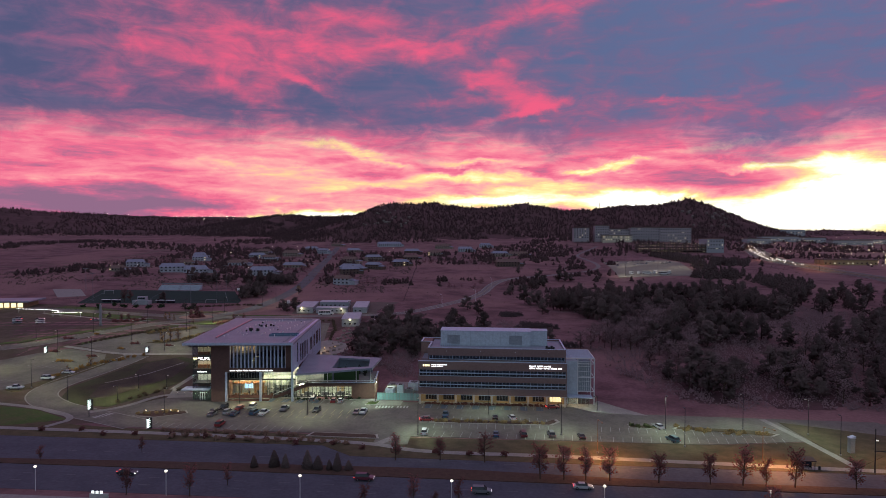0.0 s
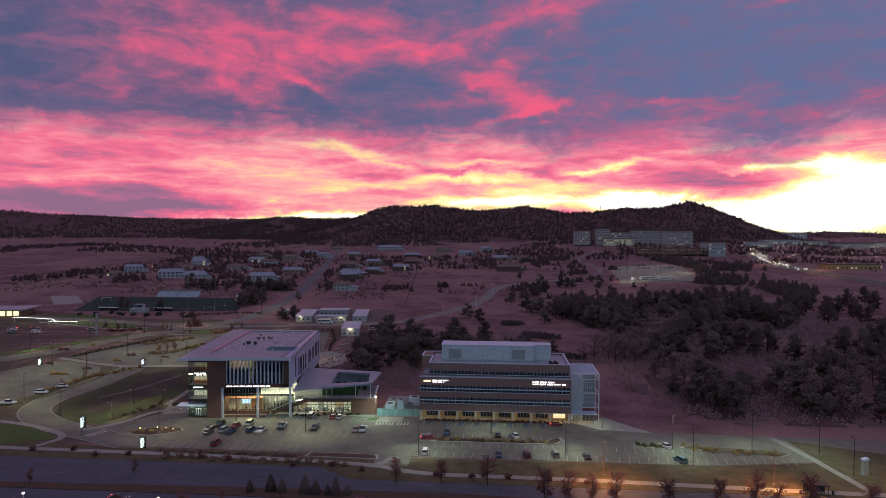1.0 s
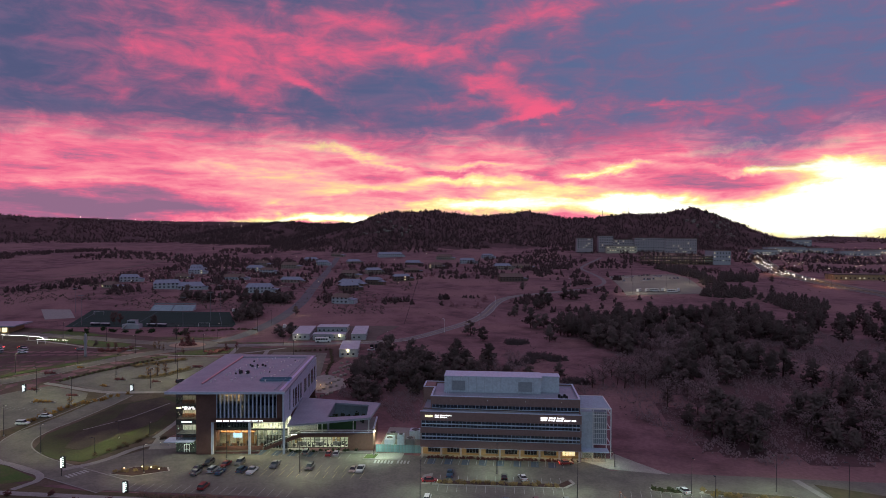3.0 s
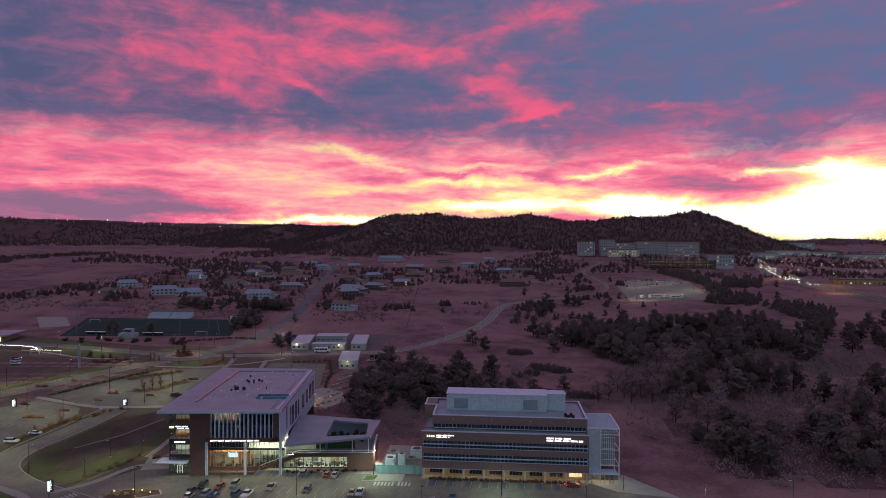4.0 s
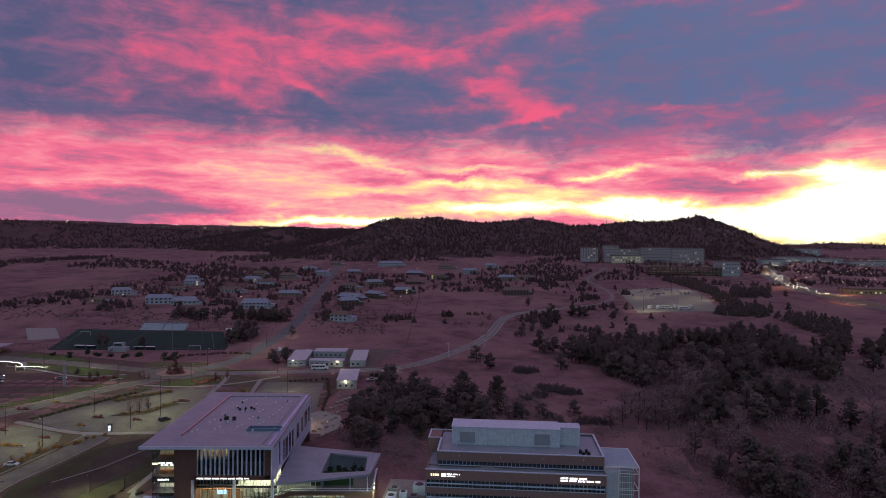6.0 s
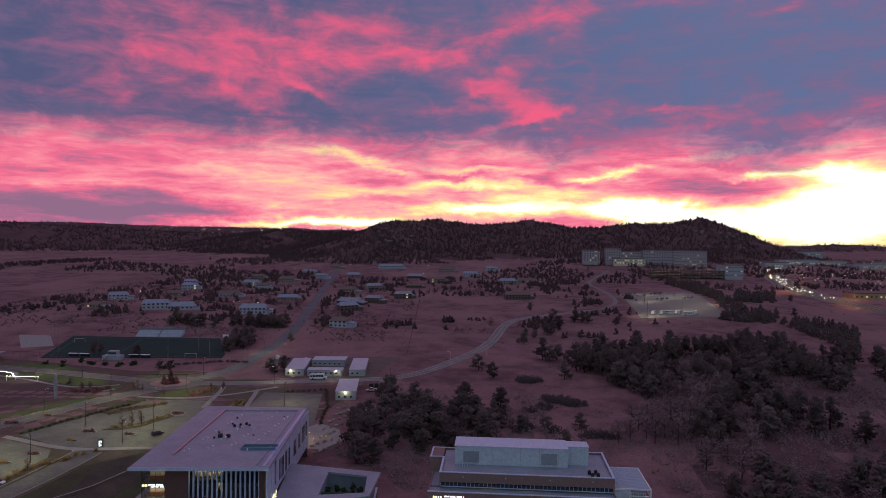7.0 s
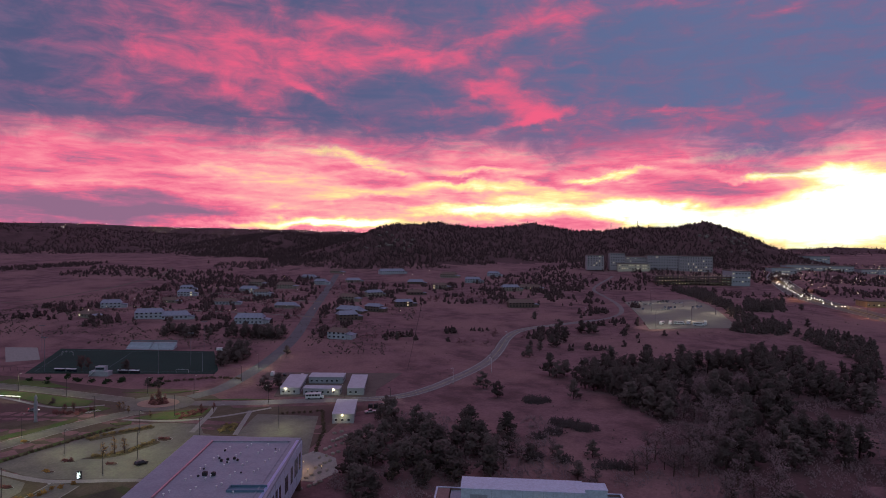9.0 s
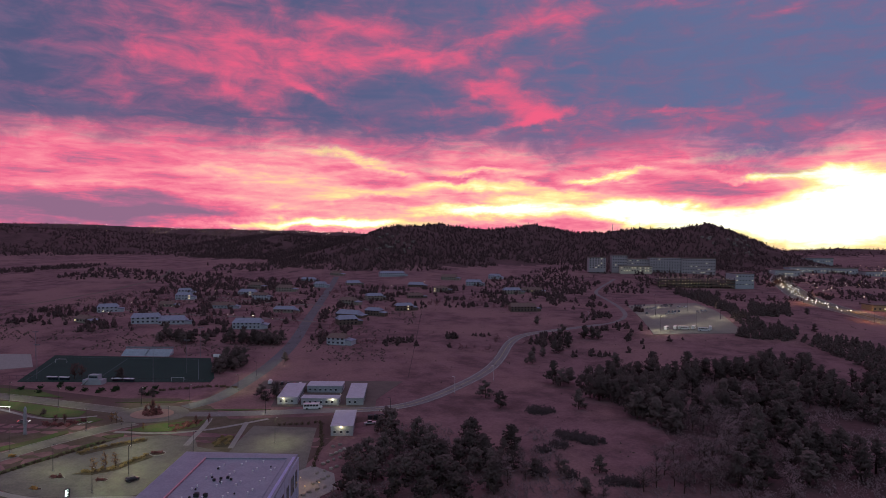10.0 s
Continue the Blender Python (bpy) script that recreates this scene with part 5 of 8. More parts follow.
# ---- trees ----
NEEDLES = mat("dark_pine_needles", (0.108, 0.076, 0.071), 0.95, spots=(0.14, 0.10, 0.09), scale=0.8, amount=0.6, grain=6, vary=0.3)
BARK = mat("grey_brown_bark", (0.10, 0.07, 0.055), 0.95, scale=3, grain=12)
TWIGS = mat("bare_grey_twigs", (0.23, 0.155, 0.16), 0.95, scale=0.3, grain=3, vary=0.2)
RUSSET = mat("russet_leaves", (0.21, 0.085, 0.078), 0.9, scale=1, grain=6, vary=0.35)
SCRUB = mat("dusky_scrub", (0.10, 0.075, 0.065), 0.95, spots=(0.14, 0.10, 0.082), scale=0.05, amount=0.9, grain=2)
# the woods' colour is reddened as well, for the glare over the bluffs
HILLWOOD = mat("dark_hill_woods", (0.070, 0.044, 0.043), 0.95, spots=(0.10, 0.062, 0.06), scale=0.02, amount=0.8, grain=0.5)
OLIVE = mat("yellow_grass_clump", (0.26, 0.19, 0.085), 0.95, scale=1, grain=6, vary=0.25)
YELLOW = mat("yellow_autumn_leaves", (0.30, 0.17, 0.05), 0.9, scale=1, grain=6, vary=0.3)
rng = np.random.default_rng(7)
OCTA_V = np.array([(1, 0, 0), (0, 1, 0), (-1, 0, 0), (0, -1, 0), (0, 0, 1), (0, 0, -1)], float)
OCTA_F = np.array([(0, 1, 4), (1, 2, 4), (2, 3, 4), (3, 0, 4), (1, 0, 5), (2, 1, 5), (3, 2, 5), (0, 3, 5)])


def tufts(centres, sizes, flat=0.55, r=rng):
    """Many small jagged clumps as one set of vertices and faces."""
    n = len(centres)
    turn = r.normal(size=(n, 3, 3))
    turn, _ = np.linalg.qr(turn)
    v = OCTA_V[None] * r.uniform(0.45, 1.35, (n, 6, 1))
    v = np.einsum("nij,nkj->nki", turn, v) * np.array([1, 1, flat])
    v = v * np.asarray(sizes)[:, None, None] + np.asarray(centres)[:, None]
    f = OCTA_F[None] + 6 * np.arange(n)[:, None, None]
    return v.reshape(-1, 3), f.reshape(-1, 3)


def tuft_mesh(name, centres, sizes, material, flat=0.55, r=rng, whole=False):
    v, f = tufts(centres, sizes, flat, r)
    me = bpy.data.meshes.new(name)
    me.from_pydata(v.tolist(), [], f.tolist())
    me.materials.append(material)
    soften(me, v, np.repeat(np.asarray(centres, float), 6, axis=0), whole)
    return me


def soften(me, v, c, whole):
    """Foliage shades as a soft mass: normals lean from each clump towards the crown's own outline."""
    n = (v - c) / (np.linalg.norm(v - c, axis=1, keepdims=True) + 1e-6)
    if whole:
        m = v.mean(0) * np.array([1, 1, 0.8])
        out = (v - m) / (np.linalg.norm(v - m, axis=1, keepdims=True) + 1e-6)
        n = 0.6 * n + 0.5 * out + np.array([0, 0, 0.1])
    else:
        n = 0.75 * n + np.array([0, 0, 0.45])
    n = n / (np.linalg.norm(n, axis=1, keepdims=True) + 1e-6)
    me.polygons.foreach_set("use_smooth", [True] * len(me.polygons))
    me.normals_split_custom_set_from_vertices(n.tolist())


def tree_meshes(seed, height, spread, count, kind):
    """Trunk with limbs, and a crown with an uneven outline."""
    r = np.random.default_rng(seed)
    g = Geo()
    lean = Vector((r.normal() * 0.03, r.normal() * 0.03, 1)) * height
    g.rod((0, 0, -0.4), lean * 0.5, 0.028 * height, 0.018 * height, 7).rod(lean * 0.5, lean * 0.96, 0.018 * height, 0.004 * height, 6)
    tips, limbs = [], 20 if kind != "bare" else 22
    for k in range(limbs):
        h = (0.12 if kind == "pine" else 0.22) + 0.78 * (k + r.uniform(0, 0.8)) / limbs
        a = r.uniform(0, 2 * math.pi)
        if kind == "pine":
            reach = spread * (1.0 - 0.88 * max(0, h - 0.3) / 0.7) * r.uniform(0.6, 1.15)
            rise = 0.05 * height
        else:
            reach = spread * (1.0 - 1.1 * abs(h - 0.55)) * r.uniform(0.6, 1.15)
            rise = 0.22 * height * r.uniform(0.6, 1.2)
        a0 = lean * h
        b = a0 + Vector((reach * math.cos(a), reach * math.sin(a), rise))
        g.rod(a0, b, 0.010 * height, 0.003 * height, 4)
        tips.append((a0, b))
        if kind == "bare":
            for _ in range(4):
                m0 = a0.lerp(b, r.uniform(0.35, 0.95))
                g.rod(m0, m0 + Vector((r.normal() * 0.35, r.normal() * 0.35, abs(r.normal()) * 0.5 + 0.3)) * height * 0.12, 0.004 * height, 0.0015 * height, 3)
    c, s = [], []
    for _ in range(count):
        a0, b = tips[r.integers(len(tips))]
        p = a0.lerp(b, r.uniform(0.3, 1.08))
        j = 0.055 * height
        c.append((p.x + r.normal() * j, p.y + r.normal() * j, p.z + r.normal() * j * 0.8))
        s.append(height * r.uniform(0.03, 0.066) * (1 if kind == "pine" else 0.55))
    top = lean * 0.98
    if kind == "pine":
        for k in range(10):
            c.append((top.x + r.normal() * 0.02 * height, top.y + r.normal() * 0.02 * height, top.z - k * 0.02 * height))
            s.append(0.035 * height)
    return g, c, s


def tree_kind(seed, height, spread, count, kind, material, label, category="tree", group=""):
    g, c, s = tree_meshes(seed, height, spread, count, kind)
    t = thing("tree", pose(0, 0, -60), label, category, group)
    part("trunk", g, BARK, t)
    part("crown", tuft_mesh("crown", c, s, material, 0.8, whole=True), None, t)
    return t


PINES = [tree_kind(k, h, w, 400, "pine", NEEDLES, "dark green pine on the dry slope", "pine tree", "pines in the hollow") for k, (h, w) in enumerate(((10, 3.6), (9, 3.8), (11.5, 3.9), (7.5, 3.3), (9.5, 4.2), (6.5, 3.0)))]
BARES = [tree_kind(20 + k, h, w, n, "bare", TWIGS, "leafless grey-brown tree in the hollow", "bare tree", "bare trees") for k, (h, w, n) in enumerate(((8, 3.4, 380), (6.5, 3.2, 330), (7.5, 3.8, 400)))]
REDS = [tree_kind(30 + k, h, w, n, "bare", RUSSET, "young street tree with sparse russet leaves", "street tree", "street trees") for k, (h, w, n) in enumerate(((7.5, 2.3, 420), (6.5, 2.0, 360), (7, 2.5, 380)))]
GOLDS = [tree_kind(40, 5.5, 2.0, 150, "bare", YELLOW, "small tree with yellow-brown autumn leaves", "tree", "autumn trees")]


def dense_conifer(seed, height, spread):
    """A close conical crown down to the ground."""
    r = np.random.default_rng(seed)
    t = thing("tree", pose(0, 0, -60), "dense dark conifer on the median", "conifer", "conifers on the median")
    part("trunk", Geo().rod((0, 0, -0.3), (0, 0, height * 0.9), 0.12, 0.03, 7), BARK, t)
    h = r.uniform(0.06, 1.0, 900) ** 1.2
    a, q = r.uniform(0, 2 * math.pi, 900), np.sqrt(r.uniform(0.3, 1.0, 900))
    w = spread * (1 - h) ** 0.7 * np.minimum(1, 0.55 + 3 * h) * q * (1 + 0.14 * np.sin(3 * a + seed))
    part("crown", tuft_mesh("crown", np.stack([w * np.cos(a), w * np.sin(a), h * height], -1), r.uniform(0.13, 0.28, 900), NEEDLES, 1.0, r, True), None, t)
    return t


ROUNDS = [dense_conifer(50, 4.6, 1.5), dense_conifer(51, 3.9, 1.6)]
STOCK = PINES + BARES + REDS + GOLDS + ROUNDS


def plant(kinds, x, y, size=1.0, r=rng):
    k = kinds[int(r.integers(len(kinds)))]
    m = pose(x, y, at(x, y) - 0.05, 0, 0, float(r.uniform(0, 360)))
    t = copy_thing(k, m)
    t.scale = (size * float(r.uniform(0.9, 1.1)),) * 2 + (size * float(r.uniform(0.85, 1.15)),)
    return t


def scatter(ring, count, apart, r):
    xs, ys = [p[0] for p in ring], [p[1] for p in ring]
    out = []
    for _ in range(count * 40):
        x, y = r.uniform(min(xs), max(xs)), r.uniform(min(ys), max(ys))
        if inside(x, y, ring) and noise.noise((x * 0.02, y * 0.02, 9.0)) > -0.25 and all((x - a) ** 2 + (y - b) ** 2 > apart**2 for a, b in out):
            out.append((float(x), float(y)))
            if len(out) == count:
                break
    return out


NORTH_STAND = [(61, 227), (84, 251), (119, 257), (164, 268), (129, 170), (110, 159), (95, 126), (80, 128), (74, 155), (75, 186), (61, 206)]
EAST_STAND = [(169, 284), (189, 293), (210, 264), (207, 225), (215, 198), (193, 160), (187, 181), (172, 189), (159, 178), (155, 126), (165, 110), (151, 85), (98, 80), (117, 122), (129, 170)]
SOUTH_STAND = [(98, 78), (151, 83), (200, 110), (250, 150), (250, 40), (160, 8), (114, 8), (104, 20), (96, 44), (90, 62)]
ASH_STAND = [(104, 150), (138, 171), (113, 110), (98, 80), (65, 77), (72, 101), (92, 120)]
FAR_PINES = []
near = [scatter(NORTH_STAND, 92, 5.6, np.random.default_rng(1)), scatter(EAST_STAND, 100, 6.2, np.random.default_rng(13)), scatter(SOUTH_STAND, 118, 6.4, np.random.default_rng(14))]
for k, (x, y) in enumerate(near[0] + near[1] + near[2]):
    if y > 185 or (x > 150 and k % 3):
        FAR_PINES.append((x, y))
        continue
    sparse = noise.noise((x * 0.02, y * 0.02, 2.0)) < (0.06 if y < 80 else -0.25)
    plant(BARES if sparse or rng.random() > (0.8 if y < 80 else 0.92) else PINES, x, y, 1.28)
FAR_PINES += scatter([(212, 236), (255, 285), (330, 270), (330, 130), (255, 135), (222, 200)], 62, 6.5, np.random.default_rng(16))
for x, y in scatter(ASH_STAND, 36, 5.2, np.random.default_rng(15)):
    plant(BARES, x, y, 1.2)
for x, y, tall in ((9, 193, 10.8), (17, 175, 12), (39, 297, 8.2), (48, 324, 8.3), (58, 337, 9.8), (48, 233, 13), (57, 235, 14.5), (52, 229, 11), (68, 380, 13), (86, 384, 10.8), (92, 384, 9.4), (97, 383, 9.4), (56, 177, 9.6), (54, 96, 7.3), (153, 258, 10.2), (215, 284, 10), (51, 443, 8), (85, 264, 13.6), (91, 273, 13.2), (102, 263, 14), (114, 271, 11.4), (135, 269, 11.5), (183, 277, 10), (191, 285, 9), (202, 278, 9.4), (210, 231, 11.2), (214, 214, 10.9), (2, 127, 11), (5, 117, 10.6), (18, 112, 10.4), (21, 113, 9.3), (16, 93, 5.4), (46, 76, 7.7), (327, 531, 8.5), (276, 407, 7)):
    plant(PINES, x, y, tall / 9.6)
for x, y in scatter([(-49, 100), (-36, 147), (-16, 149), (-4, 112), (22, 100), (14, 70), (-9, 64), (-20, 52), (-37, 58)], 46, 4.2, np.random.default_rng(2)):
    plant(PINES, x, y, 1.12)
for x, y in scatter([(14, 104), (40, 98), (52, 76), (50, 50), (14, 52)], 18, 5.0, np.random.default_rng(12)):
    plant(PINES if rng.random() > 0.4 else BARES, x, y, 0.8)
for x, y in scatter([(58, 300), (80, 372), (70, 380), (52, 318)], 5, 7, np.random.default_rng(3)):
    plant(PINES, x, y, 0.8)
for x, y in scatter([(-154, 220), (-143, 236), (-150, 270), (-163, 264)], 15, 4, np.random.default_rng(5)):
    plant(PINES, x, y, 0.9)
for x, y in scatter([(-236, 304), (-143, 312), (-146, 332), (-238, 326)], 34, 4.6, np.random.default_rng(6)):
    plant(PINES, x, y, 1.0)
for x, y, s in ((-124, 263, 0.7), (-201, 202, 1.1), (-104, 172, 0.9), (-108, 178, 0.85), (-101, 180, 0.8), (39, 311, 0.7), (42, 330, 0.7), (-60, 330, 0.6), (35, 300, 0.7), (-165, 262, 0.8), (-198, 135, 0.35), (-172, 174, 0.45), (-165, 172, 0.45)):
    plant(PINES, x, y, s)
# avenue: dense conifers on the median, russet saplings along both sides
for x, y, s in ((-35, -65.5, 0.75), (-30, -64.5, 1.05), (-26.8, -65, 0.8), (-21, -65, 1.05), (-18.2, -65.2, 0.95), (-15.2, -65.5, 0.6), (-13, -65.8, 0.95), (-10.3, -65, 0.75)):
    plant(ROUNDS, x, y, s)["group"] = "conifers on the median"
for k, x in enumerate((38.3, 44.1, 49.4, 55.2, 66.9, 79.2, 86.8, 92.2, 98.9, 24.4, 113, 121)):
    plant(REDS, x, -67.0 if x > 30 else -56.5, 0.95 if k % 3 else 1.1)
for x, y, s in ((-58, -85, 0.8), (-43, -84.5, 0.85), (-37, -77.5, 0.6), (9, -85, 0.8), (19, -84, 0.75), (14, -86, 0.55), (-2, -86, 0.7), (86, -86, 0.8), (0.6, -57, 0.85), (12.5, -56, 0.8), (-70, -57, 0.5), (-93, -66, 0.55)):
    plant(REDS, x, y, s)
for x, y, s in ((-131, 77, 0.95), (-128, 79, 1.0), (-134, 75, 0.8), (-153, 124, 0.6), (-157, 127, 0.7), (-160, 128, 0.7), (-147, 24, 0.5), (-144, 34, 0.7), (-139, 118, 0.6)):
    plant(GOLDS, x, y, s)
for x, y in ((-149, 143), (-147, 145.5), (-152, 142), (-146, 141), (-150, 146), (-153, 145), (-148, 140), (-180, 124), (-183, 122), (-120, 128), (-116, 132)):
    plant(REDS, x, y, 0.5)
for x, y, s in ((-229, 203, 1.15), (-226, 205, 1.0), (-149, 143, 0.75)):
    plant(REDS, x, y, s)
for k in STOCK:
    for o in (*k.children, k):
        bpy.data.objects.remove(o)


def stuff(name, centres, sizes, material, label, category, flat=0.6, seed=3):
    ob = new(name, tuft_mesh(name, centres, sizes, material, flat, np.random.default_rng(seed)))
    return tagged(ob, label, category, kind="stuff")


def spread_stuff(name, x0, x1, y0, y1, tries, keep, size, per, jitter, material, label, category, seed, flat=0.7, rise=0.5, grain=0.62):
    """Clumps scattered over the land where keep(x, y) says so."""
    r = np.random.default_rng(seed)
    x, y = r.uniform(x0, x1, tries), r.uniform(y0, y1, tries)
    z, low = surface(x, y), gentle(x, y)
    ok = np.array([keep(a, b, c - d) for a, b, c, d in zip(x, y, z, low)])
    x, y, z = x[ok], y[ok], z[ok]
    s = r.uniform(size[0], size[1], len(x))
    c, q = [], []
    for k in range(per):
        h = (k + 0.5) / per
        c.append(np.stack([x + r.normal(size=len(x)) * s * jitter * (1.1 - h), y + r.normal(size=len(x)) * s * jitter * (1.1 - h), z + s * rise * 2 * h], -1))
        q.append(s * (1.0 - 0.55 * h) * grain)
    return stuff(name, np.concatenate(c), np.concatenate(q), material, label, category, flat, seed)


# the farther woods of the hollow, joined: crowns and trunks as they stand close together
v_, f_, n_, count_ = [], [], [], 0
for k, (x, y) in enumerate(FAR_PINES):
    h = (10.5, 12.5, 9.5, 13.5)[k % 4]
    g, c, s = tree_meshes(200 + k % 9, h, h * 0.36, 260, "pine")
    tv, tf = tufts(c, s, 0.8, np.random.default_rng(300 + k))
    middle = tv.mean(0)
    for verts, faces in ((tv, tf.tolist()), (np.array([tuple(p) for p in g.v]), g.f)):
        own = verts - (np.repeat(np.array(c, float), 6, axis=0) if verts is tv else middle)
        n_.append(0.6 * own / np.linalg.norm(own, axis=1, keepdims=True) + 0.5 * (verts - middle) / np.linalg.norm(verts - middle, axis=1, keepdims=True) + np.array([0, 0, 0.1]))
        v_ += (verts + np.array([x, y, at(x, y)])).tolist()
        f_ += [[int(i) + count_ for i in q] for q in faces]
        count_ += len(verts)
far_mesh = bpy.data.meshes.new("hollow_woods")
far_mesh.from_pydata(v_, [], f_)
far_mesh.materials.append(NEEDLES)
far_mesh.polygons.foreach_set("use_smooth", [True] * len(far_mesh.polygons))
far_mesh.normals_split_custom_set_from_vertices(np.concatenate(n_).tolist())
tagged(new("hollow_woods", far_mesh), "dark pines standing close in the wooded hollow", "woods", kind="stuff")
LANES = np.array(UPHILL + WINDING)


def clear_of_roads(x, y):
    return float(np.min((LANES[:, 0] - x) ** 2 + (LANES[:, 1] - y) ** 2)) > 110


def on_bluffs(x, y, rise):
    d = noise.fractal((x * 0.008, y * 0.008, 1.7), 1.0, 2.0, 3)
    return rise > 6 and d > -0.28 - min(rise, 70) * 0.004


def valley_woods(x, y, rise):
    d = noise.fractal((x * 0.006, y * 0.006, 4.2), 1.0, 2.0, 3)
    return d > 0.06 and not inside(x, y, [(-108, 330), (60, 420), (110, 545), (-60, 545), (-110, 430)]) and clear_of_roads(x, y)


spread_stuff("bluff_woods", -700, 640, 930, 1650, 17000, on_bluffs, (1.8, 4.4), 4, 0.36, HILLWOOD, "dark pines covering the bluffs", "woods", 21, 0.85, 0.75)
spread_stuff("ridge_woods", -2000, -350, 950, 2300, 13000, on_bluffs, (3.2, 5.8), 3, 0.38, HILLWOOD, "dark woods on the far ridge", "woods", 22, 0.85, 0.7)
spread_stuff("valley_woods", -800, 640, 640, 1100, 6500, valley_woods, (2.0, 4.4), 5, 0.4, HILLWOOD, "dark trees scattered among the houses", "woods", 23, 0.85, 0.7)
spread_stuff("distant_woods", -3500, 3000, 1800, 4200, 9000, on_bluffs, (5, 10), 2, 0.4, HILLWOOD, "dark woods on the distant plateau", "woods", 24, 0.8, 0.6)
spread_stuff("house_trees", -430, 160, 325, 760, 6200, lambda x, y, rise: clear_of_roads(x, y) and (noise.noise((x * 0.03, y * 0.03, 6.0)) > 0.22 or noise.noise((x * 3.1, y * 3.1, 6.0)) > 0.42) and not inside(x, y, [(-108, 330), (60, 420), (110, 545), (-60, 545), (-110, 430)]), (1.5, 3.6), 9, 0.34, HILLWOOD, "dark trees round the houses", "woods", 25, 1.1, 0.75)
spread_stuff("bare_house_trees", -430, 60, 330, 760, 1500, lambda x, y, rise: clear_of_roads(x, y) and noise.noise((x * 0.02, y * 0.02, 2.6)) > 0.08 and not inside(x, y, [(-108, 330), (60, 420), (110, 545), (-60, 545), (-110, 430)]), (1.8, 3.6), 16, 0.55, mat("reddish_bare_twigs", (0.19, 0.095, 0.10), 0.95, scale=0.2), "leafless reddish trees round the houses", "woods", 29, 1.1, 0.7, 0.24)
spread_stuff("hilltop_woods", 190, 350, 260, 725, 3000, lambda x, y, rise: (inside(x, y, [(247, 721), (249, 621), (228, 450), (205, 373), (248, 365), (255, 269), (298, 345), (261, 384), (238, 439), (285, 715)]) or inside(x, y, [(282, 565), (347, 622), (292, 487), (250, 471)])) and noise.noise((x * 0.03, y * 0.03, 1.0)) > -0.4, (2.6, 5.0), 20, 0.34, NEEDLES, "belt of dark pines beside the hilltop car park", "woods", 28, 1.0, 0.85, 0.36)
spread_stuff("scrub", -500, 420, 40, 900, 8000, lambda x, y, rise: (y > 215 or x > 22) and noise.noise((x * 0.03, y * 0.03, 8.0)) > 0.08 and not inside(x, y, [(-290, 190), (-130, 190), (-60, 160), (-20, 200), (-110, 240), (-290, 275)]) and not (130 < x < 245 and 385 < y < 605), (0.35, 1.25), 2, 0.6, SCRUB, "low dark scrub on the grassland", "scrub", 26, 0.6, 0.4)
spread_stuff("slope_brush", -460, -60, 270, 640, 5200, lambda x, y, rise: clear_of_roads(x, y) and noise.fractal((x * 0.018, y * 0.018, 7.7), 1.0, 2.0, 3) > 0.02, (0.5, 1.5), 4, 0.6, SCRUB, "low dark brush on the slope below the houses", "brush", 33, 0.8, 0.5)
MOUNDS = ((47, 133, 7, 5), (55, 127, 6, 4), (41, 121, 4, 3), (29, 93, 6, 3), (34, 114, 3, 2), (60, 86, 8, 5), (43, 91, 3, 2), (36, 170, 8, 5), (27, 101, 4, 2))
spread_stuff("dark_bushes", 30, 90, 85, 175, 5000, lambda x, y, rise: any(((x - a) / w) ** 2 + ((y - b) / d) ** 2 < 1 for a, b, w, d in MOUNDS), (1.1, 1.9), 12, 0.5, mat("dusky_brush", (0.105, 0.075, 0.075), 0.95, scale=0.3), "rounded mounds of dark brush on the slope", "brush", 30, 1.1, 0.75, 0.3)
GROVE = [(-43, 62), (-40, 100), (-34, 140), (-16, 146), (20, 108), (58, 84), (62, 52), (50, 34), (-10, 34), (-22, 48)]
spread_stuff("thicket", -44, 250, 2, 290, 9000, lambda x, y, rise: (inside(x, y, HOLLOW) or inside(x, y, GROVE) or knoll(x, y, 40, 130, 14, 14) > 0.4 or knoll(x, y, 36, 112, 10, 8) > 0.4 or knoll(x, y, 66, 82, 12, 10) > 0.4) and noise.noise((x * 0.03, y * 0.03, 5.0)) > -0.34, (1.0, 2.6), 13, 0.62, TWIGS, "leafless grey-brown thicket between the pines", "thicket", 27, 1.2, 0.6, 0.2)

# ---- vehicles ----
TYRE = mat("black_tyre", (0.02, 0.02, 0.02), 0.9, grain=10)
RIM = mat("alloy_rim", (0.45, 0.45, 0.46), 0.35, metal=0.8, grain=10)
CAR_GLASS = glass_mat("car_glass", (0.02, 0.025, 0.03), 0.05)
HEADLIGHT = mat("headlamp_glass", (0.7, 0.7, 0.72), 0.2, grain=10)
TAIL = mat("red_lamp_glass", (0.35, 0.02, 0.02), 0.3, grain=10)
TAIL_ON = glow_mat("lit_tail_lamp", (1.0, 0.05, 0.04), 8.0)
HEAD_ON = glow_mat("lit_headlamp", (1.0, 0.95, 0.85), 10.0)
PAINTS = {"white": (0.72, 0.72, 0.72), "black": (0.02, 0.02, 0.022), "grey": (0.16, 0.16, 0.17), "silver": (0.45, 0.45, 0.46), "red": (0.28, 0.025, 0.03), "blue": (0.04, 0.10, 0.17), "tan": (0.30, 0.22, 0.18), "maroon": (0.13, 0.02, 0.035), "teal": (0.06, 0.14, 0.17)}
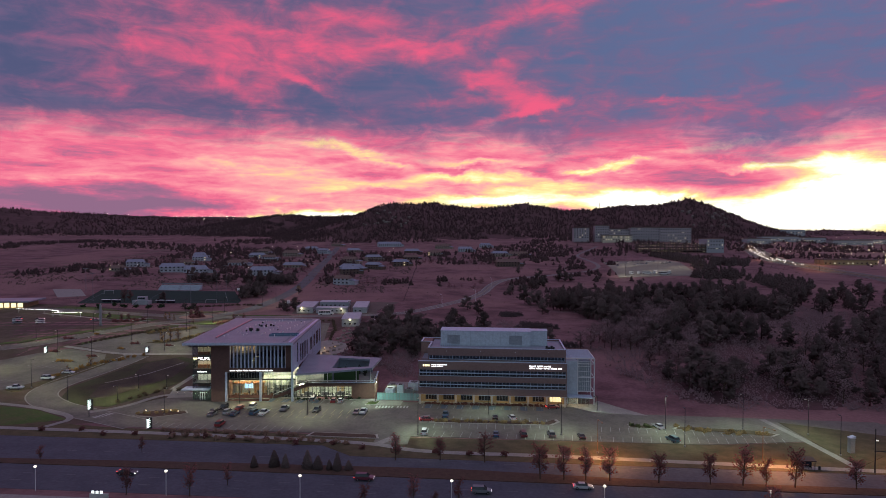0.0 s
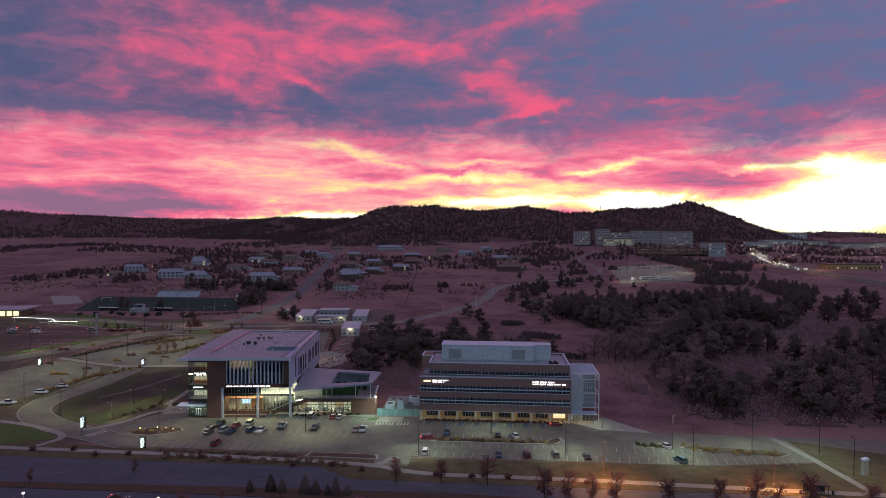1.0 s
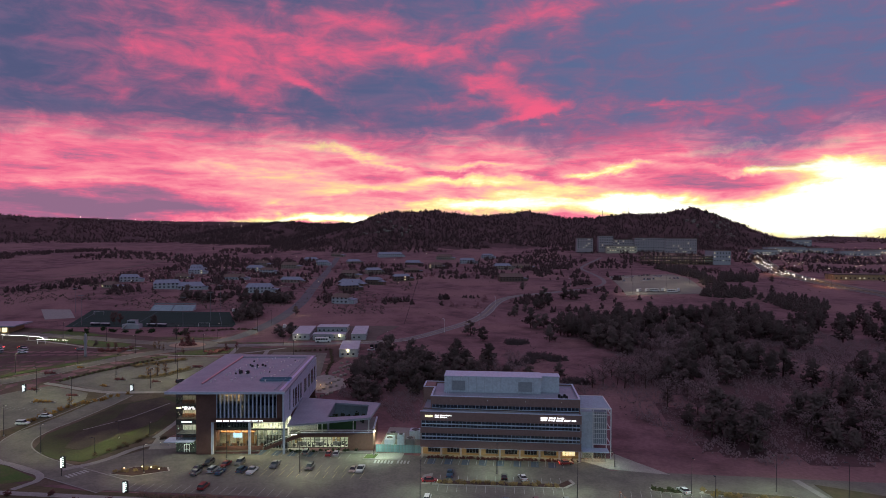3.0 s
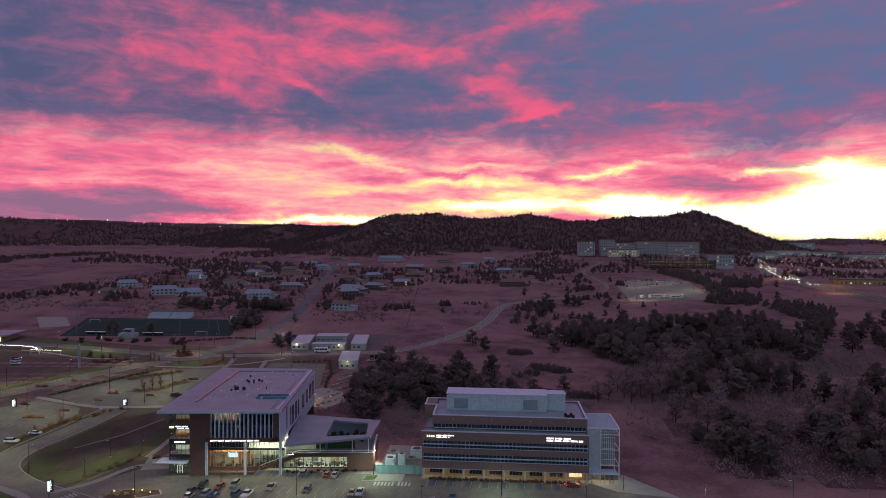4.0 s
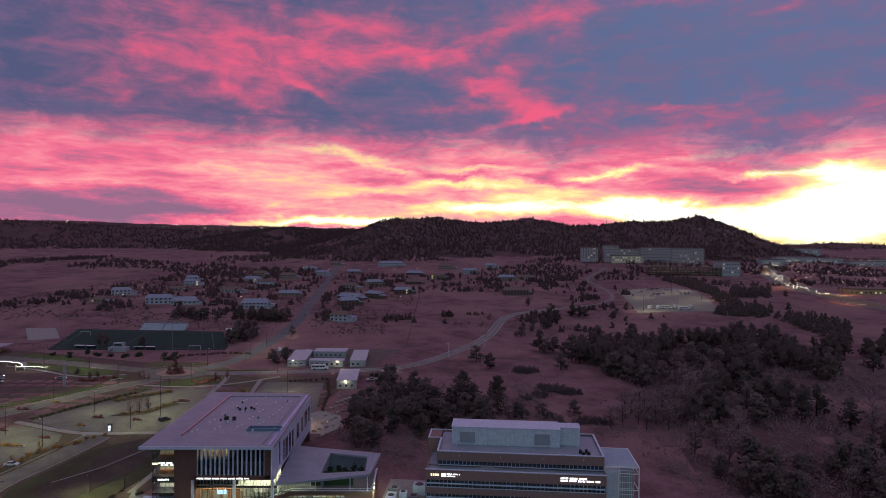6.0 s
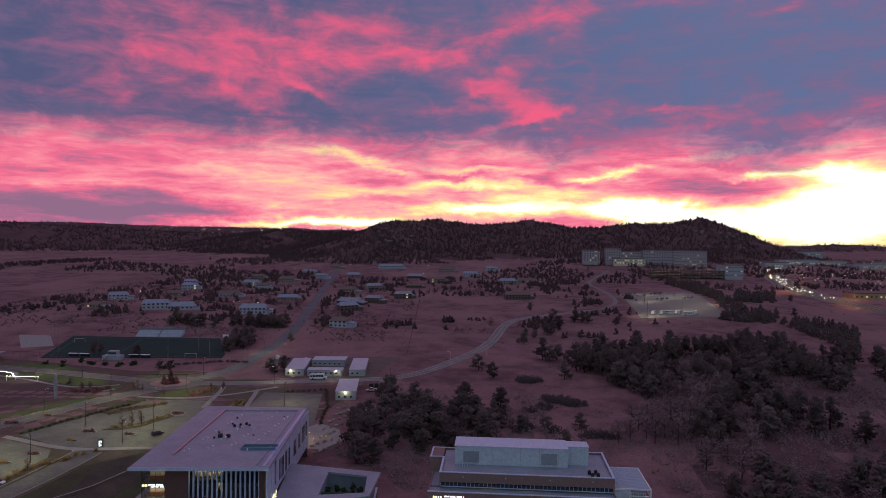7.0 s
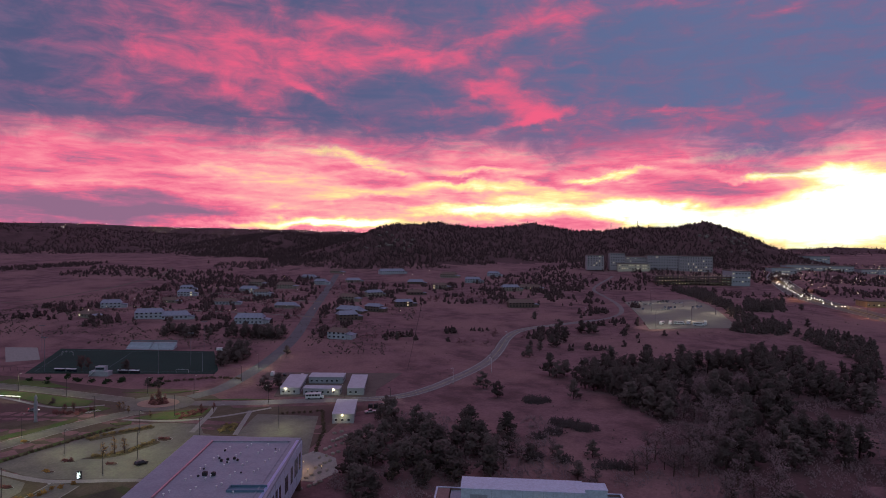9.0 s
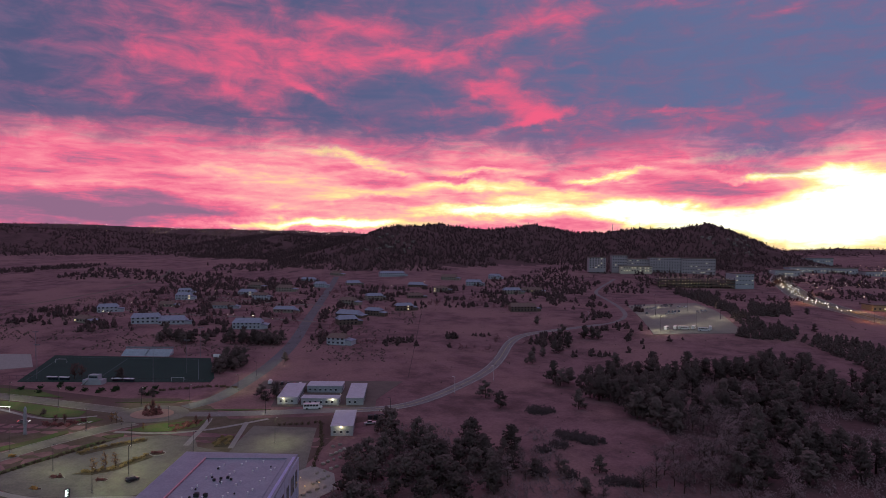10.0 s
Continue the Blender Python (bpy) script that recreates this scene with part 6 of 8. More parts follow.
SHAPES = {
    "saloon": (4.6, 1.8, [(-2.3, 0.35), (2.3, 0.35), (2.3, 0.72), (1.35, 0.92), (-1.7, 0.98), (-2.28, 0.9)], [(-1.75, 0.96), (1.2, 0.92), (0.45, 1.42), (-1.05, 1.42)]),
    "suv": (4.7, 1.9, [(-2.35, 0.4), (2.35, 0.4), (2.35, 0.85), (1.3, 1.05), (-2.3, 1.1)], [(-2.28, 1.08), (1.25, 1.05), (0.6, 1.7), (-2.0, 1.72)]),
    "pickup": (5.6, 1.95, [(-2.8, 0.5), (2.8, 0.5), (2.8, 0.95), (1.6, 1.12), (-2.8, 1.1)], [(-0.75, 1.1), (1.45, 1.1), (0.85, 1.8), (-0.55, 1.82)]),
    "van": (5.6, 2.0, [(-2.8, 0.45), (2.8, 0.45), (2.8, 1.1), (2.0, 1.4), (-2.8, 1.4)], [(-2.78, 1.4), (1.95, 1.4), (1.2, 2.3), (-2.75, 2.35)]),
}


def side_solid(g, profile, half, inset=0.0):
    """A profile in x and z, drawn across the width; inset draws the top in."""
    n = len(profile)
    top = max(z for _, z in profile)
    low = min(z for _, z in profile)
    v = []
    for s in (-1, 1):
        for x, z in profile:
            v.append((x, s * (half - inset * (z - low) / (top - low)), z))
    return g.add(v, [tuple(range(n)), tuple(range(2 * n - 1, n - 1, -1))] + [(k, n + k, n + (k + 1) % n, (k + 1) % n) for k in range(n)])


def car(kind, colour, x, y, turn, lit=False, where="parked in a painted stall"):
    length, width, body, cabin = SHAPES[kind]
    paint = mat(colour + "_car_paint", PAINTS[colour], 0.35, spots=tuple(c * 0.9 for c in PAINTS[colour]), coat=0.6, scale=1, amount=0.3, grain=10)
    noun = {"saloon": "saloon car", "suv": "sport utility car", "pickup": "pickup truck", "van": "van"}[kind]
    t = thing(kind if kind in ("pickup", "van") else "car", pose(x, y, at(x, y) + 0.1, 0, 0, turn), f"{colour} {noun} {where}", "van" if kind == "van" else "car", "vehicles")
    h = width / 2
    b = part("body", side_solid(Geo(), body, h, 0.06), paint, t)
    c = part("cabin", side_solid(Geo(), cabin, h - 0.08, 0.22), CAR_GLASS if kind != "van" else paint, t, "dark glass cabin" if kind != "van" else "")
    top = max(z for _, z in cabin)
    xs = [p[0] for p in cabin if p[1] > top - 0.06]
    part("roof", Geo().box(min(xs), -h + 0.3, top - 0.03, max(xs), h - 0.3, top + 0.04), paint, c)
    for sx in (-0.31, 0.31):
        for sy in (-1, 1):
            w = part("wheel", Geo().rod((sx * length, sy * (h - 0.2), 0.34), (sx * length, sy * (h + 0.02), 0.34), 0.34, 0.34, 12), TYRE, t)
            part("rim", Geo().rod((sx * length, sy * (h + 0.0), 0.34), (sx * length, sy * (h + 0.04), 0.34), 0.2, 0.18, 8), RIM, w)
    for sy in (-1, 1):
        z = body[2][1]
        part("headlight", Geo().box(length / 2 - 0.06, sy * h * 0.72 - 0.2, z - 0.18, length / 2 + 0.02, sy * h * 0.72 + 0.2, z - 0.02), HEAD_ON if lit else HEADLIGHT, t, "headlight")
        part("tail_light", Geo().box(-length / 2 - 0.02, sy * h * 0.78 - 0.14, 0.72, -length / 2 + 0.06, sy * h * 0.78 + 0.14, 0.95), TAIL_ON if lit else TAIL, t, "red tail light")
    return t


for kind, colour, x, y, turn in (("saloon", "black", -67.2, -17.6, 250), ("suv", "black", -65.6, -12.9, 255), ("suv", "silver", -61.8, -18.4, 70), ("saloon", "red", -60, -13.4, 250), ("saloon", "blue", -59.0, -19.8, 72), ("saloon", "grey", -66, -21.0, 70),
                                 ("suv", "grey", -56.2, -11.4, 255), ("suv", "blue", -53.0, -17.8, 70), ("pickup", "white", -49.6, -18.4, 72), ("pickup", "grey", -44.4, -12.6, 255), ("suv", "black", -33, -13.4, 255), ("suv", "grey", -38.2, 0.2, 80), ("saloon", "red", -30.4, -0.5, 80), ("saloon", "silver", -27.9, -0.4, 80),
                                 ("saloon", "tan", -19.2, -14.2, 255), ("pickup", "silver", -16.9, -13.8, 255), ("suv", "red", -58.8, -31.5, 75), ("saloon", "red", 5.2, -20.6, 10), ("suv", "white", 5.9, -33.8, 90), ("pickup", "blue", 10.8, -15.2, 90), ("saloon", "black", 27.2, -15.8, 90), ("saloon", "white", 32.7, -16.0, 105),
                                 ("saloon", "blue", 27.4, -33.8, 90), ("suv", "maroon", 35.6, -33.2, 95), ("suv", "grey", 43.9, -32.6, 95), ("saloon", "black", 52.7, -33.6, 95), ("saloon", "red", 46.9, -1.9, 15), ("saloon", "white", 78.0, -21.6, 110), ("suv", "teal", 79, -34.2, 110),
                                 ("pickup", "white", -152.5, 1.5, 10), ("suv", "white", -149.6, 15.3, 5), ("saloon", "white", -146.6, 23.4, 5), ("suv", "black", -116.5, 70.5, 60), ("suv", "black", -101.0, 69.0, 160)):
    car(kind, colour, x, y, turn + (15 if -70 < x < -10 else 0), lit=(colour == "red" and x in (5.2, 46.9)))
for kind, colour, x, y, turn in (("saloon", "black", -64.7, -73.2, 0), ("suv", "maroon", -4.9, -71.5, 0), ("saloon", "silver", 48, -72.2, 0), ("suv", "grey", 24, -77, 0), ("saloon", "grey", -198, 122, 20)):
    car(kind, colour, x, y, turn, lit=True, where="on the asphalt road with its lamps lit")
for k, (kind, colour) in enumerate((("van", "white"), ("saloon", "silver"), ("suv", "black"), ("suv", "black"), ("saloon", "red"), ("suv", "white"))):
    car(kind, colour, -114 + k * 3.6, 207 - k * 0.2, 100, where="parked on gravel behind the site cabins")
car("van", "white", -172, 268, 5, where="parked beside the sports field")


def bus(x, y, turn, where):
    t = thing("bus", pose(x, y, at(x, y) + 0.1, 0, 0, turn), "white shuttle bus with dark windows " + where, "bus", "buses")
    part("body", side_solid(Geo(), [(-4.6, 0.4), (3.4, 0.4), (4.6, 0.5), (4.6, 1.2), (3.5, 1.5), (3.2, 2.9), (-4.6, 2.9)], 1.15, 0.05), mat("white_car_paint", PAINTS["white"], 0.35), t)
    for k in range(5):
        for s in (-1, 1):
            part("window", Geo().box(-4.2 + k * 1.4, s * 1.13 - 0.03, 1.5, -3.0 + k * 1.4, s * 1.13 + 0.03, 2.4), CAR_GLASS, t, "dark window")
    part("windscreen", Geo().box(3.25, -0.95, 1.55, 3.5, 0.95, 2.6), CAR_GLASS, t)
    for sx in (-2.9, 3.2):
        for s in (-1, 1):
            part("wheel", Geo().rod((sx, s * 0.9, 0.45), (sx, s * 1.18, 0.45), 0.45, 0.45, 12), TYRE, t)
    return t


bus(-76, 161.5, 12, "standing on the road")
for k, (x, y) in enumerate(((158, 411), (165, 411), (172, 409), (180, 410), (186, 402), (193, 408))):
    bus(x, y, (62, 70, 340, 66, 350, 75)[k], "parked in the hilltop car park")
r = np.random.default_rng(31)
for k in range(38):
    car(("saloon", "suv", "pickup")[k % 3], ("grey", "black", "white", "silver", "blue")[k % 5], float(158 + (k * 6.1) % 58), float((555, 570, 540, 490, 500)[k % 5] - (k % 4) * 1.5), 80 + (k % 2) * 180, where="parked in the hilltop car park")

# ---- painted stalls ----
stalls = new("stall_markings")
tagged(stalls, "worn yellow and white stall lines on asphalt", "road marking", kind="structure")
line_mesh = {m.name: Geo().box(-0.055, -2.6, 0, 0.055, 2.6, 0.012).mesh("stall_line", m) for m in (STALL, WHITE_PAINT)}


def stall_row(x0, x1, y0, y1, turn, material, step=2.75):
    n = int((x1 - x0) / step)
    for k in range(n + 1):
        x, y = x0 + k * step, y0 + (y1 - y0) * k / max(n, 1)
        p = part("stall_line", line_mesh[material.name], None, stalls)
        p.matrix_basis = pose(x, y, at(x, y) + 0.1, 0, 0, turn)


stall_row(-68, -14, -19.2, -17.5, -3, STALL)
stall_row(-66, -14, -13.6, -12.5, -3, STALL)
stall_row(-80, -32, -32.5, -32.5, -3, WHITE_PAINT)
stall_row(-62, -22, -0.2, -1.2, -3, WHITE_PAINT)
stall_row(2, 46, -3.2, -2.2, -3, WHITE_PAINT)
stall_row(8, 46, -17.0, -16.6, 0, WHITE_PAINT)
stall_row(8, 46, -24.8, -24.4, 0, WHITE_PAINT)
stall_row(6, 60, -34, -34, -6, WHITE_PAINT)
stall_row(62, 112, -34, -31.5, -10, WHITE_PAINT)
stall_row(60, 112, -24.5, -26, -8, WHITE_PAINT)
stall_row(-215, -160, 18, 12, -8, WHITE_PAINT)
stall_row(-180, -152, 32, 30, -8, WHITE_PAINT)
stall_row(160, 225, 485, 490, 0, WHITE_PAINT, 3.5)
bay = Geo().box(-1.2, -2.4, 0, 1.2, 2.4, 0.008).mesh("blue_bay", BLUE_PAINT)
for x, y, t_ in [(-59 + k * 5.5, -0.2, -3) for k in range(5)] + [(4 + k * 5.5, -3.0, -3) for k in range(8)]:
    part("blue_bay", bay, None, stalls, "blue painted bay").matrix_basis = pose(x, y, at(x, y) + 0.1, 0, 0, t_)
zebra = Geo().box(-0.3, -1.4, 0, 0.3, 1.4, 0.012).mesh("crossing_bar", WHITE_PAINT)
for x, y, n, t_ in ((-14, -5.2, 6, 0), (-6.6, -4.8, 4, 0), (-103, -27, 6, 60), (-139, 51, 6, 60), (-172, 122, 6, 60), (-118, 146, 5, 90)):
    for k in range(n):
        m = pose(x, y, at(x, y) + 0.12, 0, 0, t_) @ pose(k * 1.1, 0, 0)
        part("crossing_bar", zebra, None, stalls).matrix_basis = m
lane = Geo().box(-1.5, -0.07, 0, 1.5, 0.07, 0.01).mesh("lane_dash", mat("worn_lane_paint", (0.20, 0.20, 0.21), 0.8, scale=2))
for k in range(34):
    for y in (-75, -79.5, -57.5):
        x = -200 + k * 11.0
        if y == -57.5 and -20 < x < 0:
            continue
        part("lane_dash", lane, None, stalls).matrix_basis = pose(x, y - 0.008 * x * (y < -60), 0.07)

# ---- kerbs, islands, hedges and planting ----
KERB = mat("kerb_concrete", (0.40, 0.38, 0.34), 0.85, grain=4)


clump_later = []


def island(name, ring_, material, label):
    t = thing(name, pose(0, 0, 0), label, "traffic island", "planted islands")
    part("kerb", sheet(ring_, 0.22, 8, 0.3), KERB, t, "pale concrete kerb")
    cx, cy = sum(p[0] for p in ring_) / len(ring_), sum(p[1] for p in ring_) / len(ring_)
    part("bed", sheet([(cx + (x - cx) * 0.93, cy + (y - cy) * (0.8 if max(p[1] for p in ring_) - min(p[1] for p in ring_) < 8 else 0.93)) for x, y in ring_], 0.26, 8, 0.05), material, t)
    return t


island("hedge_island", [(6, -22.5), (45, -22), (48, -18), (47, -15), (44, -19), (6, -19.3)], MULCH, "long planted island between rows of stalls")
island("corner_island", [(69, -21.5), (79, -23.5), (79, -20.2), (69, -18.6)], VERGE, "planted island in the car park")
island("grass_island", [(82, -22), (97, -24.5), (110, -27.5), (113, -25), (108, -22), (84, -19.5)], VERGE, "dry grass island in the car park")
island("bed_island", [(-92, -24), (-84, -25), (-75, -19.5), (-77, -16.5), (-88, -17.5)], MULCH, "lamp-lit planting island by the entrance")
island("kerb_island", [(-18.5, -3.5), (-14.5, -2.6), (-14, 2), (-18, 1.4)], LAWN, "small grass island at the end of a row")
island("long_island", [(-29, -39.2), (-7, -39.8), (-8, -36), (-28, -35.4)], MULCH, "planting bed with boulders beside the path")
island("hedge_end", [(3.0, -22.5), (5.5, -22.3), (5.5, -13.5), (2.6, -15.5)], CONCRETE, "pale concrete island at the end of a row")
for k, (a, b, w, d) in enumerate(((-158, 37.5, 10, 2.2), (-150.5, 45.6, 5, 2.2), (-170.5, 49.5, 5, 1.8), (-171, 81.5, 4, 1.6), (-179, 71, 8, 1.6), (-143, 67.6, 5, 2), (-144.5, 58.5, 4, 2), (-127, 69, 4, 3), (-120, 94.5, 6, 5))):
    ring_ = [(a + w / 2 * math.cos(q * math.pi / 6), b + d / 2 * math.sin(q * math.pi / 6) + 0.15 * w / 2 * math.cos(q * math.pi / 6)) for q in range(12)]
    island("planted_island", ring_, MULCH, "small planted island with dull red shrubs")
    clump_later.append([(a - w * 0.35, b - 0.1 * w * 0.35), (a + w * 0.4, b + 0.1 * w * 0.4)])
paved("lawn_entrance", sheet([(-129, -6.5), (-135, 8), (-128, 40), (-114, 54), (-100, 50), (-97, 32), (-100, 4), (-106, -15), (-118, -13)], 0.1, 6), mat("mixed_lawn", (0.075, 0.085, 0.040), 0.95, spots=(0.06, 0.046, 0.036), scale=0.05, amount=0.95, grain=1.5), "rough lawn bowl beside the entrance road", "lawn")
paved("lawn_corner", sheet([(-175, -16), (-143, -18), (-127, -21), (-110, -30), (-125, -37.5), (-175, -37)], 0.1, 8), LAWN, "dark cropped lawn beside the avenue", "lawn")
for line, w, label in (([(-170, -13), (-142, -16), (-126, -19.5), (-108, -28), (-112, -38)], 2.2, "pale concrete path round the lawn"), ([(-108, -22), (-100, -14), (-96, 2), (-88, 4)], 2.4, "pale concrete path to the entrance"), ([(-96, 10), (-97, 40), (-90, 62), (-94, 68)], 2.0, "pale concrete path past the lawn"), ([(-7.5, -46), (-4, -40), (-2, -37)], 2.4, "pale concrete path to the car park"), ([(114, -9), (118, -30), (121, -53)], 2.2, "pale concrete path beside the grass"), ([(-94, 104), (-96.5, 119), (-100, 137)], 2.2, "pale concrete path up to the road"), ([(-250, 150), (-226, 143), (-195, 128), (-182, 130), (-172, 136)], 2.0, "pale concrete path across the lawn"), ([(-172, 58), (-146, 51.5), (-133, 53), (-113, 59), (-84, 62)], 2.4, "pale concrete path beside the car park"), ([(-150, 114), (-129, 115), (-117, 121), (-108, 127), (-92, 143)], 2.2, "pale concrete path beside the roundabout"), ([(-113, 104), (-116, 128), (-119, 140)], 2.4, "pale concrete path up to the road")):
    paved("footpath", ribbon(rounded(line, 2), w, 0.18, 3), CONCRETE, label, "path")
for ring_, m_, label in (([(-250, 159), (-219, 154), (-182, 143), (-180, 134), (-193, 131), (-226, 146), (-248, 153)], LAWN, "green lawn between the campus roads"), ([(-188, 84), (-178, 98), (-171, 113), (-168, 110), (-174, 93), (-185, 80)], LAWN, "narrow green strip beside the road"), ([(-205, 66), (-188, 84), (-185, 80), (-200, 64)], LAWN, "narrow green strip beside the road"),
                         ([(-170, 62), (-163, 74), (-156, 89), (-150, 103), (-145, 105), (-151, 92), (-158, 78), (-166, 62)], LAWN, "green hedged strip beside the car park"), ([(-147, 117), (-138, 116), (-128, 119), (-119, 127), (-119, 138), (-127, 135), (-138, 128)], LAWN, "green lens-shaped bed beside the roundabout"), ([(-152, 108), (-145, 113), (-143, 109), (-148, 106)], LAWN, "small green bed beside the road"),
                         ([(-149, 88), (-141, 100), (-132, 109), (-131, 106), (-141, 95), (-147, 87)], VERGE, "dry grass strip at the edge of the car park"), ([(-140, 71), (-131, 79), (-123, 94), (-120, 91), (-127, 77), (-133, 72)], VERGE, "dry grass island in the car park"), ([(-156, 0), (-149, 14), (-145.5, 28), (-142, 44), (-138, 46), (-140.5, 32), (-145, 12), (-150, -2)], VERGE, "yellow grass strip between road and car park"),
                         ([(-120, -4), (-125, 10), (-121, 27), (-124, 42), (-116, 52), (-106, 46), (-104, 27), (-110, 8), (-114, -5)], mat("dark_bowl_mulch", (0.065, 0.052, 0.044), 0.95, spots=(0.10, 0.085, 0.06), scale=0.08, amount=0.9, grain=1.5), "dark mulched hollow of the lawn bowl"),
                         ([(-330, 22), (-245, 52), (-205, 68), (-203, 65), (-243, 48), (-330, 18)], LAWN, "narrow green strip beside the road"), ([(-176, 136), (-166, 131), (-168, 124), (-178, 126)], LAWN, "green corner bed beside the roundabout"), ([(-132, 153), (-112, 154), (-96, 158), (-112, 157)], LAWN, "narrow green strip beside the road"), ([(-178, 160), (-150, 163), (-141, 170), (-152, 166)], LAWN, "narrow green strip above the roundabout"), ([(-256, 180), (-233, 178), (-210, 166), (-234, 167), (-258, 171)], LAWN, "green bank below the sports field"), ([(-101.5, 105), (-105, 115), (-98, 118), (-96, 105.5)], VERGE, "yellow grass bed behind the building"), ([(118, -12), (150, -26), (150, -28), (124, -50), (121, -46)], VERGE, "grass corner by the service road")):
    paved("planting", sheet(ring_, 0.16, 6), m_, label, "planting")


def clump_row(name, line, spacing, size, material, label, category, seed=1, wide=0.4):
    """Separate low clumps along a line."""
    r_ = np.random.default_rng(seed)
    shapes = [tuft_mesh(name, r_.normal(size=(60, 3)) * (size * 0.33, size * 0.33, size * 0.22) + (0, 0, size * 0.45), r_.uniform(0.14, 0.26, 60) * size, material, 0.9, r_) for _ in range(3)]
    for (ax, ay), (bx, by) in zip(line, line[1:]):
        n = max(1, int(math.hypot(bx - ax, by - ay) / spacing))
        for k in range(n):
            x, y = ax + (bx - ax) * k / n + r_.normal() * wide, ay + (by - ay) * k / n + r_.normal() * wide
            ob = new(name, shapes[int(r_.integers(3))])
            ob.matrix_basis = pose(x, y, at(x, y) + 0.05, 0, 0, float(r_.uniform(0, 360)))
            tagged(ob, label, category, name + "s")


TAN_GRASS = mat("tan_grass", (0.24, 0.15, 0.11), 0.95, scale=1, grain=6)
clump_row("grass_clump", [(8, -21), (44, -20.6)], 1.9, 1.2, OLIVE, "dry tan ornamental grass clump in the island", "grass clump", 1)
clump_row("grass_clump", [(70, -20.3), (79, -22)], 1.6, 1.2, mat("green_clump", (0.07, 0.085, 0.035), 0.95), "green shrub in the planted island", "shrub", 2)
clump_row("grass_clump", [(84, -22), (96, -24), (110, -26)], 1.6, 1.2, OLIVE, "dry tan ornamental grass clump on the island", "grass clump", 3, 0.9)
clump_row("grass_clump", [(-74, -38.6), (-30, -39.4)], 2.6, 1.3, TAN_GRASS, "dry tan ornamental grass clump by the path", "grass clump", 4, 0.5)
clump_row("grass_clump", [(-68, -43.6), (-12, -45)], 3.4, 1.4, TAN_GRASS, "dry tan ornamental grass clump by the path", "grass clump", 5, 0.6)
clump_row("shrub", [(-110, -42), (-40, -43.5), (0, -50), (60, -53)], 9.0, 1.3, mat("dull_red_shrub", (0.12, 0.05, 0.045), 0.95), "low dull red shrub beside the footpath", "shrub", 6, 0.8)
clump_row("shrub", [(-44, 1.6), (-20, 4.5)], 2.0, 0.9, mat("dark_green_shrub", (0.03, 0.045, 0.02), 0.95), "low dark green shrub beside the wall", "shrub", 7)
clump_row("shrub", [(3, 0.2), (50, 0.4)], 1.1, 0.9, mat("dull_red_shrub", (0.12, 0.05, 0.045), 0.95), "low shrub in front of the colonnade", "shrub", 8, 0.2)
clump_row("shrub", [(-91, -22), (-78, -18)], 1.6, 1.0, OLIVE, "low shrub in the lamp-lit island", "shrub", 9, 0.7)
clump_row("shrub", [(-150, 18), (-144, 34), (-130, 53)], 2.2, 1.2, YELLOW, "yellow-brown shrub between road and car park", "shrub", 10, 0.8)
clump_row("shrub", [(-167, 61), (-155, 83), (-146, 103)], 2.4, 1.1, mat("brown_hedge", (0.10, 0.075, 0.05), 0.95), "low brown hedge shrub beside the road", "shrub", 11, 0.3)
clump_row("shrub", [(-131, 125), (-120, 136)], 1.6, 1.2, RUSSET, "low russet shrub beside the roundabout", "shrub", 12, 0.8)
clump_row("shrub", [(-84, 134), (-66, 140), (-58, 112), (-55, 88)], 2.6, 1.1, mat("brown_hedge", (0.10, 0.075, 0.05), 0.95), "low brown shrub edging the car park", "shrub", 13, 0.3)
clump_row("shrub", [(-105, -8), (-98, 8), (-90, 10)], 2.4, 1.1, mat("brown_hedge", (0.10, 0.075, 0.05), 0.95), "low brown shrub beside the path", "shrub", 14, 1.2)
clump_row("shrub", [(-172, 182), (-146, 196), (-126, 196)], 2.4, 1.3, mat("brown_hedge", (0.10, 0.075, 0.05), 0.95), "low brown hedge shrub edging the road", "shrub", 15, 0.5)
clump_row("shrub", [(-152.5, 143), (-149, 140), (-145.5, 143), (-149, 146), (-152.5, 143)], 0.8, 1.9, RUSSET, "dense russet shrub in the middle of the roundabout", "shrub", 16, 0.6)
clump_row("grass_clump", [(-101, 106), (-102, 114), (-99, 116), (-97.5, 107)], 1.1, 1.2, OLIVE, "yellow grass clump behind the building", "grass clump", 17, 0.7)
clump_row("grass_clump", [(-150, 88.5), (-142, 98.5), (-132, 108)], 1.2, 1.1, OLIVE, "dry yellow grass clump edging the car park", "grass clump", 18, 0.5)
clump_row("grass_clump", [(-137, 72.5), (-128, 79), (-122, 92)], 1.2, 1.1, OLIVE, "dry yellow grass clump on the island", "grass clump", 19, 0.8)
clump_row("shrub", [(-240, 178), (-212, 182), (-180, 180), (-160, 190)], 4.5, 2.0, mat("dark_green_shrub", (0.03, 0.045, 0.02), 0.95), "dark rounded shrub on the bank below the pitch", "shrub", 20, 4.0)
clump_row("shrub", [(-126, 120), (-121, 134)], 1.0, 1.3, RUSSET, "low russet shrub beside the roundabout", "shrub", 21, 0.7)
clump_row("shrub", [(-186, 120), (-176, 118), (-172, 128)], 2.2, 1.8, RUSSET, "dull red shrub beside the campus road", "shrub", 22, 1.0)
for k, line in enumerate(clump_later):
    clump_row("shrub", line, 1.1, 1.1, RUSSET if k % 3 else YELLOW, "dull red shrub on a planted island", "shrub", 60 + k, 0.3)
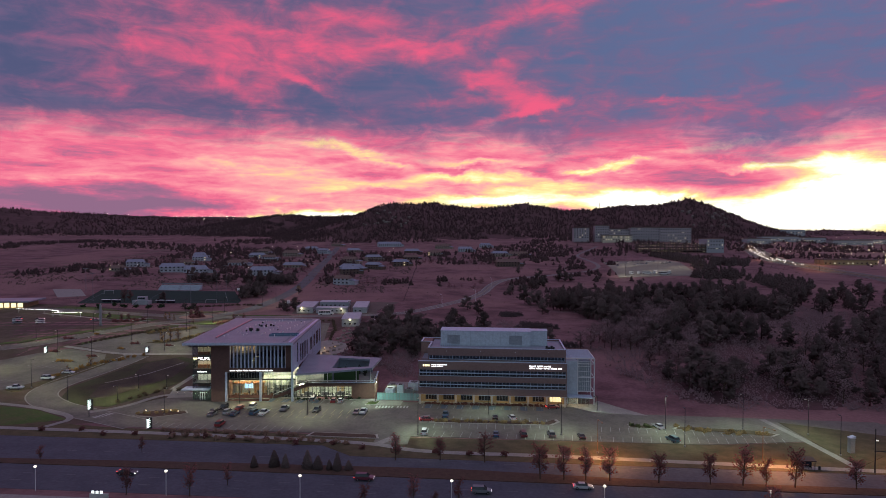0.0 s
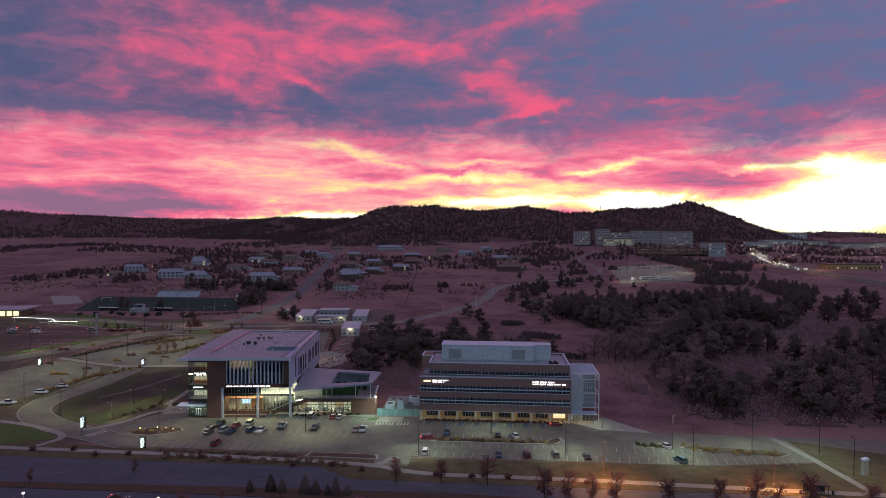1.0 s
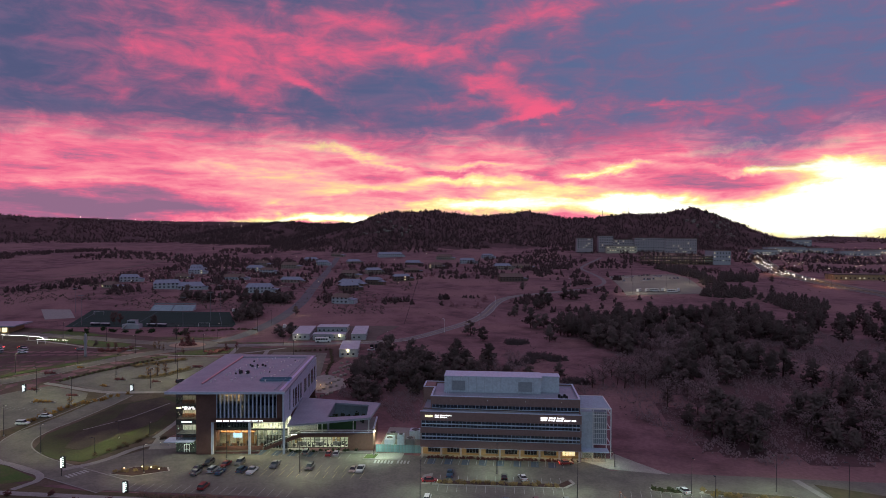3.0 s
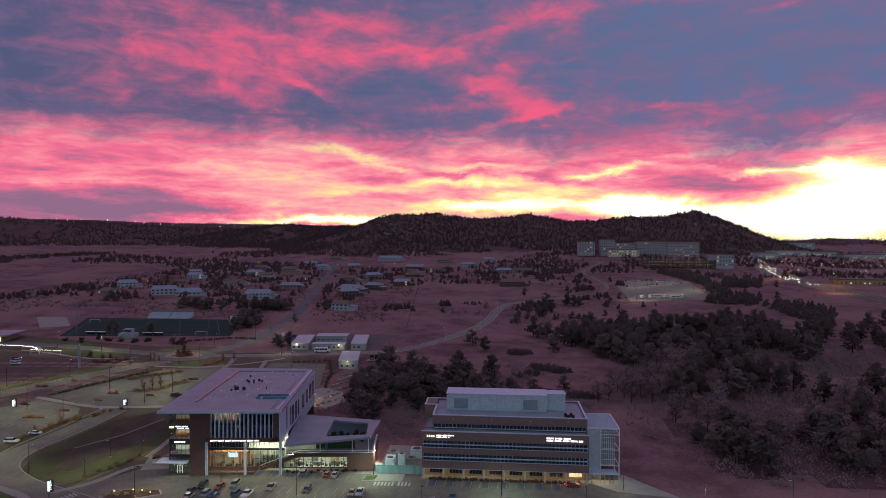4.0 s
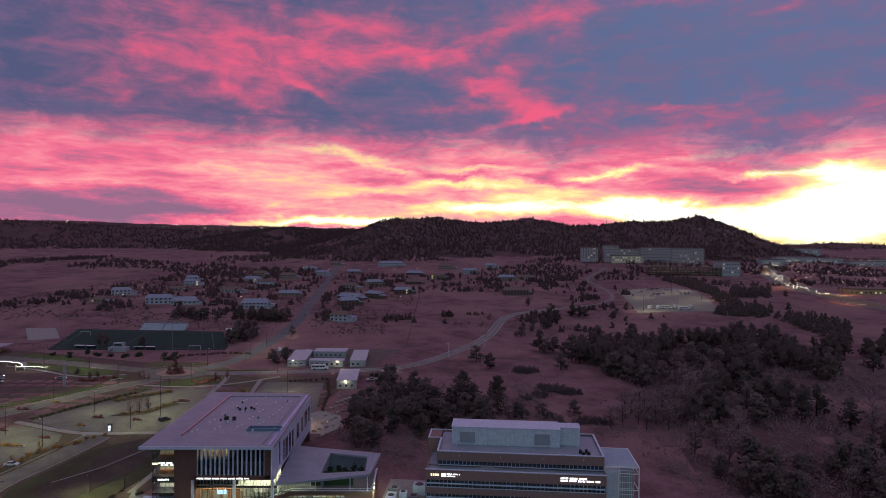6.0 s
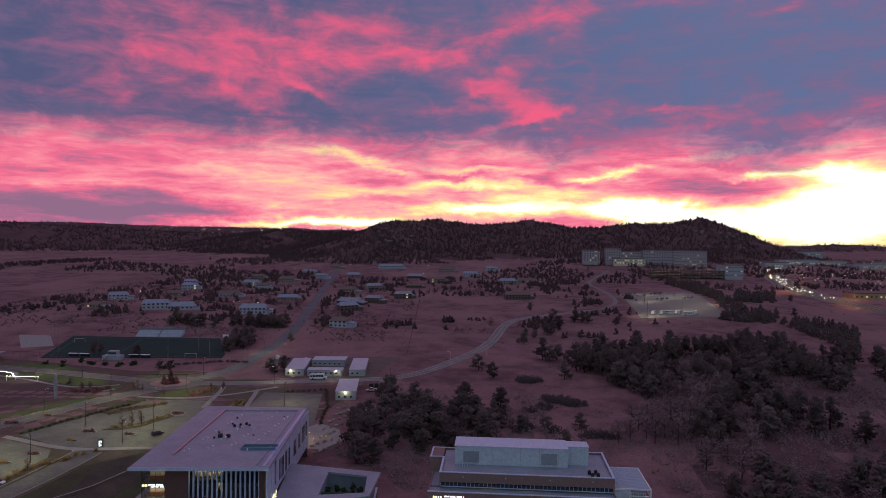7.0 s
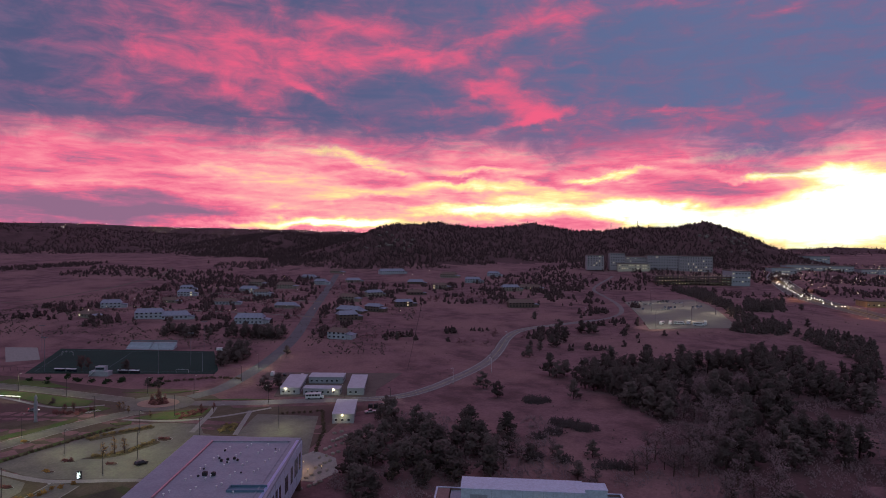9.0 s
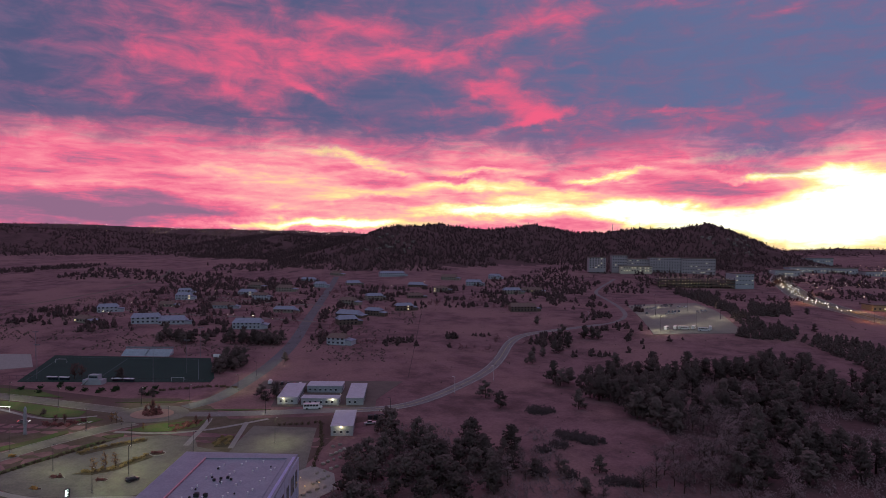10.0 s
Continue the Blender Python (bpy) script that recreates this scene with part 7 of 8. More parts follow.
for k in range(26):
    x, y = -52 + (k % 4) * 1.7 + math.sin(k) * 0.6, 60 + k * 2.1
    g = Geo().lathe([(0.7, 0), (1.0, 0.3), (0.85, 0.8), (0.3, 1.05)], 6)
    g.v = [(a * (1 + 0.3 * math.sin(k * 3 + a * 5)), b * (0.8 + 0.3 * math.cos(k + b * 4)), c) for a, b, c in g.v]
    solid("boulder", g, mat("pale_boulder", (0.34, 0.30, 0.26), 0.95, grain=5, vary=0.2), "pale sandstone boulder on the retaining slope", "boulder", "boulders", m=pose(x, y, at(x, y) - 0.1, 0, 0, k * 37))

# ---- signs, shelters and other street furniture ----
SIGN_FACE = glow_mat("lit_sign_face", (0.85, 0.97, 0.95), 1.6)


def pylon(x, y, low, tall, turn):
    t = thing("pylon_sign", pose(x, y, at(x, y), 0, 0, turn), "tall dark pylon sign with lit white lettering", "sign", "pylon signs")
    part("post", Geo().rod((0, 0, 0), (0, 0, low + tall), 0.12, 0.12, 8), DARK_METAL, t)
    b = part("panel", Geo().box(-0.35, -0.12, low, 1.25, 0.12, low + tall), DARK_METAL, t, "dark sign panel")
    part("lit_stripe", Geo().box(-0.28, -0.18, low + 0.15, 0.22, -0.12, low + tall - 0.5), SIGN_FACE, b, "lit white stripe")
    for k in range(5):
        z = low + tall * (0.92 - k * 0.17)
        part("letter_bar", Geo().box(0.35, -0.18, z - tall * 0.07, 0.65 + 0.1 * (k % 3), -0.12, z), SIGN_FACE, b, "lit white lettering")


pylon(-105.2, -26.5, 2.4, 3.6, 8)
pylon(-79.1, -37.4, 0.4, 3.4, 8)
pylon(-173, 46, 0.6, 3.2, 25)
pylon(-131, 55, 0.5, 2.8, 20)
for x in (-78, -84, -89, -81):
    b = thing("bollard_light", pose(x, -19 - abs(x + 83) * 0.3, at(x, -20) + 0.25), "small lit lamp in the planting bed", "garden lamp", "garden lamps")
    part("stem", Geo().rod((0, 0, 0), (0, 0, 0.7), 0.06), DARK_METAL, b)
    part("lamp", Geo().lathe([(0.16, 0.7), (0.2, 0.85), (0.1, 1.0)], 8), glow_mat("garden_lamp", (1.0, 0.75, 0.35), 4.0), b, "lit warm lamp")
for k in range(8):
    x = -90 + k * 2.8
    b = thing("bollard", pose(x, 3.0 - k * 0.1, at(x, 3) + 0.12), "short pale lit bollard on the forecourt", "bollard", "bollards")
    part("post", Geo().rod((0, 0, 0), (0, 0, 0.9), 0.09), GREY_METAL, b)
    part("cap", Geo().lathe([(0.1, 0.9), (0.1, 1.05)], 8), LAMP_HEAD, b, "lit cap")
sh = thing("bus_shelter", pose(106.3, -54.6, 0.1, 0, 0, -2), "dark roofed bus shelter beside the avenue", "bus shelter")
part("roof", Geo().prism([(-2.8, -1.2), (2.8, -1.2), (2.8, 1.2), (-2.8, 1.2)], [2.5, 2.5, 2.9, 2.9], [2.7, 2.7, 3.1, 3.1]), DARK_METAL, sh)
part("back_panel", Geo().box(-2.5, 0.95, 0.3, 2.5, 1.0, 2.5), GLASS_DARK, sh)
part("bench", Geo().box(-1.8, 0.3, 0.45, 1.8, 0.8, 0.55).box(-1.6, 0.4, 0, -1.5, 0.7, 0.45).box(1.5, 0.4, 0, 1.6, 0.7, 0.45), GREY_METAL, sh)
for x, y in ((-2.5, -1), (2.5, -1), (-2.5, 1), (2.5, 1)):
    part("post", Geo().rod((x, y, 0), (x, y, 2.6), 0.07), DARK_METAL, sh)
solid("litter_bin", Geo().lathe([(0.28, 0), (0.3, 0.8), (0.2, 1.0)], 10), DARK_METAL, "dark metal litter bin beside the shelter", "litter bin", m=pose(110.5, -54.4, 0.15))
kz = thing("utility_kiosk", pose(125.8, -40, 0.1, 0, 0, 10), "pale upright kiosk standing on dry grass", "kiosk")
part("body", Geo().box(-0.7, -0.6, 0, 0.7, 0.6, 4.2), mat("grey_green_kiosk", (0.27, 0.31, 0.31), 0.6, scale=1, grain=4), kz)
part("cap", Geo().prism([(-0.8, -0.7), (0.8, -0.7), (0.8, 0.7), (-0.8, 0.7)], [4.2] * 4, [4.35, 4.8, 4.8, 4.35]), PANEL, kz)
up_ = thing("utility_pole", pose(123.5, -55.5, 0), "dark wooden utility pole with crossarm", "utility pole")
part("pole", Geo().rod((0, 0, 0), (0, 0, 11.5), 0.17, 0.12, 8), DARK_METAL, up_)
part("crossarm", Geo().box(-0.2, -0.08, 5.6, 4.5, 0.08, 5.8), DARK_METAL, up_)
part("lamp", Geo().box(0.1, -0.2, 8.4, 0.6, 0.2, 8.6), LAMP_HEAD, up_, "small lit lamp")
ns = thing("entrance_sign", pose(-63, -87.5, 0.1), "low lit sign beside the near footpath", "sign")
part("wall", Geo().box(-2.2, -0.2, 0, 2.2, 0.2, 1.0), STUCCO, ns)
bars(ns, "letter_bar", [(-1.8, 1.2, 1.05, 1.6, 3)], 0.1, SIGN_FACE, "lit lettering")
wall_ = thing("retaining_wall", pose(0, 0, 0), "low dark retaining wall above the lawn bowl", "wall")
part("coping", ribbon([(-124, 12), (-115, 26), (-108, 44)], 0.5, 0.9, 3), CONCRETE, wall_)

# ---- site cabins and buildings beyond the car parks ----
CABIN = mat("pale_cabin_siding", (0.38, 0.385, 0.41), 0.7, scale=0.6, amount=0.4, grain=4)
CABIN_ROOF = mat("pale_cabin_roof", (0.46, 0.47, 0.52), 0.6, scale=0.3, amount=0.5, grain=2)


def cabin(x, y, turn, w, d, h, lamps):
    t = thing("site_cabin", pose(x, y, at(x, y), 0, 0, turn), "long pale prefabricated cabin with small windows", "cabin", "site cabins")
    part("wall", Geo().box(0, 0, -0.8, w, d, h), CABIN, t)
    part("roof", Geo().prism([(-0.2, -0.2), (w + 0.2, -0.2), (w + 0.2, d + 0.2), (-0.2, d + 0.2)], h, [h + 0.15, h + 0.15, h + 0.35, h + 0.35]), CABIN_ROOF, t)
    for k in range(max(2, int(w / 3))):
        wn = part("window", Geo().box(1.2 + k * 2.8, -0.05, 1.1, 2.2 + k * 2.8, 0.02, 2.2), GLASS_DARK, t)
        part("window_frame", Geo().box(1.1 + k * 2.8, -0.07, 1.0, 2.3 + k * 2.8, -0.02, 1.1).box(1.1 + k * 2.8, -0.07, 2.2, 2.3 + k * 2.8, -0.02, 2.3), WHITE_STEEL, wn)
    for k in range(int(d / 4)):
        part("window", Geo().box(w - 0.02, 2 + k * 4, 1.1, w + 0.05, 3.2 + k * 4, 2.2), GLASS_DARK, t)
    for u in lamps:
        part("wall_lamp", Geo().box(u - 0.2, -0.3, h - 0.5, u + 0.2, -0.05, h - 0.2), glow_mat("cabin_lamp", (1.0, 0.85, 0.5), 12.0), t, "lit wall lamp")
        l = bpy.data.lights.new("cabin_light", "POINT")
        l.energy, l.color, l.shadow_soft_size = 160, (1.0, 0.85, 0.5), 0.2
        o = new("cabin_light", l)
        o.parent, o.location = t, (u, -0.8, h - 0.5)


cabin(-96, 167, 9, 10, 32, 3.6, [3])
cabin(-88, 191.5, 5, 19, 10.5, 3.6, [])
cabin(-84, 168, 4, 19, 6, 3.4, [16])
cabin(-61.2, 170, 8, 8.6, 33, 3.6, [])
cabin(-57, 123, 9, 9.6, 26, 4.2, [4.5])
paved("cabin_yard", sheet([(-118, 196), (-104, 196), (-98, 163), (-46, 168), (-48, 182), (-40, 222), (-120, 214)], 0.08, 8), mat("gravel_yard", (0.15, 0.12, 0.105), 0.95, scale=0.2), "gravel yard round the cabins", "yard")
for k in range(4):
    roof_unit(pose(-44.5 + k * 2.6, 148 + k * 0.8, at(-44, 148)), 2.0, 2.4, 2.2, DARK_METAL)["label"] = "dark waste container beside the pale cabin"
car("pickup", "silver", -43, 140.5, 200, where="parked beside the pale cabin")
paved("patio", sheet([(-60, 66), (-48, 66), (-42, 74), (-46, 86), (-56, 92), (-62, 84)], 0.12, 5), PAVING, "curved paved patio behind the building", "patio")
for k in range(4):
    light = thing("patio_lamp", pose(-57 + (k % 3) * 4, 68 + k * 4, at(-52, 76) + 0.1), "low warm lamp on the patio", "garden lamp", "garden lamps")
    part("stem", Geo().rod((0, 0, 0), (0, 0, 0.9), 0.06), DARK_METAL, light)
    part("lamp", Geo().lathe([(0.14, 0.9), (0.18, 1.1), (0.1, 1.25)], 8), glow_mat("patio_glow", (1.0, 0.62, 0.25), 1.6), light, "lit warm lamp")
l = bpy.data.lights.new("patio_light", "POINT")
l.energy, l.color, l.shadow_soft_size = 350, (1.0, 0.62, 0.25), 0.5
new("patio_light", l).location = (-55, 72, at(-55, 72) + 3.2)

# ---- sports field ----
paved("sports_field", sheet([(-279, 256), (-257, 193), (-149, 206), (-151, 216), (-176, 266)], 0.12, 8), TURF, "dark green artificial turf pitch", "sports field")
paved("practice_court", sheet([(-318, 254), (-296, 256), (-272, 226), (-288, 217)], 0.12, 8), CONCRETE, "pale paved court beside the pitch", "court")
fl = new("field_lines")
tagged(fl, "white pitch lines on green turf", "field marking", kind="structure")
for a, b in (((-254, 197), (-158, 210)), ((-272, 252), (-182, 261)), ((-254, 197), (-272, 252)), ((-158, 210), (-182, 261)), ((-216, 204), (-228, 256))):
    part("pitch_line", ribbon([a, b], 0.3, 0.16), mat("faded_pitch_paint", (0.13, 0.17, 0.17), 0.8), fl)
st = thing("grandstand", pose(-237, 262, at(-222, 262) - 0.2, 0, 0, 7), "pale metal grandstand beside the pitch", "grandstand")
for k in range(9):
    part("tier", Geo().box(0, k * 0.95, 0, 15.6, k * 0.95 + 0.95, 0.6 + k * 0.42).box(16.4, k * 0.95, 0, 32, k * 0.95 + 0.95, 0.6 + k * 0.42), mat("stand_aluminium", (0.42, 0.46, 0.52), 0.45, grain=3), st)
part("back_rail", Geo().box(0, 8.6, 4.4, 32, 8.7, 5.4), GREY_METAL, st)
pb = thing("press_box", pose(-217, 192, at(-212, 193), 0, 0, 2), "white two-tier press box below the pitch", "hut")
part("lower_room", Geo().box(0, 0, 0, 11, 5, 2.8), CABIN, pb)
part("upper_room", Geo().box(3, 0.8, 2.8, 8.5, 4.6, 5.4), CABIN, pb)
part("stair", Geo().prism([(0.2, -1.2), (3, -1.2), (3, 0), (0.2, 0)], [0, 2.6, 2.6, 0], [0.3, 2.9, 2.9, 0.3]), WHITE_STEEL, pb)
part("window", Geo().box(3.3, 0.75, 3.7, 8.2, 0.8, 4.7), GLASS_DARK, pb)
for x, y in ((-240, 199), (-233, 199.3), (-202, 200.5), (-195, 200.8)):
    d = thing("team_shelter", pose(x, y, at(x, y)), "low white team shelter beside the pitch", "shelter", "team shelters")
    part("roof", Geo().prism([(-3, -0.8), (3, -0.8), (3, 0.8), (-3, 0.8)], 1.9, [2.0, 2.0, 2.3, 2.3]), WHITE_STEEL, d)
    part("back", Geo().box(-3, 0.7, 0, 3, 0.8, 1.9), GLASS_DARK, d)
for x, y in ((-168, 205), (-262, 238)):
    gl = thing("goal", pose(x, y, at(x, y) + 0.12, 0, 0, 5), "white framed goal on the pitch", "goal", "goals")
    part("frame", Geo().rod((-3.6, 0, 0), (-3.6, 0, 2.4), 0.08).rod((3.6, 0, 0), (3.6, 0, 2.4), 0.08).rod((-3.6, 0, 2.4), (3.6, 0, 2.4), 0.08), WHITE_STEEL, gl)
for x, y, h in ((-250, 200, 20), (-180, 200, 20), (-173, 226, 20), (-284, 244, 18), (-184, 268, 20)):
    fp_ = thing("floodlight_mast", pose(x, y, at(x, y)), "tall pale floodlight mast beside the pitch", "floodlight", "floodlights")
    part("mast", Geo().rod((0, 0, 0), (0, 0, h), 0.15, 0.09, 8), GREY_METAL, fp_)
    part("crossbar", Geo().box(-1.9, -0.08, h - 0.3, 1.9, 0.08, h - 0.15), GREY_METAL, fp_)
    for k in range(5):
        part("floodlight", Geo().box(-1.9 + k * 0.85, -0.2, h - 0.15, -1.5 + k * 0.85, 0.15, h + 0.3), GREY_METAL, fp_)
ff = thing("field_fence", pose(0, 0, 0), "dark wire fence on posts below the pitch", "fence")
for k in range(32):
    x, y = -278 + k * 4.2, 197.5 + k * 0.16
    part("fence_post", Geo().rod((x, y, at(x, y)), (x, y, at(x, y) + 2.4), 0.05, 0.05, 5), DARK_METAL, ff)
part("top_rail", Geo().rod((-278, 197.5, at(-278, 197.5) + 2.4), (-148, 202.5, at(-148, 202.5) + 2.4), 0.05), DARK_METAL, ff)
mo = Geo()
rows_ = [(0.9, 0.0), (0.7, 1.0), (0.55, 3.0), (0.9, 5.0), (0.6, 6.5), (0.95, 8.0), (0.5, 9.6), (0.7, 10.8), (0.2, 12.0)]
mo.lathe(rows_, 10)
solid("sculpture_column", mo, mat("grey_stone_column", (0.34, 0.33, 0.34), 0.8, grain=3), "pale grey slender sculpted column on the lawn", "sculpture", m=pose(-185, 106, at(-185, 106)), smooth=True)
# lit canopy and building beside the campus road
lb = thing("campus_building", pose(-310, 160, at(-290, 165), 0, 0, 12), "low campus building with a wide pale roof and lit canopy", "building")
part("wall", Geo().box(0, 3, 0, 34, 22, 4.2), OCHRE, lb)
part("roof", Geo().box(-2, 0, 4.2, 38, 24, 5.0), ROOF, lb, "wide pale roof")
for k in range(8):
    part("window", Geo().box(2 + k * 4, 2.93, 0.8, 5 + k * 4, 2.99, 3.6), glow_mat("lit_window", (1.0, 0.83, 0.45), 1.5), lb, "warmly lit window")
cn = thing("lit_canopy", pose(0, 0, 0), "curved walkway canopy edged with a white light strip", "canopy")
arc = rounded([(-268, 153), (-250, 151), (-238, 148), (-234, 143), (-232, 141)], 3)
part("deck", ribbon(arc, 3.0, 2.6, 2), CONCRETE, cn)
strip = glow_mat("white_strip_light", (1.0, 0.97, 0.85), 5.0)
part("light_strip", ribbon([(x, y - 1.6) for x, y in arc], 0.5, 2.75, 2), strip, cn, "lit white strip")
part("light_strip", ribbon([(-236, 139), (-217, 138)], 0.5, 2.75, 2), strip, cn, "lit white strip")
for x, y in arc[::12] + [(-236, 139.5), (-218, 138.5)]:
    part("post", Geo().rod((x, y, at(x, y)), (x, y, at(x, y) + 2.6), 0.1), WHITE_STEEL, cn)
for k in range(9):
    car(("saloon", "suv")[k % 2], ("white", "grey", "black", "silver")[k % 4], -262 + k * 4.6, 126 - (k % 3) * 6, 15 + (k % 2) * 180, lit=k % 3 == 0, where="parked below the lit canopy")

# ---- houses on the slope ----
HOUSE_WALLS = [mat("white_siding", (0.46, 0.47, 0.51), 0.8, grain=3), mat("tan_siding", (0.33, 0.27, 0.22), 0.8, grain=3), mat("brown_siding", (0.16, 0.11, 0.09), 0.85, grain=3)]
HOUSE_ROOFS = [mat("grey_shingle", (0.28, 0.30, 0.37), 0.9, grain=3), mat("brown_shingle", (0.20, 0.14, 0.12), 0.9, grain=3)]


def house(x, y, turn, w, d, h, wall, roof, lit):
    z = at(x, y)
    t = thing("house", pose(x, y, z, 0, 0, turn), f"{('white', 'tan', 'brown')[wall]} detached house with a pitched roof on the slope", "house", "houses on the slope")
    part("wall", Geo().box(-w / 2, -d / 2, -1.5, w / 2, d / 2, h), HOUSE_WALLS[wall], t)
    e = 0.6
    g = Geo()
    g.add([(-w / 2 - e, -d / 2 - e, h - 0.1), (w / 2 + e, -d / 2 - e, h - 0.1), (w / 2 + e, d / 2 + e, h - 0.1), (-w / 2 - e, d / 2 + e, h - 0.1), (-w / 2 + 1.5, 0, h + d * 0.26), (w / 2 - 1.5, 0, h + d * 0.26)],
          [(3, 2, 1, 0), (0, 1, 5, 4), (2, 3, 4, 5), (1, 2, 5), (3, 0, 4)])
    rf = part("roof", g, HOUSE_ROOFS[(wall + int(x)) % 2], t, "pitched shingle roof")
    part("chimney", Geo().box(w * 0.2, 0.3, h, w * 0.2 + 0.9, 1.2, h + d * 0.26 + 0.8), HOUSE_WALLS[2], rf)
    n = max(2, int(w / 3.2))
    for k in range(n):
        for z0 in ((1.0, 3.8) if h > 5 else (1.0,)):
            on = lit and k == int(x) % n
            part("window", Geo().box(-w / 2 + (k + 0.25) * w / n, -d / 2 - 0.06, z0, -w / 2 + (k + 0.7) * w / n, -d / 2 + 0.02, z0 + 1.3), glow_mat("lit_house_window", (1.0, 0.75, 0.4), 0.7) if on else GLASS_DARK, t, "lit window" if on else "")
    part("wing", Geo().box(w / 2, -d / 2 + 1, -1.5, w / 2 + 5, d / 2 - 1, h * 0.6), HOUSE_WALLS[wall], t)
    part("porch_roof", Geo().prism([(w / 2 - 0.1, -d / 2 + 0.5), (w / 2 + 5.4, -d / 2 + 0.5), (w / 2 + 5.4, d / 2 - 0.5), (w / 2 - 0.1, d / 2 - 0.5)], h * 0.6, [h * 0.6 + 1.2, h * 0.6 + 0.2, h * 0.6 + 0.2, h * 0.6 + 1.2]), HOUSE_ROOFS[0], t)


for k, (x, y, w, wall) in enumerate(((-332, 367, 15, 1), (-356, 438, 16, 0), (-282, 374, 18, 0), (-262, 380, 16, 0), (-370, 620, 15, 0), (-346, 569, 15, 0), (-269, 500, 19, 0), (-194, 377, 17, 0), (-263, 590, 17, 0), (-199, 487, 19, 1), (-290, 620, 16, 0), (-262, 678, 16, 1),
                                     (-272, 815, 20, 0), (-105, 330, 13, 0), (-150, 557, 15, 1), (-128, 466, 17, 2), (-106, 478, 16, 2), (-131, 606, 17, 1), (-193, 770, 16, 1), (-158, 900, 30, 0), (-82, 516, 18, 2), (-85, 630, 17, 2), (33, 690, 18, 1), (41, 533, 20, 2), (-330, 500, 15, 1), (-60, 700, 17, 1), (-20, 790, 18, 0), (-100, 760, 16, 2), (-230, 730, 16, 0), (-310, 700, 16, 1), (60, 720, 22, 1), (-60, 860, 18, 1), (10, 880, 18, 0), (-250, 900, 17, 1), (-120, 420, 14, 2))):
    house(x, y, (k * 47) % 50 - 20, w * (1.0 + 0.12 * (k % 4)), 10 + k % 4, 5.2 if k % 3 else 3.2, wall, k, k % 5 == 0)
paved("house_street", ribbon(rounded([(-150, 425), (-215, 440), (-290, 430), (-380, 470)], 3), 6, 0.15), ASPHALT, "narrow street between the houses")
paved("house_street_upper", ribbon(rounded([(-172, 540), (-240, 555), (-330, 600)], 3), 6, 0.15), ASPHALT, "narrow street between the houses")
paved("hill_track", ribbon(rounded([(-620, 440), (-493, 472), (-470, 575), (-490, 796), (-560, 950)], 3), 5, 0.2), mat("pale_track", (0.16, 0.13, 0.11), 0.95), "narrow track over the grassy hill")
pf = thing("boundary_fence", pose(0, 0, 0), "thin wire fence line across the grassland", "fence")
for k in range(60):
    x, y = -38 - k * 0.55, 232 + k * 6.2
    part("fence_post", Geo().rod((x, y, at(x, y) - 0.2), (x, y, at(x, y) + 1.5), 0.07, 0.07, 4), DARK_METAL, pf)

# ---- halls of residence, parking deck and town beyond ----
def block(name, x0, x1, y0, depth, z0, z1, storeys, wall, label, share=0.18, seed=1, step=4.0, roof_m=None):
    t = thing(name, pose(x0, y0, z0), label, "building", "campus blocks")
    w, h = x1 - x0, z1 - z0
    part("wall", Geo().box(0, 0, -6, w, depth, h), wall, t)
    part("roof", Geo().box(-0.5, -0.5, h, w + 0.5, depth + 0.5, h + 0.9), roof_m or HOUSE_ROOFS[1], t)
    r_ = np.random.default_rng(seed)
    n = int(w / step)
    dark_m = Geo().box(-0.9, -0.12, 0, 0.9, 0.02, 1.7).mesh("window", GLASS_DARK)
    lit_m = Geo().box(-0.9, -0.12, 0, 0.9, 0.02, 1.7).mesh("window", glow_mat("lit_far_window", (1.0, 0.82, 0.5), 0.4))
    for s in range(storeys):
        for k in range(n):
            p = part("window", lit_m if r_.random() < share else dark_m, None, t)
            p.location = ((k + 0.5) * w / n, 0, (s + 0.3) * h / storeys)
    return t


HALL_WALL = mat("mauve_stucco", (0.40, 0.35, 0.36), 0.9, scale=0.1, amount=0.4, grain=1)
block("residence_hall", 164, 191, 930, 22, 50, 68, 5, HALL_WALL, "pale five-storey hall of residence on the hillside", 0.2, 1)
block("residence_hall", 201, 225, 928, 22, 50, 72, 5, HALL_WALL, "pale five-storey hall of residence with a tiled roof", 0.1, 2)
block("residence_hall", 225, 262, 936, 20, 48, 66, 4, HALL_WALL, "pale hall of residence on the hillside", 0.15, 3)
block("residence_hall", 262, 312, 930, 22, 46, 69, 5, HALL_WALL, "long pale hall of residence on the hillside", 0.08, 4)
block("residence_hall", 312, 364, 926, 22, 44, 68.5, 5, HALL_WALL, "long pale hall of residence on the hillside", 0.08, 5)
block("dining_hall", 212, 262, 915, 14, 46, 55, 2, PLASTER, "low hall with lit ochre windows below the residences", 0.45, 6)
gd = thing("parking_deck", pose(242, 790, 32), "long open parking deck with rows of lit lamps", "parking deck")
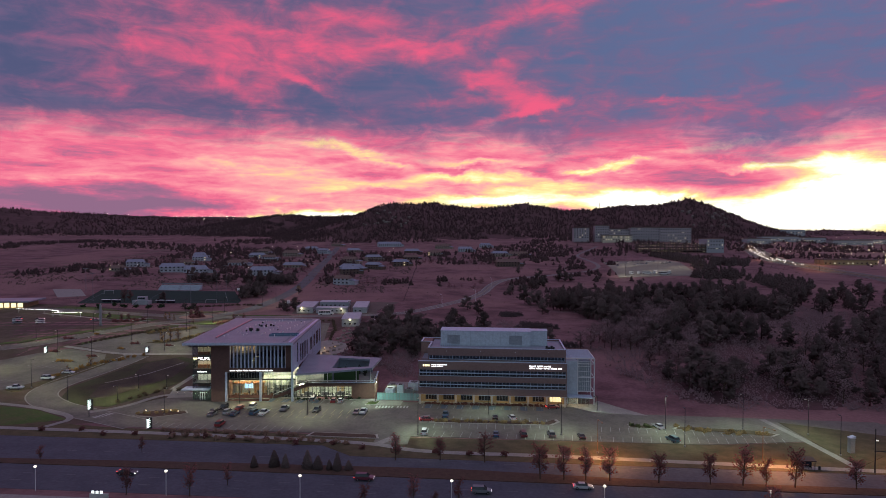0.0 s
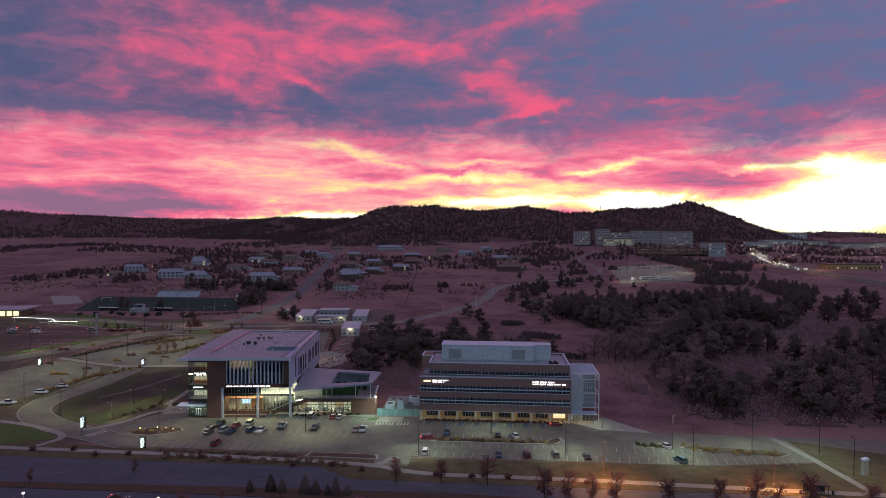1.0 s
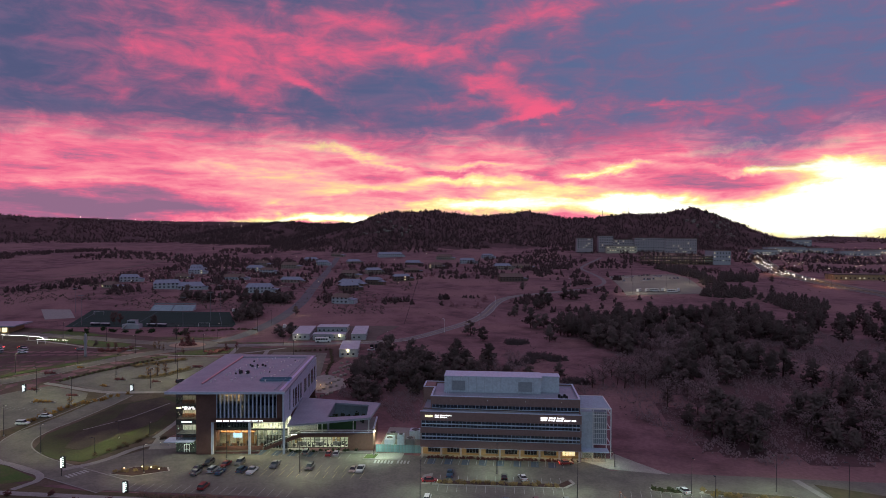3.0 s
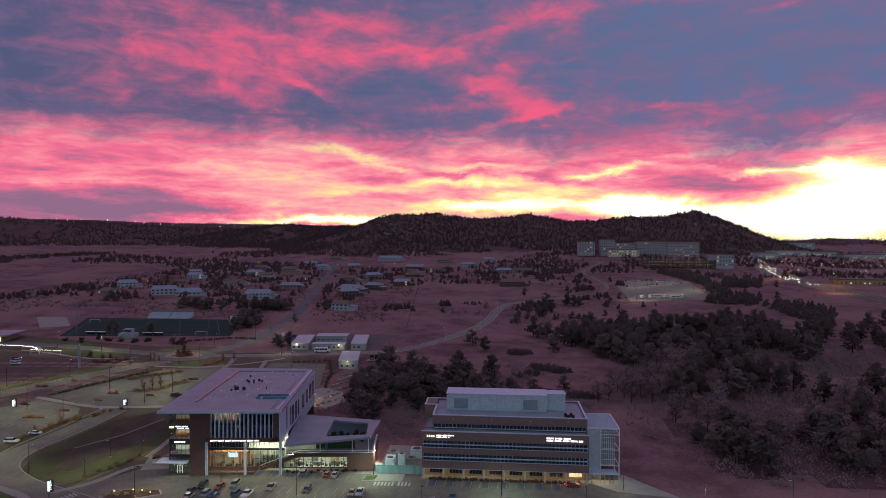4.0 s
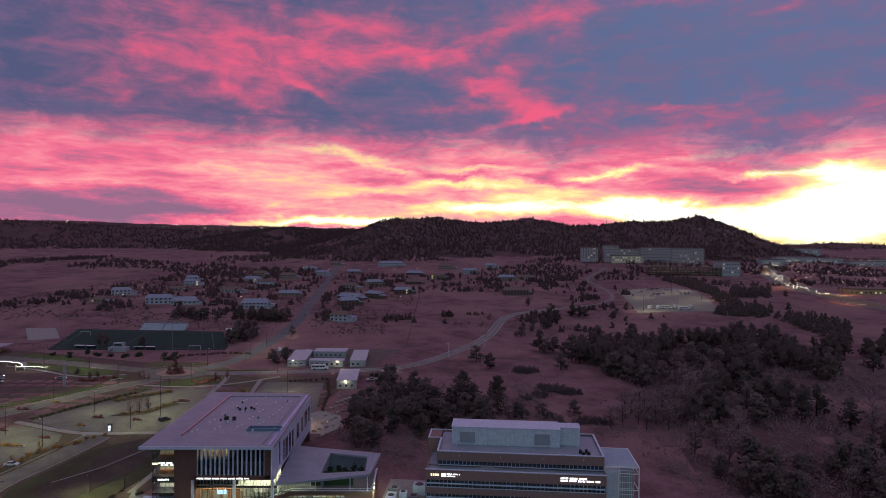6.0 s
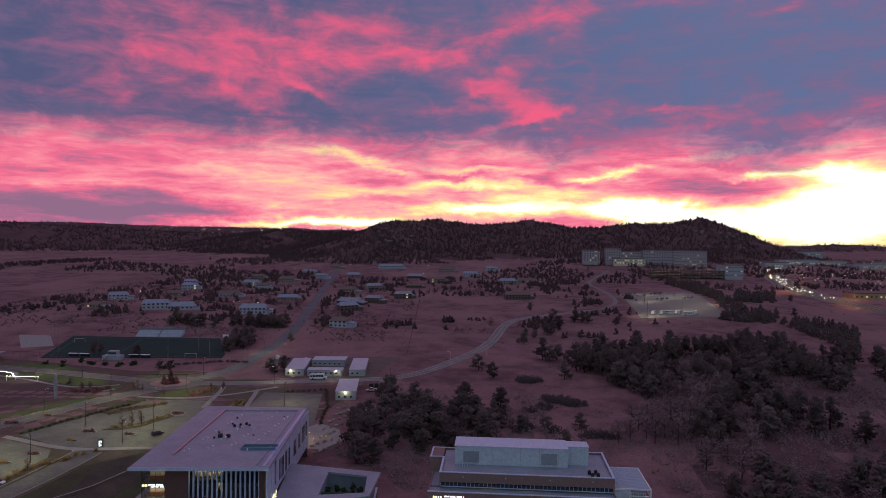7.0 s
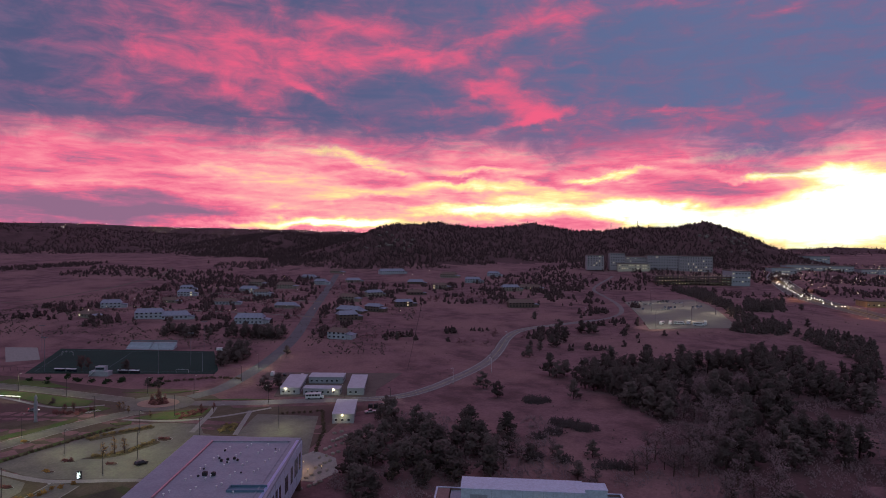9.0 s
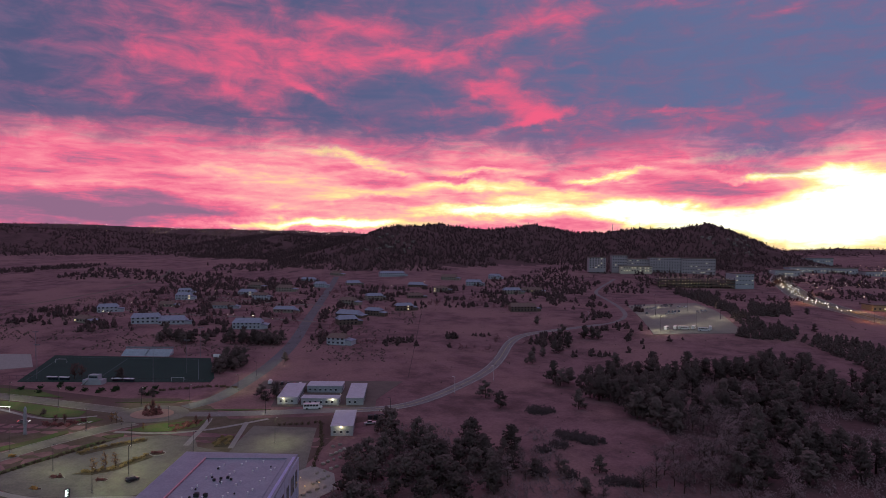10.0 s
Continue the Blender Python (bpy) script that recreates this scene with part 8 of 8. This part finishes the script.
for s in range(4):
    part("deck", Geo().box(0, 0, s * 4.0 - 3, 105, 40, s * 4.0 - 2.2).box(0, 0, s * 4.0 - 2.2, 105, 0.3, s * 4.0 - 1.2), mat("deck_concrete", (0.17, 0.115, 0.105), 0.9, scale=0.1), gd)
    for k in range(18):
        part("column", Geo().box(k * 6.1, 0.4, s * 4.0 - 2.2, k * 6.1 + 0.6, 1.0, s * 4.0 + 1), DARK_METAL, gd)
    for k in range(26):
        part("lamp", Geo().box(2 + k * 4.0, 3.2, s * 4.0 + 0.3, 2.5 + k * 4.0, 3.7, s * 4.0 + 0.5), glow_mat("deck_lamp", (1.0, 0.78, 0.45), 1.6), gd, "lit lamp")
block("office_block", 347, 372, 788, 40, 34, 51, 3, CABIN, "pale office block beside the parking deck", 0.3, 7)
for k, (x0, x1, y, z0, z1) in enumerate(((470, 510, 960, 34, 42), (515, 580, 1010, 36, 44), (590, 640, 1035, 37, 44), (650, 720, 1030, 36, 43), (600, 655, 1150, 50, 60), (730, 800, 1100, 38, 46))):
    z0 = at((x0 + x1) / 2, y) - 0.5
    block("shop_hall", x0, x1, y, 25, z0, z0 + 9, 1, CABIN, "low pale shop hall with lit windows", 0.6, 10 + k, 5)
block("roadside_hall", 418, 480, 583, 22, at(450, 583) - 0.5, at(450, 583) + 6, 1, OCHRE, "low brick roadside hall with lit windows", 0.2, 20, 5)
HIGHWAY = rounded([(392, 300), (391, 440), (389, 540), (388, 606), (392, 668), (420, 780), (452, 905), (520, 1010), (620, 1100)], 3)
paved("highway", ribbon(HIGHWAY, 32, 0.3, 10), mat("highway_asphalt", (0.15, 0.135, 0.125), 0.85, scale=0.1), "wide highway curving towards the town")
for off_, m_, label in ((-15, WHITE_PAINT, "white edge line of the highway"), (15, WHITE_PAINT, "white edge line of the highway"), (-2.6, STALL, "yellow line beside the highway median"), (2.6, STALL, "yellow line beside the highway median")):
    paved("road_line", ribbon(beside(HIGHWAY, off_), 0.5, 0.36, 10), m_, label, "road marking")
paved("highway_median", ribbon(HIGHWAY, 3.6, 0.42, 10), VERGE, "dry grass median of the highway", "median")


def glow_points(name, pts, size, material, label):
    """Far lamps: small lit globes, too many and too far to tell apart."""
    v, f = tufts(np.array(pts), np.full(len(pts), size), 1.0, np.random.default_rng(9))
    me = bpy.data.meshes.new(name)
    me.from_pydata(v.tolist(), [], f.tolist())
    me.materials.append(material)
    tagged(new(name, me), label, "lights", kind="stuff")


r = np.random.default_rng(44)
pts = []
for k in range(120):
    a = HIGHWAY[int(len(HIGHWAY) * (0.3 + 0.62 * r.random() ** 0.5))]
    x, y = a[0] + r.uniform(-9, 9), a[1] + r.uniform(-9, 9)
    pts.append((x, y, at(x, y) + 1.1))
glow_points("highway_headlamps", pts, 0.5, glow_mat("far_headlamp", (1.0, 0.93, 0.8), 8.0), "rows of headlamps on the highway")
pts = []
for k in range(330):
    x, y = r.uniform(440, 1050), r.uniform(520, 1250)
    if float(land(x, y) - gentle(x, y)) > 8:
        continue
    pts.append((x, y, at(x, y) + r.uniform(3, 9)))
glow_points("town_lamps", pts, 0.5, glow_mat("far_town_lamp", (1.0, 0.70, 0.42), 6.0), "scattered lamps of the town")
pts = []
for k in range(420):
    x, y = r.uniform(-3000, -600), r.uniform(2900, 4050)
    pts.append((x, y, at(x, y) + 6))
glow_points("plateau_lamps", pts, 1.1, glow_mat("plateau_lamp", (1.0, 0.78, 0.5), 8.0), "scattered lamps of the distant plateau")
pts = []
for k in range(60):
    x, y = r.uniform(-380, -75), r.uniform(380, 950)
    pts.append((x, y, at(x, y) + 3))
glow_points("porch_lamps", pts, 0.2, glow_mat("porch_lamp", (1.0, 0.75, 0.45), 12.0), "scattered porch lamps among the houses")
spread_stuff("town_roofs", 440, 1100, 600, 1350, 260, lambda x, y, rise: True, (3, 6), 1, 0.1, mat("dull_roofs", (0.09, 0.08, 0.085), 0.9, scale=0.05), "dull roofs of the town beyond", "roofs", 51, 0.5, 0.3)
spread_stuff("town_trees", 430, 1200, 520, 1500, 1500, lambda x, y, rise: noise.noise((x * 0.02, y * 0.02, 3.3)) > 0, (2, 4), 3, 0.4, HILLWOOD, "dark trees of the town beyond", "woods", 52, 0.85, 0.7)
for x, h in ((282, 16), (343, 26)):
    mast = thing("radio_mast", pose(x, 1400, at(x, 1400)), "slender lattice radio mast on the crest", "radio mast", "radio masts")
    for a in range(3):
        c, s = math.cos(a * 2.094), math.sin(a * 2.094)
        part("leg", Geo().rod((c * 0.8, s * 0.8, 0), (c * 0.3, s * 0.3, h), 0.2, 0.14, 4), GREY_METAL, mast)
    for k in range(8):
        part("brace", Geo().rod((-0.7, 0, k * h / 8), (0.7, 0, (k + 1) * h / 8), 0.12, 0.12, 4), GREY_METAL, mast)
    part("dish", Geo().lathe([(0.3, h - 4), (1.6, h - 3.4), (1.6, h - 3)], 10), WHITE_STEEL, mast)
# walls of sandstone on the crests
for k in range(60):
    r_ = np.random.default_rng(100 + k)
    x, y = (r_.uniform(-250, -150), r_.uniform(1060, 1150)) if k % 2 else (r_.uniform(420, 500), r_.uniform(1100, 1190))
    s = r_.uniform(1.5, 3.6)
    g = Geo().lathe([(s, -1), (s * 1.05, s * 0.5), (s * 0.6, s)], 7)
    g.v = [(a * r_.uniform(0.8, 1.3), b * r_.uniform(0.6, 1.0), c) for a, b, c in g.v]
    solid("rock_outcrop", g, mat("grey_sandstone", (0.24, 0.20, 0.18), 0.95, grain=1), "pale sandstone outcrop on the bluff", "rock", "rock outcrops", m=pose(x, y, at(x, y)))
